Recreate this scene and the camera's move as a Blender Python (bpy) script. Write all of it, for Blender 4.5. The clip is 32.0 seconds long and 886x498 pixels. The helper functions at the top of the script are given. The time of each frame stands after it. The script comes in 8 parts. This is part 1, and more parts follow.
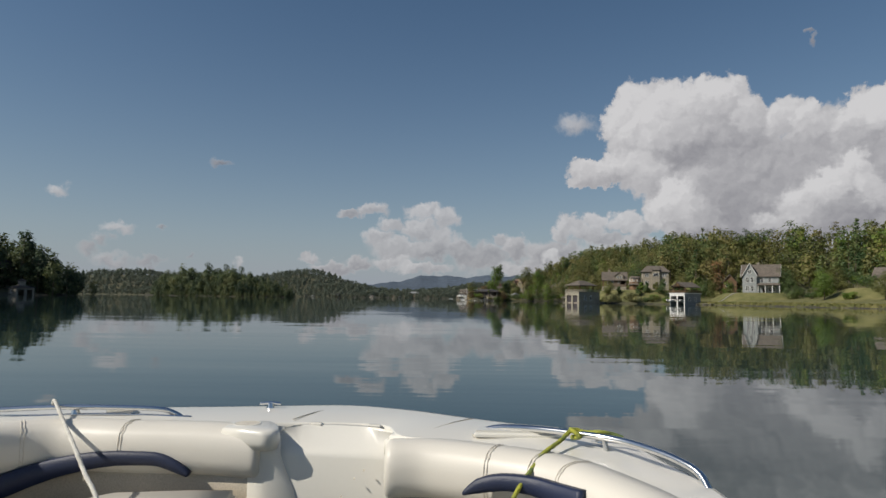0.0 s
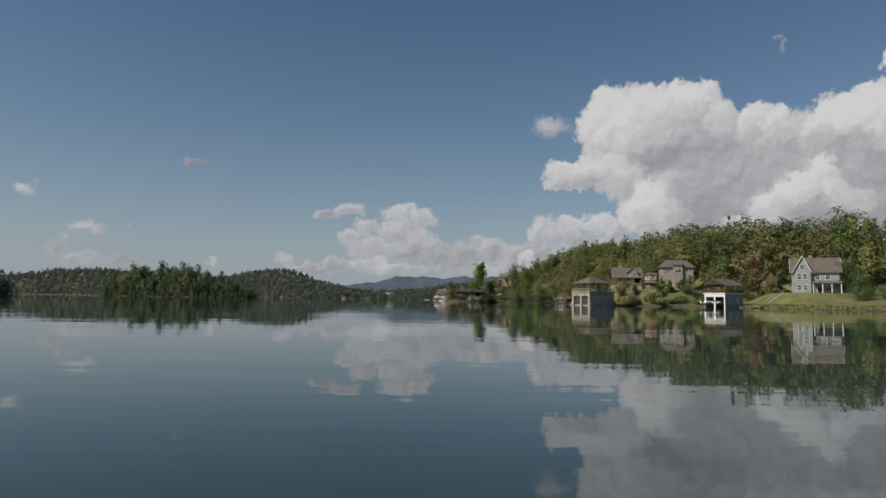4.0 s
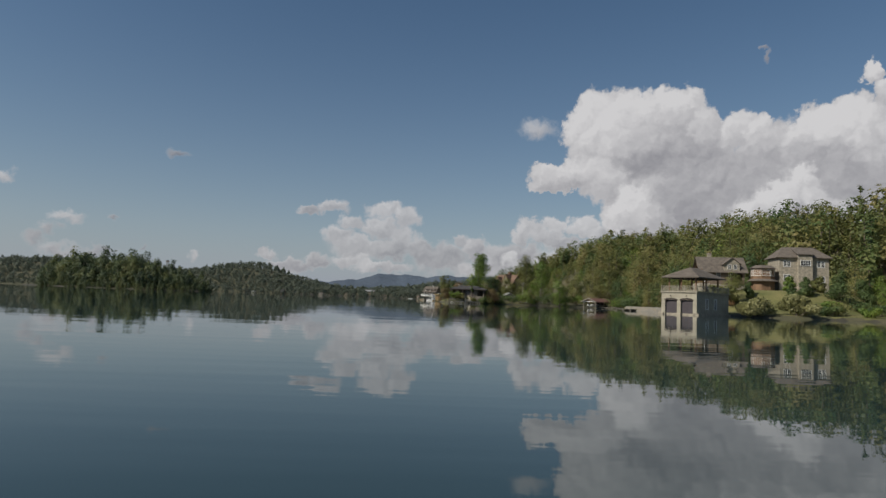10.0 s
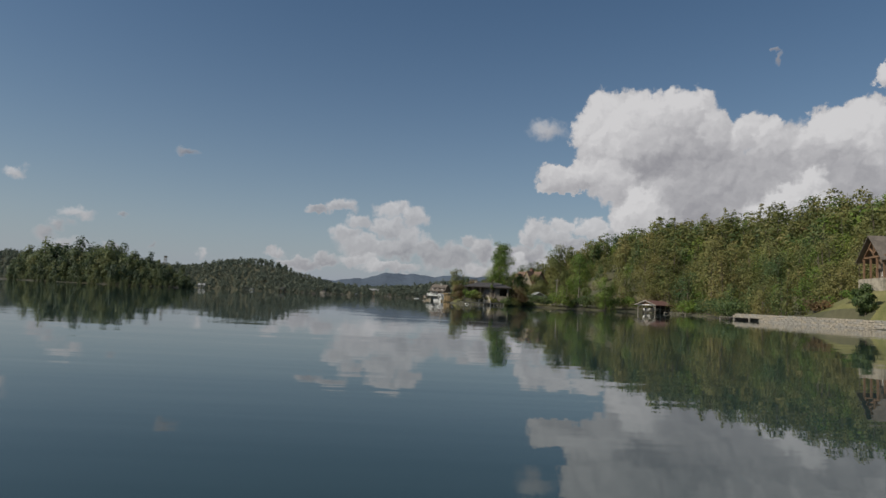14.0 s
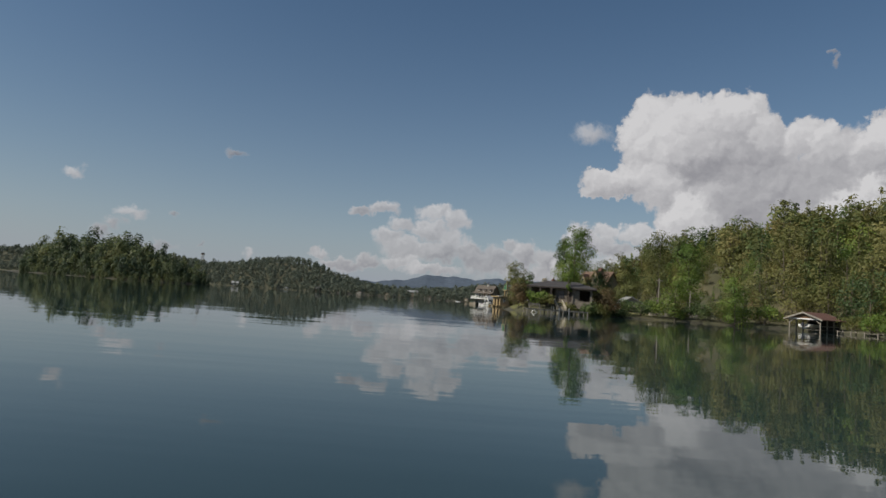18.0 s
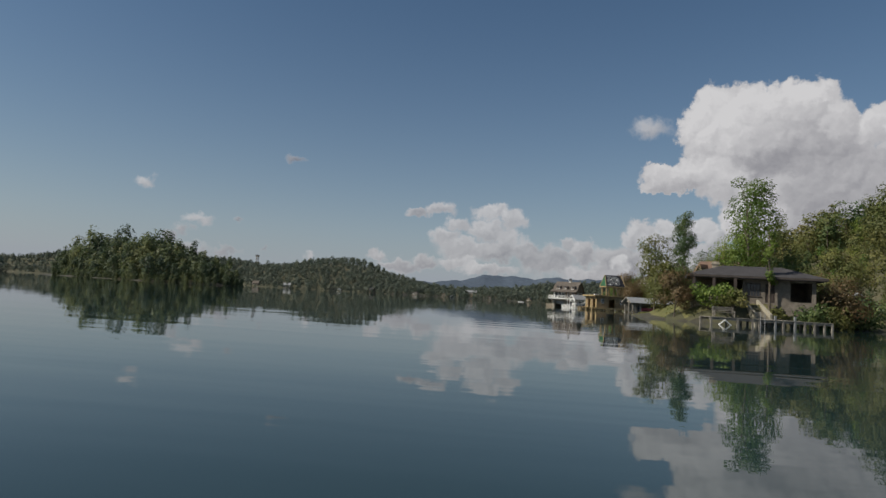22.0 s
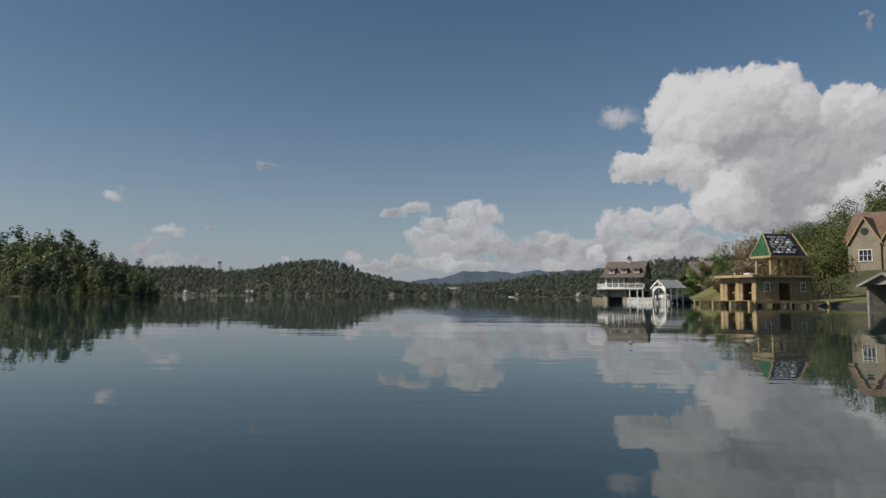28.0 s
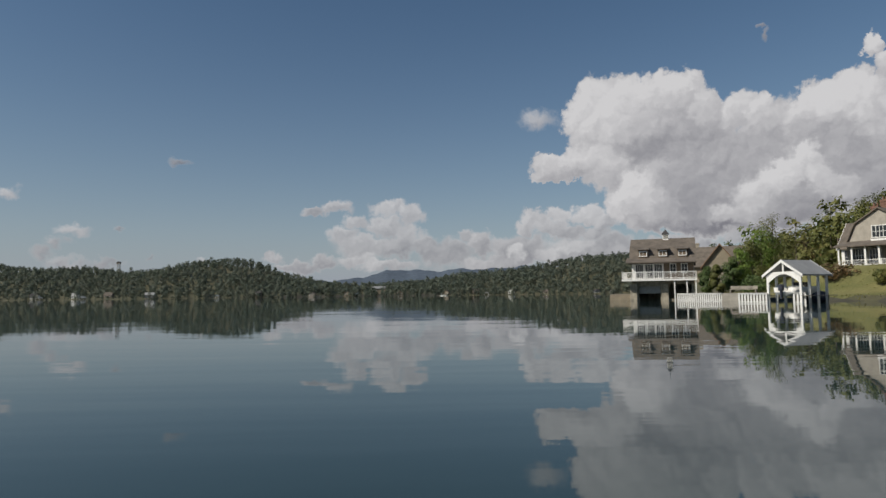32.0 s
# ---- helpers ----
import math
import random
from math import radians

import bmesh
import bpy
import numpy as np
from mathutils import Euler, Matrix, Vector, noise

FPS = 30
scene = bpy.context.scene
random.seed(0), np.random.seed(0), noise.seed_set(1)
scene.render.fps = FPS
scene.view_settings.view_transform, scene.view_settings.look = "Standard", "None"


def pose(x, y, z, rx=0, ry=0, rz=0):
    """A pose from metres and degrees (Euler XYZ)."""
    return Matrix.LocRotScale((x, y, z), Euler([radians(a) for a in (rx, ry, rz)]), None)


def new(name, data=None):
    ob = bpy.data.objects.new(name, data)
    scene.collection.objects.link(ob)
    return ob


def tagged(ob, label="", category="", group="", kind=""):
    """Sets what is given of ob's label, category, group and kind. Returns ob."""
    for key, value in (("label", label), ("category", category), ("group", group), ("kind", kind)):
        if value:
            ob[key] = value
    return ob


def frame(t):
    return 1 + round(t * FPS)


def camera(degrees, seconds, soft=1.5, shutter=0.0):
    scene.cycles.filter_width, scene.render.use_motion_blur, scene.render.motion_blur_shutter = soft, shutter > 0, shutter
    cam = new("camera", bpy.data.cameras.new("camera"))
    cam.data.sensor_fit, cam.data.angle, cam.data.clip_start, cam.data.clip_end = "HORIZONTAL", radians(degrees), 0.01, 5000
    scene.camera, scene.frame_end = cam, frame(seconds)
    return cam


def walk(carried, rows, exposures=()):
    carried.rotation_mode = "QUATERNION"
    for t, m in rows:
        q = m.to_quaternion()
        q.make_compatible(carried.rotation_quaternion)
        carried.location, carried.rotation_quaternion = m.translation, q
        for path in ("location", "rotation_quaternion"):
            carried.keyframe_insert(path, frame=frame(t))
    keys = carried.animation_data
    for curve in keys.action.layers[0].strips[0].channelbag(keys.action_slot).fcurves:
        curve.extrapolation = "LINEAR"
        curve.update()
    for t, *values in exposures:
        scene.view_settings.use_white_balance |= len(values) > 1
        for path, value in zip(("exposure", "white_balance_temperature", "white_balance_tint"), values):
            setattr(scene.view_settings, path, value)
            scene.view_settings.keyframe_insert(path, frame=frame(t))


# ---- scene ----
cam = camera(69.67, 32.0)
PATH = [
    (0, pose(0.00, -0.00, 1.14, 94.42, -0.76, 0.00)),
    (0.5, pose(0.10, 6.35, 1.14, 94.53, -0.66, -0.21)),
    (1, pose(0.19, 12.71, 1.14, 94.58, -0.69, -0.52)),
    (1.5, pose(0.26, 19.07, 1.14, 94.62, -0.71, -0.74)),
    (2, pose(0.32, 25.44, 1.14, 94.62, -0.75, -1.03)),
    (2.5, pose(0.36, 31.81, 1.14, 94.61, -0.80, -1.28)),
    (3, pose(0.38, 38.19, 1.14, 94.55, -0.88, -1.62)),
    (3.5, pose(0.34, 44.57, 1.14, 94.55, -0.85, -1.89)),
    (5.5, pose(-0.08, 70.14, 1.14, 94.54, -1.08, -2.87)),
    (6, pose(-0.20, 76.56, 1.14, 94.59, -1.35, -2.95)),
    (6.5, pose(-0.32, 83.03, 1.14, 94.55, -1.48, -3.01)),
    (7, pose(-0.43, 89.55, 1.14, 94.55, -1.54, -3.20)),
    (7.5, pose(-0.50, 96.14, 1.14, 94.56, -1.54, -3.35)),
    (8, pose(-0.53, 102.79, 1.14, 94.50, -1.60, -3.52)),
    (8.5, pose(-0.50, 109.52, 1.14, 94.53, -1.58, -3.65)),
    (9, pose(-0.46, 116.34, 1.14, 94.51, -1.60, -3.83)),
    (9.5, pose(-0.36, 123.24, 1.14, 94.55, -1.87, -3.83)),
    (10, pose(-0.22, 130.19, 1.14, 94.52, -2.15, -3.71)),
    (10.5, pose(-0.02, 137.19, 1.14, 94.52, -2.21, -3.68)),
    (11, pose(0.20, 144.23, 1.14, 94.45, -2.15, -3.65)),
    (11.5, pose(0.48, 151.27, 1.14, 94.46, -2.08, -3.62)),
    (12, pose(0.81, 158.34, 1.14, 94.43, -1.96, -3.57)),
    (12.5, pose(1.19, 165.43, 1.14, 94.43, -1.93, -3.57)),
    (13, pose(1.57, 172.56, 1.14, 94.44, -1.99, -3.53)),
    (13.5, pose(1.83, 179.76, 1.14, 94.48, -2.20, -3.45)),
    (14, pose(1.97, 187.03, 1.14, 94.50, -2.78, -3.08)),
    (14.5, pose(2.07, 194.33, 1.14, 94.53, -3.22, -2.72)),
    (16.5, pose(2.41, 223.59, 1.14, 94.54, -3.94, -0.73)),
    (17, pose(2.41, 230.92, 1.14, 94.56, -4.02, -0.34)),
    (17.5, pose(2.36, 238.24, 1.14, 94.56, -3.99, 0.06)),
    (18, pose(2.22, 245.57, 1.14, 94.57, -3.99, 0.57)),
    (18.5, pose(1.97, 252.91, 1.14, 94.50, -3.98, 1.18)),
    (19, pose(1.61, 260.26, 1.14, 94.46, -3.93, 1.94)),
    (19.5, pose(1.14, 267.62, 1.14, 94.42, -3.79, 2.62)),
    (20, pose(0.55, 275.00, 1.14, 94.39, -3.66, 3.24)),
    (20.5, pose(-0.15, 282.38, 1.14, 94.37, -3.65, 3.87)),
    (21, pose(-0.90, 289.76, 1.14, 94.30, -3.55, 4.53)),
    (21.5, pose(-1.70, 297.14, 1.14, 94.26, -3.47, 5.16)),
    (22, pose(-2.53, 304.52, 1.14, 94.27, -3.38, 5.76)),
    (22.5, pose(-3.36, 311.88, 1.14, 94.27, -3.07, 6.13)),
    (23, pose(-4.20, 319.21, 1.14, 94.22, -2.72, 6.18)),
    (23.5, pose(-5.00, 326.48, 1.14, 94.18, -2.39, 6.06)),
    (24, pose(-5.80, 333.70, 1.14, 94.19, -2.22, 6.10)),
    (24.5, pose(-6.61, 340.83, 1.14, 94.18, -2.10, 6.20)),
    (25, pose(-7.45, 347.90, 1.14, 94.10, -1.72, 6.14)),
    (25.5, pose(-8.28, 354.90, 1.14, 94.08, -1.15, 5.64)),
    (27.5, pose(-11.65, 382.61, 1.14, 94.22, -0.68, 4.46)),
    (28, pose(-12.51, 389.49, 1.14, 94.20, -0.26, 3.88)),
    (28.5, pose(-13.38, 396.33, 1.14, 94.14, 0.20, 3.11)),
    (29, pose(-14.22, 403.13, 1.14, 94.16, 0.49, 2.21)),
    (29.5, pose(-14.96, 409.87, 1.14, 94.14, 0.60, 1.34)),
    (30, pose(-15.62, 416.56, 1.14, 94.12, 0.59, 0.49)),
    (30.5, pose(-16.26, 423.22, 1.14, 94.14, 0.54, -0.39)),
    (31, pose(-16.88, 429.86, 1.14, 94.09, 0.54, -1.27)),
    (31.5, pose(-17.46, 436.48, 1.14, 94.12, 0.50, -2.14)),
    (32, pose(-18.00, 443.09, 1.14, 94.10, 0.64, -2.99)),
]
walk(cam, PATH)

# ---- world, sun ----
SUN_AZ, SUN_EL = radians(-112), radians(40)      # azimuth from +y towards +x

# cloud puffs: azimuth, elevation, half width, half height in radians, brightness
CLOUD_BODY = [(0.377, 0.224, 0.131, 0.091, 0.73), (0.487, 0.151, 0.18, 0.077, 0.71), (0.586, 0.184, 0.111, 0.088, 0.74), (0.375, 0.147, 0.072, 0.053, 0.76), (0.444, 0.111, 0.093, 0.032, 0.62), (0.549, 0.126, 0.092, 0.05, 0.72), (0.661, 0.168, 0.08, 0.1, 0.72), (0.725, 0.18, 0.079, 0.124, 0.72)]
CLOUD_TOPS = [(0.294, 0.29, 0.038, 0.036, 0.96), (0.273, 0.263, 0.036, 0.036, 0.95), (0.335, 0.293, 0.047, 0.035, 0.96), (0.384, 0.291, 0.045, 0.033, 0.95), (0.422, 0.292, 0.04, 0.032, 0.94), (0.452, 0.268, 0.026, 0.036, 0.9), (0.317, 0.254, 0.056, 0.044, 0.92), (0.379, 0.256, 0.072, 0.043, 0.88), (0.29, 0.228, 0.043, 0.032, 0.9)]
CLOUD_TOWERS = [(0.495, 0.256, 0.031, 0.035, 0.92), (0.521, 0.244, 0.022, 0.036, 0.94), (0.542, 0.23, 0.027, 0.029, 0.86), (0.572, 0.235, 0.026, 0.029, 0.9), (0.586, 0.252, 0.022, 0.032, 0.94), (0.61, 0.248, 0.032, 0.035, 0.95), (0.642, 0.253, 0.033, 0.034, 0.96)]
CLOUD_PUFFS = [(0.662, 0.233, 0.037, 0.045, 0.92), (0.229, 0.199, 0.041, 0.018, 0.92), (0.273, 0.204, 0.05, 0.024, 0.93), (0.239, 0.184, 0.056, 0.011, 0.82), (0.314, 0.186, 0.047, 0.035, 0.88), (0.351, 0.159, 0.037, 0.031, 0.96), (0.336, 0.135, 0.037, 0.03, 0.93), (0.38, 0.133, 0.04, 0.03, 0.86), (0.385, 0.107, 0.053, 0.02, 0.76), (0.515, 0.137, 0.04, 0.029, 0.92), (0.544, 0.159, 0.031, 0.027, 0.97), (0.56, 0.172, 0.03, 0.028, 0.97), (0.581, 0.182, 0.025, 0.028, 0.97), (0.592, 0.155, 0.025, 0.028, 0.92), (0.496, 0.11, 0.057, 0.02, 0.84), (0.616, 0.135, 0.028, 0.024, 0.82), (0.66, 0.308, 0.018, 0.016, 0.94), (0.68, 0.283, 0.022, 0.022, 0.94)]
CLOUD_BANK = [(-0.113, 0.138, 0.03, 0.013, 0.84), (-0.145, 0.134, 0.021, 0.008, 0.76), (-0.029, 0.133, 0.038, 0.017, 0.89), (0.002, 0.124, 0.025, 0.021, 0.86), (-0.083, 0.116, 0.025, 0.016, 0.82), (-0.039, 0.106, 0.045, 0.021, 0.84), (-0.005, 0.096, 0.027, 0.021, 0.8), (-0.1, 0.091, 0.026, 0.021, 0.8), (-0.07, 0.074, 0.053, 0.021, 0.81), (-0.019, 0.076, 0.045, 0.024, 0.74), (-0.083, 0.056, 0.04, 0.011, 0.86), (-0.03, 0.047, 0.058, 0.01, 0.82), (-0.135, 0.051, 0.028, 0.013, 0.72), (-0.209, 0.062, 0.02, 0.011, 0.78), (-0.176, 0.047, 0.038, 0.011, 0.72), (0.023, 0.078, 0.027, 0.026, 0.74), (0.059, 0.065, 0.054, 0.03, 0.73), (0.088, 0.093, 0.018, 0.013, 0.76)]
CLOUD_BANK_EAST = [(0.113, 0.081, 0.029, 0.028, 0.76), (0.201, 0.113, 0.033, 0.016, 0.87), (0.236, 0.123, 0.024, 0.018, 0.9), (0.279, 0.123, 0.034, 0.018, 0.9), (0.304, 0.111, 0.025, 0.014, 0.84), (0.183, 0.099, 0.022, 0.013, 0.84), (0.235, 0.097, 0.052, 0.02, 0.76), (0.288, 0.093, 0.034, 0.016, 0.74), (0.174, 0.066, 0.062, 0.03, 0.73), (0.262, 0.064, 0.059, 0.029, 0.8), (0.234, 0.056, 0.043, 0.015, 0.84), (0.167, 0.061, 0.02, 0.015, 0.93), (0.13, 0.047, 0.071, 0.015, 0.78), (0.319, 0.071, 0.05, 0.025, 0.71), (0.347, 0.051, 0.049, 0.032, 0.73), (0.411, 0.073, 0.067, 0.013, 0.72), (0.43, 0.056, 0.061, 0.017, 0.78), (0.501, 0.077, 0.045, 0.015, 0.8), (0.546, 0.063, 0.055, 0.023, 0.74)]
SMALL_CLOUDS = [(0.21, 0.268, 0.035, 0.02, 0.84), (-0.552, 0.138, 0.023, 0.012, 0.88), (-0.473, 0.093, 0.029, 0.012, 0.88), (-0.495, 0.075, 0.021, 0.012, 0.8), (-0.51, 0.059, 0.019, 0.016, 0.74), (-0.418, 0.092, 0.007, 0.006, 0.66), (-0.312, 0.052, 0.008, 0.012, 0.82), (-0.438, 0.046, 0.027, 0.009, 0.72), (-0.482, 0.045, 0.037, 0.012, 0.72), (-0.348, 0.2, 0.022, 0.009, 0.66), (0.534, 0.355, 0.007, 0.012, 0.7), (0.526, 0.364, 0.005, 0.005, 0.66), (-0.38, 0.051, 0.01, 0.005, 0.66)]

world = bpy.data.worlds.new("sky")
scene.world = world
world.use_nodes = True
wn, wl = world.node_tree.nodes, world.node_tree.links
wn.clear()


def wmath(op, a, b=None, c=None):
    n = wn.new("ShaderNodeMath")
    n.operation = op
    for k, v in enumerate((a, b, c)):
        if v is None:
            continue
        if isinstance(v, (int, float)):
            n.inputs[k].default_value = v
        else:
            wl.new(v, n.inputs[k])
    return n.outputs[0]


def build_world():
    out = wn.new("ShaderNodeOutputWorld")
    bg = wn.new("ShaderNodeBackground")
    sky = wn.new("ShaderNodeTexSky")
    sky.sky_type, sky.sun_disc = "NISHITA", False
    sky.sun_elevation, sky.sun_rotation = SUN_EL, SUN_AZ
    sky.altitude, sky.air_density, sky.dust_density, sky.ozone_density = 300, 1.15, 0.7, 0.75
    co = wn.new("ShaderNodeTexCoord")
    sep = wn.new("ShaderNodeSeparateXYZ")
    wl.new(co.outputs["Generated"], sep.inputs[0])
    az = wmath("ARCTAN2", sep.outputs[0], sep.outputs[1])
    el = wmath("ARCSINE", sep.outputs[2])

    def vmath(op, a, b=None, scale=None):
        n = wn.new("ShaderNodeVectorMath")
        n.operation = op
        for k, v in enumerate((a, b)):
            if v is None:
                continue
            if isinstance(v, tuple):
                n.inputs[k].default_value = v
            else:
                wl.new(v, n.inputs[k])
        if scale is not None:
            n.inputs["Scale"].default_value = scale
        return n.outputs["Value" if op in ("LENGTH", "DOT_PRODUCT") else "Vector"]

    def noise_at(where, scale, detail, rough, colour=False):
        nz = wn.new("ShaderNodeTexNoise")
        nz.inputs["Scale"].default_value, nz.inputs["Detail"].default_value = scale, detail
        nz.inputs["Roughness"].default_value = rough
        wl.new(where, nz.inputs["Vector"])
        return nz.outputs["Color" if colour else "Fac"]

    def step(v, lo, hi):
        m = wn.new("ShaderNodeMapRange")
        m.interpolation_type = "SMOOTHSTEP"
        m.inputs[1].default_value, m.inputs[2].default_value = lo, hi
        wl.new(v, m.inputs[0])
        return m.outputs[0]

    comb = wn.new("ShaderNodeCombineXYZ")
    wl.new(az, comb.inputs[0])
    wl.new(el, comb.inputs[1])
    flat = comb.outputs[0]
    # the edges billow at two scales
    bulge = vmath("SCALE", vmath("SUBTRACT", noise_at(flat, 17, 3, 0.5, True), (0.5, 0.5, 0.5)), scale=0.038)
    curl = vmath("SCALE", vmath("SUBTRACT", noise_at(flat, 52, 6, 0.62, True), (0.5, 0.5, 0.5)), scale=0.036)
    bent = vmath("ADD", flat, vmath("ADD", bulge, curl))

    def knobs(where, scale):
        v = wn.new("ShaderNodeTexVoronoi")
        v.feature = "SMOOTH_F1"
        v.inputs["Scale"].default_value, v.inputs["Smoothness"].default_value = scale, 0.5
        v.inputs["Detail"].default_value, v.inputs["Roughness"].default_value = 1.0, 0.45
        wl.new(where, v.inputs["Vector"])
        return v.outputs["Distance"]

    def puffs(lumps, state, crisp, most, soft):
        """Lays puffs over what stands behind them, each brighter towards the sun above. state: brightness and cover."""
        for a, e, ra, re, bright in lumps:
            parts = wn.new("ShaderNodeSeparateXYZ")
            wl.new(state, parts.inputs[0])
            chained = wn.new("ShaderNodeVectorMath")      # one puff is worked out after the other
            chained.operation = "MULTIPLY_ADD"
            wl.new(state, chained.inputs[0])
            chained.inputs[1].default_value = (1e-7, 1e-7, 0)
            wl.new(bent, chained.inputs[2])
            v = vmath("MULTIPLY", vmath("SUBTRACT", chained.outputs["Vector"], (a, e, 0)), (1 / ra, 1 / re, 0))
            r = vmath("LENGTH", v)
            here = wmath("ADD", vmath("DOT_PRODUCT", v, (-0.075, 0.125, 0)), bright)
            both = wn.new("ShaderNodeCombineXYZ")
            wl.new(wmath("MULTIPLY_ADD", step(r, 1.0, soft), wmath("SUBTRACT", here, parts.outputs[0]), parts.outputs[0]), both.inputs[0])
            wl.new(wmath("MAXIMUM", parts.outputs[1], wmath("MULTIPLY", step(r, 1.0, crisp), most)), both.inputs[1])
            state = both.outputs[0]
        return state

    start = wn.new("ShaderNodeCombineXYZ")
    start.inputs[0].default_value = 0.88
    state = start.outputs[0]
    for lumps, crisp, most, soft in ((CLOUD_BANK, 0.55, 0.84, 0.40), (CLOUD_BANK_EAST, 0.62, 0.90, 0.40), (CLOUD_BODY, 0.88, 1.0, 0.55), (CLOUD_TOWERS, 0.80, 1.0, 0.50),
                                     (CLOUD_TOPS, 0.80, 1.0, 0.50), (CLOUD_PUFFS, 0.78, 1.0, 0.50), (SMALL_CLOUDS, 0.15, 0.80, 0.35)):
        state = puffs(lumps, state, crisp, most, soft)
    ends = wn.new("ShaderNodeSeparateXYZ")
    wl.new(state, ends.inputs[0])
    lum, cover = ends.outputs[0], ends.outputs[1]
    shifted = vmath("ADD", bent, (-0.008, 0.012, 0))
    relief = wmath("ADD", wmath("MULTIPLY", wmath("SUBTRACT", knobs(shifted, 13), knobs(bent, 13)), 0.15),
                   wmath("MULTIPLY", wmath("SUBTRACT", knobs(vmath("ADD", bent, (-0.004, 0.006, 0)), 44), knobs(bent, 44)), 0.10))
    lum = wmath("MULTIPLY_ADD", wmath("ADD", lum, -0.82), 0.82, wmath("ADD", relief, 0.82))
    # broken cloud over the rest of the sky, out of sight behind
    behind = step(wmath("ABSOLUTE", az), 0.95, 1.4)
    rest = wmath("MULTIPLY", step(noise_at(vmath("ADD", flat, (3, 1, 0)), 3.0, 8, 0.6), 0.55, 0.7), behind)
    cover = wmath("MAXIMUM", cover, rest)
    lum10 = wmath("MULTIPLY", wmath("POWER", wmath("MINIMUM", wmath("MAXIMUM", lum, 0.5), 0.97), 2.2), CLOUD_GAIN)
    tint = wn.new("ShaderNodeCombineColor")
    wl.new(lum10, tint.inputs[0])
    wl.new(wmath("MULTIPLY", lum10, 0.985), tint.inputs[1])
    wl.new(wmath("MULTIPLY_ADD", lum10, 0.94, 0.55), tint.inputs[2])
    mix = wn.new("ShaderNodeMix")
    mix.data_type = "RGBA"
    wl.new(wmath("MULTIPLY", cover, 0.97), mix.inputs[0])
    haze = wn.new("ShaderNodeMix")
    haze.data_type = "RGBA"
    wl.new(wmath("MULTIPLY", wmath("POWER", 2.718, wmath("MULTIPLY", wmath("ABSOLUTE", el), -7.0)), 0.80), haze.inputs[0])
    air = wn.new("ShaderNodeHueSaturation")
    air.inputs["Saturation"].default_value = 1.20
    wl.new(sky.outputs[0], air.inputs["Color"])
    wl.new(air.outputs[0], haze.inputs[6])
    haze.inputs[7].default_value = (4.5, 5.4, 7.3, 1)
    wl.new(haze.outputs[2], mix.inputs[6])
    wl.new(tint.outputs[0], mix.inputs[7])
    wl.new(mix.outputs[2], bg.inputs[0])
    bg.inputs[1].default_value = SKY_STRENGTH
    wl.new(bg.outputs[0], out.inputs[0])


SKY_STRENGTH, CLOUD_GAIN = 0.062, 10.8
build_world()

sun_data = bpy.data.lights.new("sun", "SUN")
sun_data.energy, sun_data.angle, sun_data.color = 4.2, radians(0.5), (1.0, 0.94, 0.84)
sun = new("sun", sun_data)
sun_way = Vector((math.sin(SUN_AZ) * math.cos(SUN_EL), math.cos(SUN_AZ) * math.cos(SUN_EL), math.sin(SUN_EL)))
sun.matrix_world = Matrix.Translation((0, 0, 200)) @ sun_way.to_track_quat("Z", "Y").to_matrix().to_4x4()


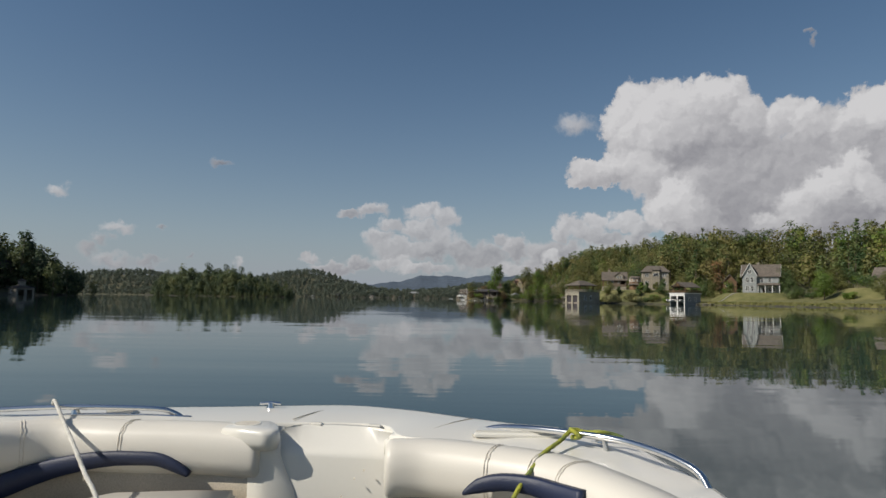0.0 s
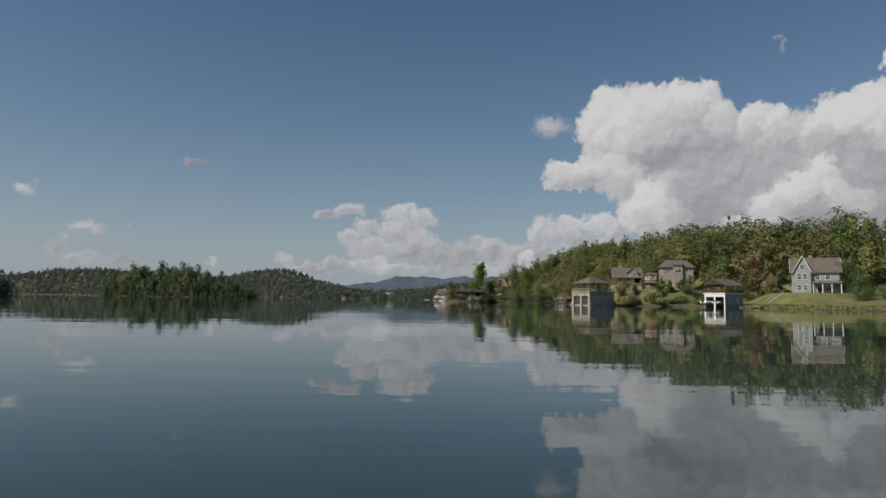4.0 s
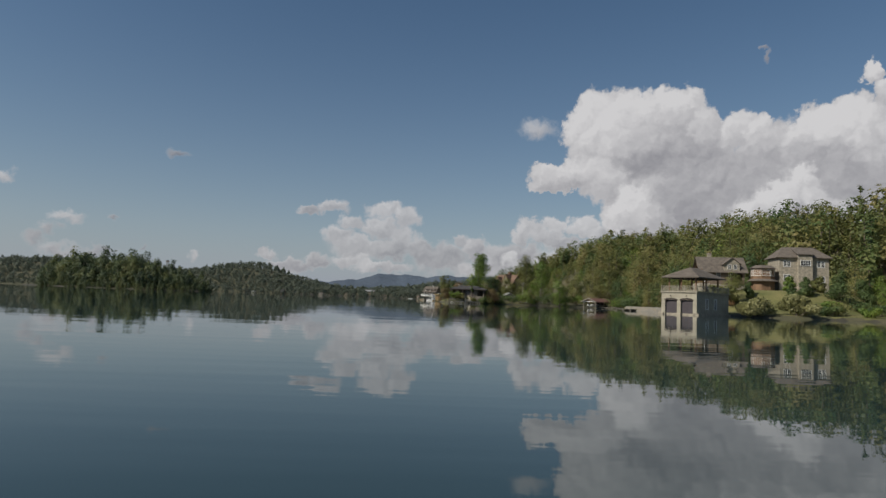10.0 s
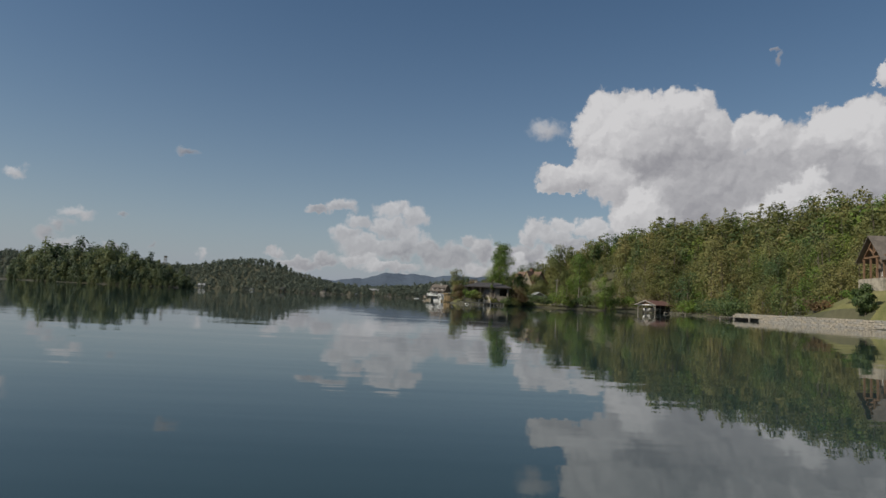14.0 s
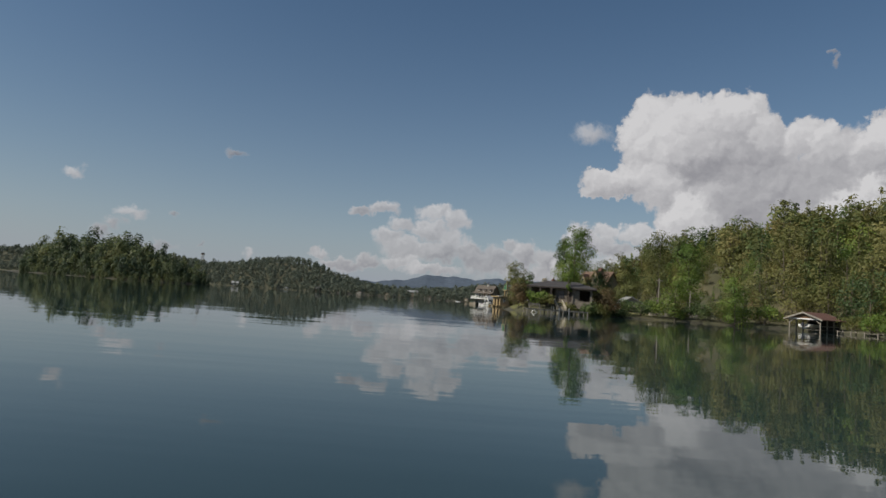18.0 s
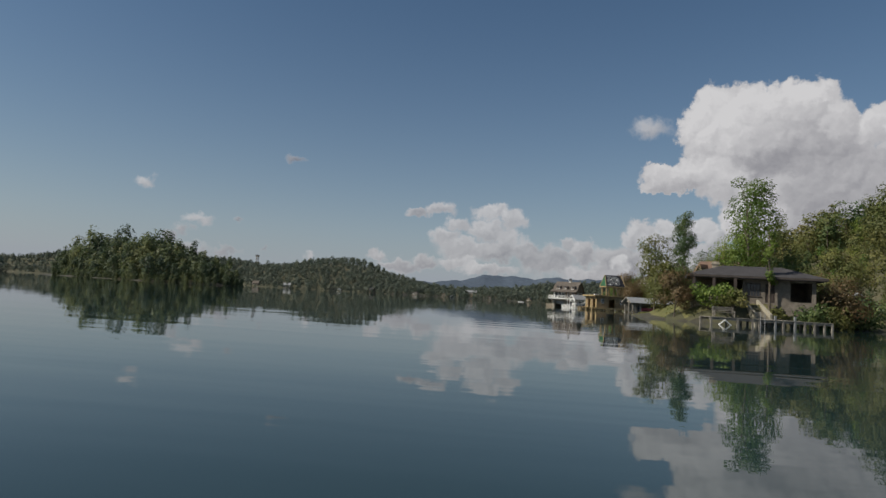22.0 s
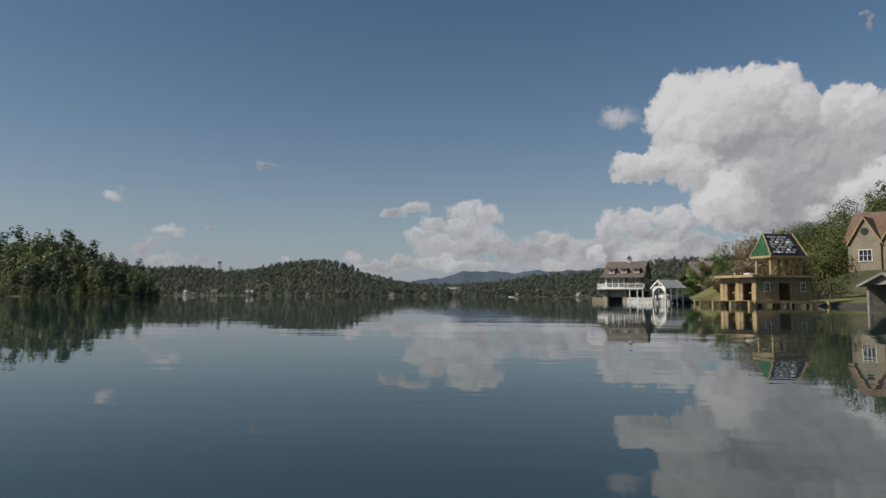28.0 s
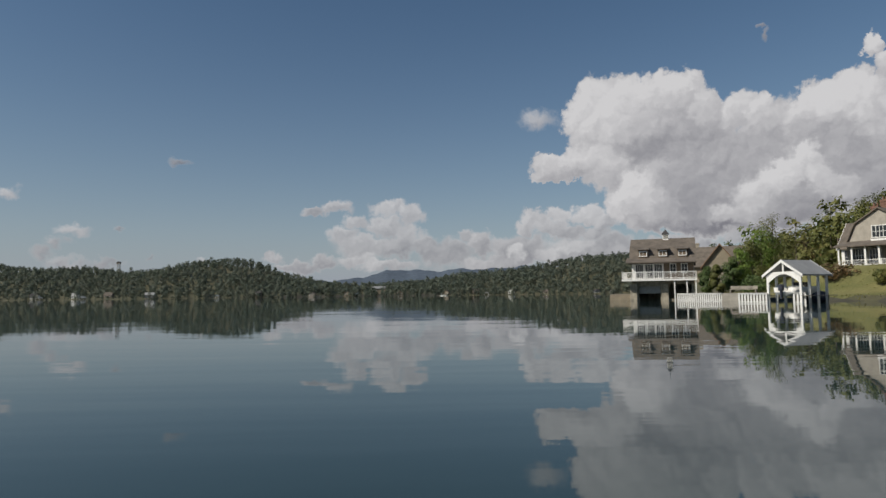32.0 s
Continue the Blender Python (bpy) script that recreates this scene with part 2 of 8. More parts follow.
# ---- materials ----
def mat(name, colour, rough=0.7, metal=0.0, vary=0.25, scale=2.0, grain=30.0, bump=0.2, spec=0.5, rand=0.0, island=0.0,
        second=None, stretch=(1, 1, 1), coat=0.0, speck=0.35):
    """A procedural surface: large blotches and fine grain over the base colour, with relief from the same grain."""
    m = bpy.data.materials.new(name)
    m.use_nodes = True
    n, l = m.node_tree.nodes, m.node_tree.links
    p = n["Principled BSDF"]
    p.inputs["Roughness"].default_value, p.inputs["Metallic"].default_value = rough, metal
    p.inputs["Specular IOR Level"].default_value, p.inputs["Coat Weight"].default_value = spec, coat
    co = n.new("ShaderNodeTexCoord")
    mp = n.new("ShaderNodeMapping")
    mp.inputs["Scale"].default_value = stretch
    l.new(co.outputs["Object"], mp.inputs[0])
    big, fine = n.new("ShaderNodeTexNoise"), n.new("ShaderNodeTexNoise")
    for nd, s, d in ((big, scale, 4), (fine, grain, 6)):
        nd.inputs["Scale"].default_value, nd.inputs["Detail"].default_value = s, d
        l.new(mp.outputs[0], nd.inputs["Vector"])
    dark = [c * (1 - vary) for c in colour]
    light = list(second) if second else [min(1, c * (1 + vary)) for c in colour]
    mix1, mix2 = n.new("ShaderNodeMix"), n.new("ShaderNodeMix")
    for mx in (mix1, mix2):
        mx.data_type = "RGBA"
    ramp = n.new("ShaderNodeMapRange")
    ramp.inputs[1].default_value, ramp.inputs[2].default_value = 0.3, 0.7
    l.new(big.outputs["Fac"], ramp.inputs[0])
    l.new(ramp.outputs[0], mix1.inputs[0])
    mix1.inputs[6].default_value, mix1.inputs[7].default_value = (*dark, 1), (*light, 1)
    mix2.blend_type = "OVERLAY"
    mix2.inputs[0].default_value = speck
    l.new(mix1.outputs[2], mix2.inputs[6])
    l.new(fine.outputs["Fac"], mix2.inputs[7])
    last = mix2.outputs[2]
    if rand or island:
        hsv = n.new("ShaderNodeHueSaturation")
        src = n.new("ShaderNodeObjectInfo").outputs["Random"] if rand else n.new("ShaderNodeNewGeometry").outputs["Random Per Island"]
        r = n.new("ShaderNodeMapRange")
        k = rand or island
        r.inputs[3].default_value, r.inputs[4].default_value = 1 - k, 1 + k
        l.new(src, r.inputs[0])
        l.new(r.outputs[0], hsv.inputs["Value"])
        l.new(last, hsv.inputs["Color"])
        last = hsv.outputs[0]
    l.new(last, p.inputs["Base Color"])
    if bump:
        b = n.new("ShaderNodeBump")
        b.inputs["Strength"].default_value, b.inputs["Distance"].default_value = bump, 0.02
        l.new(fine.outputs["Fac"], b.inputs["Height"])
        l.new(b.outputs[0], p.inputs["Normal"])
    return m


def leaf_mat(name, a, b, c):
    """Foliage: three leaf colours by clump, light shining through."""
    m = bpy.data.materials.new(name)
    m.use_nodes = True
    n, l = m.node_tree.nodes, m.node_tree.links
    p = n["Principled BSDF"]
    p.inputs["Roughness"].default_value, p.inputs["Specular IOR Level"].default_value = 0.55, 0.3
    geo = n.new("ShaderNodeNewGeometry")
    nz = n.new("ShaderNodeTexNoise")
    nz.inputs["Scale"].default_value, nz.inputs["Detail"].default_value = 0.09, 3
    co = n.new("ShaderNodeTexCoord")
    l.new(co.outputs["Object"], nz.inputs["Vector"])
    ad = n.new("ShaderNodeMath")
    ad.operation = "MULTIPLY_ADD"
    ad.inputs[1].default_value = 0.34
    l.new(geo.outputs["Random Per Island"], ad.inputs[0])
    sub = n.new("ShaderNodeMath")
    sub.operation = "MULTIPLY_ADD"
    sub.inputs[1].default_value, sub.inputs[2].default_value = 2.6, -1.05
    l.new(nz.outputs["Fac"], sub.inputs[0])
    l.new(sub.outputs[0], ad.inputs[2])
    cr = n.new("ShaderNodeValToRGB")
    cr.color_ramp.elements[0].position, cr.color_ramp.elements[0].color = 0.1, (*a, 1)
    cr.color_ramp.elements[1].position, cr.color_ramp.elements[1].color = 0.95, (*c, 1)
    e = cr.color_ramp.elements.new(0.5)
    e.color = (*b, 1)
    l.new(ad.outputs[0], cr.inputs[0])
    l.new(cr.outputs[0], p.inputs["Base Color"])
    tr = n.new("ShaderNodeBsdfTranslucent")
    l.new(cr.outputs[0], tr.inputs[0])
    mx = n.new("ShaderNodeMixShader")
    mx.inputs[0].default_value = 0.4
    l.new(p.outputs[0], mx.inputs[1])
    l.new(tr.outputs[0], mx.inputs[2])
    l.new(mx.outputs[0], n["Material Output"].inputs[0])
    return m


def water_mat():
    m = bpy.data.materials.new("lake_water")
    m.use_nodes = True
    n, l = m.node_tree.nodes, m.node_tree.links
    p = n["Principled BSDF"]
    p.inputs["Base Color"].default_value = (0.020, 0.040, 0.042, 1)
    p.inputs["Roughness"].default_value, p.inputs["IOR"].default_value = 0.015, 1.33
    co = n.new("ShaderNodeTexCoord")
    last = None
    for scale, stretch, depth, strength in ((0.42, (0.12, 1, 1), 0.05, 0.20), (0.05, (0.25, 1, 1), 0.3, 0.12), (1.6, (0.30, 1, 1), 0.02, 0.07)):
        mp = n.new("ShaderNodeMapping")
        mp.inputs["Scale"].default_value = stretch
        mp.inputs["Rotation"].default_value = (0, 0, radians(8))
        l.new(co.outputs["Object"], mp.inputs[0])
        nz = n.new("ShaderNodeTexNoise")
        nz.inputs["Scale"].default_value, nz.inputs["Detail"].default_value = scale, 3
        l.new(mp.outputs[0], nz.inputs["Vector"])
        b = n.new("ShaderNodeBump")
        b.inputs["Strength"].default_value, b.inputs["Distance"].default_value = strength, depth
        l.new(nz.outputs["Fac"], b.inputs["Height"])
        if last:
            l.new(last, b.inputs["Normal"])
        last = b.outputs[0]
    l.new(last, p.inputs["Normal"])
    return m


WATER = water_mat()
GROUND = mat("ground_earth_grass", (0.075, 0.085, 0.038), 0.95, vary=0.4, scale=0.08, grain=1.5, bump=0.4, second=(0.12, 0.105, 0.055))
LAWN = mat("mown_grass", (0.130, 0.145, 0.038), 0.9, vary=0.35, scale=0.25, grain=5, bump=0.6, second=(0.195, 0.175, 0.066), speck=0.5)
# Bank mud, its colour darkened to stand for the shade along the waterline.
MUD_SHADED = mat("bank_mud_shaded", (0.055, 0.050, 0.032), 0.85, vary=0.35, scale=0.4, grain=6, bump=0.5)
BARK = mat("bark", (0.13, 0.105, 0.08), 0.9, vary=0.4, scale=1.5, grain=12, bump=0.5)
LEAF_HILL = leaf_mat("leaves_hill", (0.112, 0.132, 0.043), (0.194, 0.196, 0.063), (0.275, 0.232, 0.090))
LEAF_GRASS = leaf_mat("grass_blades", (0.16, 0.17, 0.05), (0.21, 0.20, 0.065), (0.26, 0.23, 0.09))
LEAF_PALE = leaf_mat("leaves_pale_bloom", (0.20, 0.20, 0.08), (0.30, 0.29, 0.13), (0.42, 0.40, 0.20))
LEAF_DARK = leaf_mat("leaves_dark", (0.068, 0.112, 0.043), (0.128, 0.174, 0.058), (0.212, 0.218, 0.080))
LEAF_BRIGHT = leaf_mat("leaves_bright", (0.106, 0.174, 0.035), (0.184, 0.253, 0.05), (0.29, 0.29, 0.068))
LEAF_RED = leaf_mat("leaves_russet", (0.120, 0.100, 0.048), (0.200, 0.132, 0.064), (0.300, 0.165, 0.078))
# Two tones of one foliage: shade side and sunlit olive, put into the colour.
LEAF_ISLAND_SHADED = leaf_mat("leaves_island_shaded", (0.050, 0.078, 0.046), (0.085, 0.115, 0.056), (0.140, 0.160, 0.074))
LEAF_ISLAND_LIT = leaf_mat("leaves_island_lit", (0.090, 0.120, 0.056), (0.150, 0.175, 0.070), (0.215, 0.215, 0.090))
# Haze over the far woods is mixed into the leaf colour.
LEAF_FAR_HAZED = leaf_mat("leaves_far_hazed", (0.108, 0.134, 0.100), (0.128, 0.150, 0.110), (0.152, 0.164, 0.116))
# Blue of the air's haze painted into the slopes' base colour.
MOUNTAIN_HAZED = mat("hazed_mountain", (0.088, 0.110, 0.140), 1.0, vary=0.12, scale=0.004, grain=0.05, bump=0.0, spec=0.0)


# ---- builders ----
def obj(name, bm, material, parent=None, label="", smooth=False):
    me = bpy.data.meshes.new(name)
    bm.to_mesh(me)
    bm.free()
    if smooth:
        for f in me.polygons:
            f.use_smooth = True
    for mm in (material if isinstance(material, (list, tuple)) else [material]):
        me.materials.append(mm)
    ob = new(name, me)
    if parent:
        ob.parent = parent
    if label:
        ob["label"] = label
    return ob


def part(name, bm, material, parent, label="", smooth=False):
    return obj(name, bm, material, parent, label, smooth)


def thing(name, m, label, category, group=""):
    e = new(name)
    e.empty_display_size = 0.3
    e.matrix_basis = m
    return tagged(e, label, category, group)


def array_mesh(name, verts, faces, mats, index=None, smooth=False):
    me = bpy.data.meshes.new(name)
    verts, faces = np.asarray(verts, dtype=np.float32), np.asarray(faces, dtype=np.int32)
    k = faces.shape[1]
    me.vertices.add(len(verts))
    me.vertices.foreach_set("co", verts.ravel())
    me.loops.add(faces.size)
    me.loops.foreach_set("vertex_index", faces.ravel())
    me.polygons.add(len(faces))
    me.polygons.foreach_set("loop_start", np.arange(0, faces.size, k, dtype=np.int32))
    for mm in mats:
        me.materials.append(mm)
    if index is not None:
        me.polygons.foreach_set("material_index", np.asarray(index, dtype=np.int32))
    if smooth:
        me.polygons.foreach_set("use_smooth", np.ones(len(faces), dtype=bool))
    me.update(calc_edges=True)
    me.validate()
    return me


def box(bm, x0, x1, y0, y1, z0, z1, bevel=0.0):
    r = bmesh.ops.create_cube(bm, size=1, matrix=Matrix.Translation(((x0 + x1) / 2, (y0 + y1) / 2, (z0 + z1) / 2)) @ Matrix.Diagonal((abs(x1 - x0), abs(y1 - y0), abs(z1 - z0), 1)))
    if bevel:
        vs = r["verts"]
        es = {e for v in vs for e in v.link_edges}
        bmesh.ops.bevel(bm, geom=list(es), offset=bevel, segments=1, affect="EDGES")
    return bm


def boxed(*a, **k):
    return box(bmesh.new(), *a, **k)


def cyl(bm, p, q, r, r2=None, seg=10):
    p, q = Vector(p), Vector(q)
    d = q - p
    m = Matrix.Translation((p + q) / 2) @ d.to_track_quat("Z", "Y").to_matrix().to_4x4()
    bmesh.ops.create_cone(bm, cap_ends=True, segments=seg, radius1=r, radius2=r if r2 is None else r2, depth=d.length, matrix=m)
    return bm


def prism(bm, pts, x0, x1, axis="x"):
    """A flat outline (u, z) pushed from x0 to x1 along an axis."""
    rows = []
    for x in (x0, x1):
        rows.append([bm.verts.new((x, u, z) if axis == "x" else (u, x, z)) for u, z in pts])
    n = len(pts)
    fs = [bm.faces.new(rows[0]), bm.faces.new(rows[1][::-1])]
    for i in range(n):
        fs.append(bm.faces.new((rows[0][i], rows[1][i], rows[1][(i + 1) % n], rows[0][(i + 1) % n])))
    bmesh.ops.recalc_face_normals(bm, faces=fs)
    return bm


# ---- terrain ----
SHORE = [(140, -900), (120, -300), (112, 0), (104, 120), (96, 190), (92, 226), (86, 236), (76, 239), (64, 240), (60, 246), (60, 262), (62, 298),
         (69, 320), (75.5, 342), (79, 362), (77, 378), (64, 384), (50, 387), (37, 385), (26, 379), (19, 376.5), (15.5, 383), (15, 395), (16.5, 406), (21, 418), (30, 428), (37, 438),
         (34, 448), (31, 462), (31, 485), (30, 500), (28, 512), (25, 524), (25, 540), (34, 575), (60, 640), (110, 740), (200, 850), (330, 960), (420, 1080),
         (300, 1190), (120, 1230), (-100, 1240), (-330, 1220), (-560, 1230), (-800, 1260), (-900, 1180), (-760, 1000), (-640, 985), (-560, 965), (-580, 900),
         (-700, 760), (-800, 600), (-640, 430), (-420, 352), (-260, 372), (-184, 346), (-199, 296), (-300, 210), (-420, 60), (-500, -300), (-520, -900)]
ISLAND = [(-152, 651), (-166, 640), (-210, 650), (-270, 690), (-330, 735), (-350, 766), (-358, 785), (-340, 795), (-300, 790), (-240, 745), (-190, 690), (-160, 664)]


def outline_gap(px, py, ring):
    """Signed distance to a closed outline: positive inside it."""
    best = np.full(px.shape, 1e9)
    inside = np.zeros(px.shape, bool)
    n = len(ring)
    for i in range(n):
        (ax, ay), (bx, by) = ring[i], ring[(i + 1) % n]
        dx, dy = bx - ax, by - ay
        t = np.clip(((px - ax) * dx + (py - ay) * dy) / (dx * dx + dy * dy), 0, 1)
        best = np.minimum(best, np.hypot(px - ax - t * dx, py - ay - t * dy))
        if ay != by:
            cross = ((ay > py) != (by > py)) & (px < (bx - ax) * (py - ay) / (by - ay) + ax)
            inside ^= cross
    return np.where(inside, best, -best)


def smooth01(v, a, b):
    t = np.clip((v - a) / (b - a), 0, 1)
    return t * t * (3 - 2 * t)


PADS = [(83, 271, 13, 5.6), (116, 236, 9, 4.6), (28.0, 388, 7, 2.4), (62, 513, 10, 6.0), (46, 522, 9, 4.2), (67, 620, 10, 4.0), (135, 195, 9, 6.0)]


def height(px, py):
    px, py = np.asarray(px, float), np.asarray(py, float)
    gap = -outline_gap(px, py, SHORE)          # land is outside the lake's outline
    isl = outline_gap(px, py, ISLAND)
    rough = 1.5 * np.sin(px * 0.043 + 1.3 * np.sin(py * 0.021)) * np.sin(py * 0.037) + 0.5 * np.sin(px * 0.16 + py * 0.11)
    near = (px > -60) & (py < 760)
    ridge = np.interp(py, [-900, 0, 120, 230, 300, 350, 400, 450, 500, 560, 640, 760], [16, 16, 16, 17, 15, 20, 27, 20, 18, 32, 36, 24])
    back = np.maximum(smooth01(px - 2.2 - 0.445 * (py - 245), -2, 12), np.maximum(smooth01(py, 440, 475), 1 - smooth01(py, 330, 370)))
    ridge = 5 + (ridge - 5) * back
    flat = np.interp(py, [100, 200, 250, 275, 300, 350, 370, 400, 440, 480, 540, 600], [62, 48, 40, 24, 12, 8, 10, 34, 26, 30, 34, 50])
    flat = np.where((px > 74) & (py > 372) & (py < 440), 8, flat)
    bank = 0.55 * smooth01(gap, 0, 1.6) + np.clip(gap - 1.5, 0, flat) * 0.075
    slope = bank + np.minimum(np.clip(gap - flat, 0, None) * 0.46, ridge) + rough * smooth01(gap, flat, flat + 30)
    def hill(cx, cy, sx, sy, h):
        return h * np.exp(-(((px - cx) / sx) ** 2 + ((py - cy) / sy) ** 2))

    far_h = (8 + hill(-345, 1640, 125, 260, 54) + hill(-560, 1600, 95, 260, 22) + hill(-790, 1620, 190, 260, 46) + hill(260, 1620, 170, 260, 25) + hill(70, 1620, 70, 200, 12)
             + hill(440, 1600, 200, 300, 32) + hill(800, 1500, 400, 500, 36) + hill(-330, 270, 170, 130, 38) + hill(-720, 900, 150, 150, 24)) * smooth01(gap, 0, 160) + 0.6 * smooth01(gap, 0, 3)
    land = np.where(near, slope, far_h + 3 * rough * smooth01(gap, 60, 300) * 0.5)
    z = np.where(gap > 0, land, np.maximum(gap * 0.25, -3.0))
    z = np.where(isl > 0, 0.5 * smooth01(isl, 0, 1.5) + np.clip(isl, 0, 25) * 0.14, np.where(isl > -12, np.maximum(z, isl * 0.25), z))
    for cx, cy, r, h in PADS:
        w = 1 - smooth01(np.hypot(px - cx, py - cy), r, r * 2.0)
        z = np.where(gap > 1, z * (1 - w) + h * w, z)
    return z


def graded(lo, hi, step, out_lo, out_hi, grow=1.16):
    a = list(np.arange(lo, hi + step, step))
    s, v = step, a[-1]
    while v < out_hi:
        s *= grow
        v += s
        a.append(v)
    s, v = step, lo
    while v > out_lo:
        s *= grow
        v -= s
        a.insert(0, v)
    return np.array(a)


def build_ground():
    xs, ys = graded(5, 150, 1.6, -4200, 4200), graded(190, 560, 1.6, -4200, 4700)
    gx, gy = np.meshgrid(xs, ys)
    gz = height(gx, gy)
    gz = np.where(np.hypot(gx, gy) > 2600, np.maximum(gz, 0) * 0 + 6, gz)
    v = np.stack([gx.ravel(), gy.ravel(), gz.ravel()], 1)
    nx, ny = len(xs), len(ys)
    i = (np.arange(ny - 1)[:, None] * nx + np.arange(nx - 1)[None]).ravel()
    f = np.stack([i, i + 1, i + nx + 1, i + nx], 1)
    c = v[f].mean(1)
    gap = -outline_gap(c[:, 0], c[:, 1], SHORE)
    lawn = (gap > 1.5) & (c[:, 2] > 0.3) & (
        ((c[:, 1] < 288) & (c[:, 1] > 120) & (gap < 44) & (c[:, 0] > 40)) | ((c[:, 1] > 380) & (c[:, 1] < 446) & (gap < 32) & (c[:, 0] < 50))
        | ((c[:, 1] > 470) & (c[:, 1] < 545) & (gap < 14) & (c[:, 0] < 90)))
    idx = np.where(c[:, 2] < 0.22, 2, np.where(lawn, 1, 0))
    me = array_mesh("ground", v, f, [GROUND, LAWN, MUD_SHADED], idx, smooth=True)
    tagged(new("ground", me), "wooded lake shore with lawns and shade-darkened muddy bank", "ground", kind="structure")


build_ground()

bm = bmesh.new()
bmesh.ops.create_grid(bm, x_segments=2, y_segments=2, size=4600)
tagged(obj("water", bm, WATER), "calm blue-green lake reflecting sky and shore", "lake", kind="structure")


def build_mountains():
    xs = np.linspace(-3600, 3600, 260)
    v, f = [], []
    ridge = (75 + 72 * np.exp(-((xs + 110) / 230) ** 2) + 66 * np.exp(-((xs - 300) / 210) ** 2) + 70 * np.exp(-((xs - 680) / 260) ** 2) + 120 * np.exp(-((xs - 1350) / 450) ** 2)
             + 60 * np.exp(-((xs + 1900) / 800) ** 2) + 5 * np.sin(xs * 0.03) + 6 * np.sin(xs * 0.011 + 1) + 3 * np.sin(xs * 0.071))
    for x, h in zip(xs, ridge):
        for k, (dy, q) in enumerate(((-500, 0.0), (-300, 0.45), (-120, 0.85), (0, 1.0), (300, 0.5))):
            v.append((x, 4150 + dy + 60 * math.sin(x * 0.006 + k), h * q))
    for i in range(len(xs) - 1):
        for k in range(4):
            a = i * 5 + k
            f.append((a, a + 5, a + 6, a + 1))
    tagged(new("backdrop", array_mesh("backdrop", v, f, [MOUNTAIN_HAZED], smooth=True)), "distant mountain range behind the lake, blue haze in its colour", "mountains", kind="structure")


build_mountains()


# ---- trees ----
def tree_arrays(rng, h, w, leaves, leaf, base=0.3, lobes=9, lean=0.03, conifer=False, tri=False, limbs=True):
    """Tapered trunk, limbs to each lobe of the crown, leaf clumps as small bent quads. Returns trunk and leaf arrays."""
    tv, tf = [], []

    def tube(p, q, r0, r1, seg=5):
        p, q = np.array(p, float), np.array(q, float)
        d = q - p
        d = d / (np.linalg.norm(d) + 1e-9)
        u = np.cross(d, (0.3, 0.9, 0.2))
        u /= np.linalg.norm(u) + 1e-9
        s = np.cross(d, u)
        b = len(tv)
        for c, r in ((p, r0), (q, r1)):
            for k in range(seg):
                a = 2 * math.pi * k / seg
                tv.append(c + r * (math.cos(a) * u + math.sin(a) * s))
        for k in range(seg):
            tf.append((b + k, b + (k + 1) % seg, b + seg + (k + 1) % seg, b + seg + k))

    r0 = 0.011 * h + 0.035
    top = np.array((rng.normal(0, lean) * h, rng.normal(0, lean) * h, h * 0.93))
    mid = top * 0.5 + np.array((rng.normal(0, 0.01) * h, rng.normal(0, 0.01) * h, 0))
    tube((0, 0, -0.6), mid, r0, r0 * 0.6)
    tube(mid, top, r0 * 0.6, r0 * 0.12)
    cs, rs = [], []
    for k in range(lobes):
        z = base + (1 - base) * (k + 0.5 + rng.uniform(-0.3, 0.3)) / lobes
        s = (1.02 - z) ** 0.8 if conifer else math.sqrt(max(0.05, 1 - ((z - (base + 0.42 * (1 - base))) / (0.62 * (1 - base))) ** 2))
        a = rng.uniform(0, 2 * math.pi)
        off = s * w * 0.5 * rng.uniform(0.35, 0.8)
        ax = np.array((math.cos(a) * off, math.sin(a) * off, 0)) + (top * z if z < 1 else top)
        ax[2] = z * h * 0.96
        cs.append(ax)
        rs.append(w * rng.uniform(0.17, 0.30) * (0.55 + 0.6 * s))
        st = top * max(0.15, z - 0.16)
        st[2] = max(0.15, z - 0.16) * h * 0.93
        if limbs:
            tube(st, ax, r0 * 0.28, r0 * 0.06, 4)
    cs, rs = np.array(cs), np.array(rs)
    pick = rng.choice(len(cs), leaves, p=rs ** 2 / (rs ** 2).sum())
    d = rng.normal(size=(leaves, 3))
    d /= np.linalg.norm(d, axis=1)[:, None]
    rad = rs[pick] * rng.uniform(0.35, 1.12, leaves) ** 0.6
    c = cs[pick] + d * rad[:, None] * np.array((1.1, 1.1, 0.8))
    out = (c - np.array((0, 0, h * (base + 0.4 * (1 - base))))) / np.array((w, w, h)) * 2
    n = d * 0.55 + out * 0.6 + rng.normal(size=(leaves, 3)) * 0.20 + np.array((0, 0, 0.30))
    n /= np.linalg.norm(n, axis=1)[:, None]
    u = np.cross(n, rng.normal(size=(leaves, 3)))
    u /= np.linalg.norm(u, axis=1)[:, None] + 1e-9
    s = np.cross(n, u)
    size = leaf * rng.uniform(0.6, 1.35, leaves)[:, None]
    a, b = u * size, s * size * rng.uniform(0.5, 0.9, leaves)[:, None]
    sag = -n * size * 0.25
    lv = np.stack([c - a * 0.6 + sag, c - b * 0.5, c + a * 0.6 + sag, c + b * 0.5], 1).reshape(-1, 3)
    lf = np.arange(leaves * 4).reshape(-1, 4)
    if tri:
        lv = np.stack([c - a * 0.6 + sag, c - b * 0.8, c + a * 0.7 + b * 0.5], 1).reshape(-1, 3)
        lf = np.arange(leaves * 3).reshape(-1, 3)
        q = np.array(tf)
        return np.array(tv), np.concatenate([q[:, :3], q[:, [0, 2, 3]]]), lv, lf
    return np.array(tv), np.array(tf), lv, lf


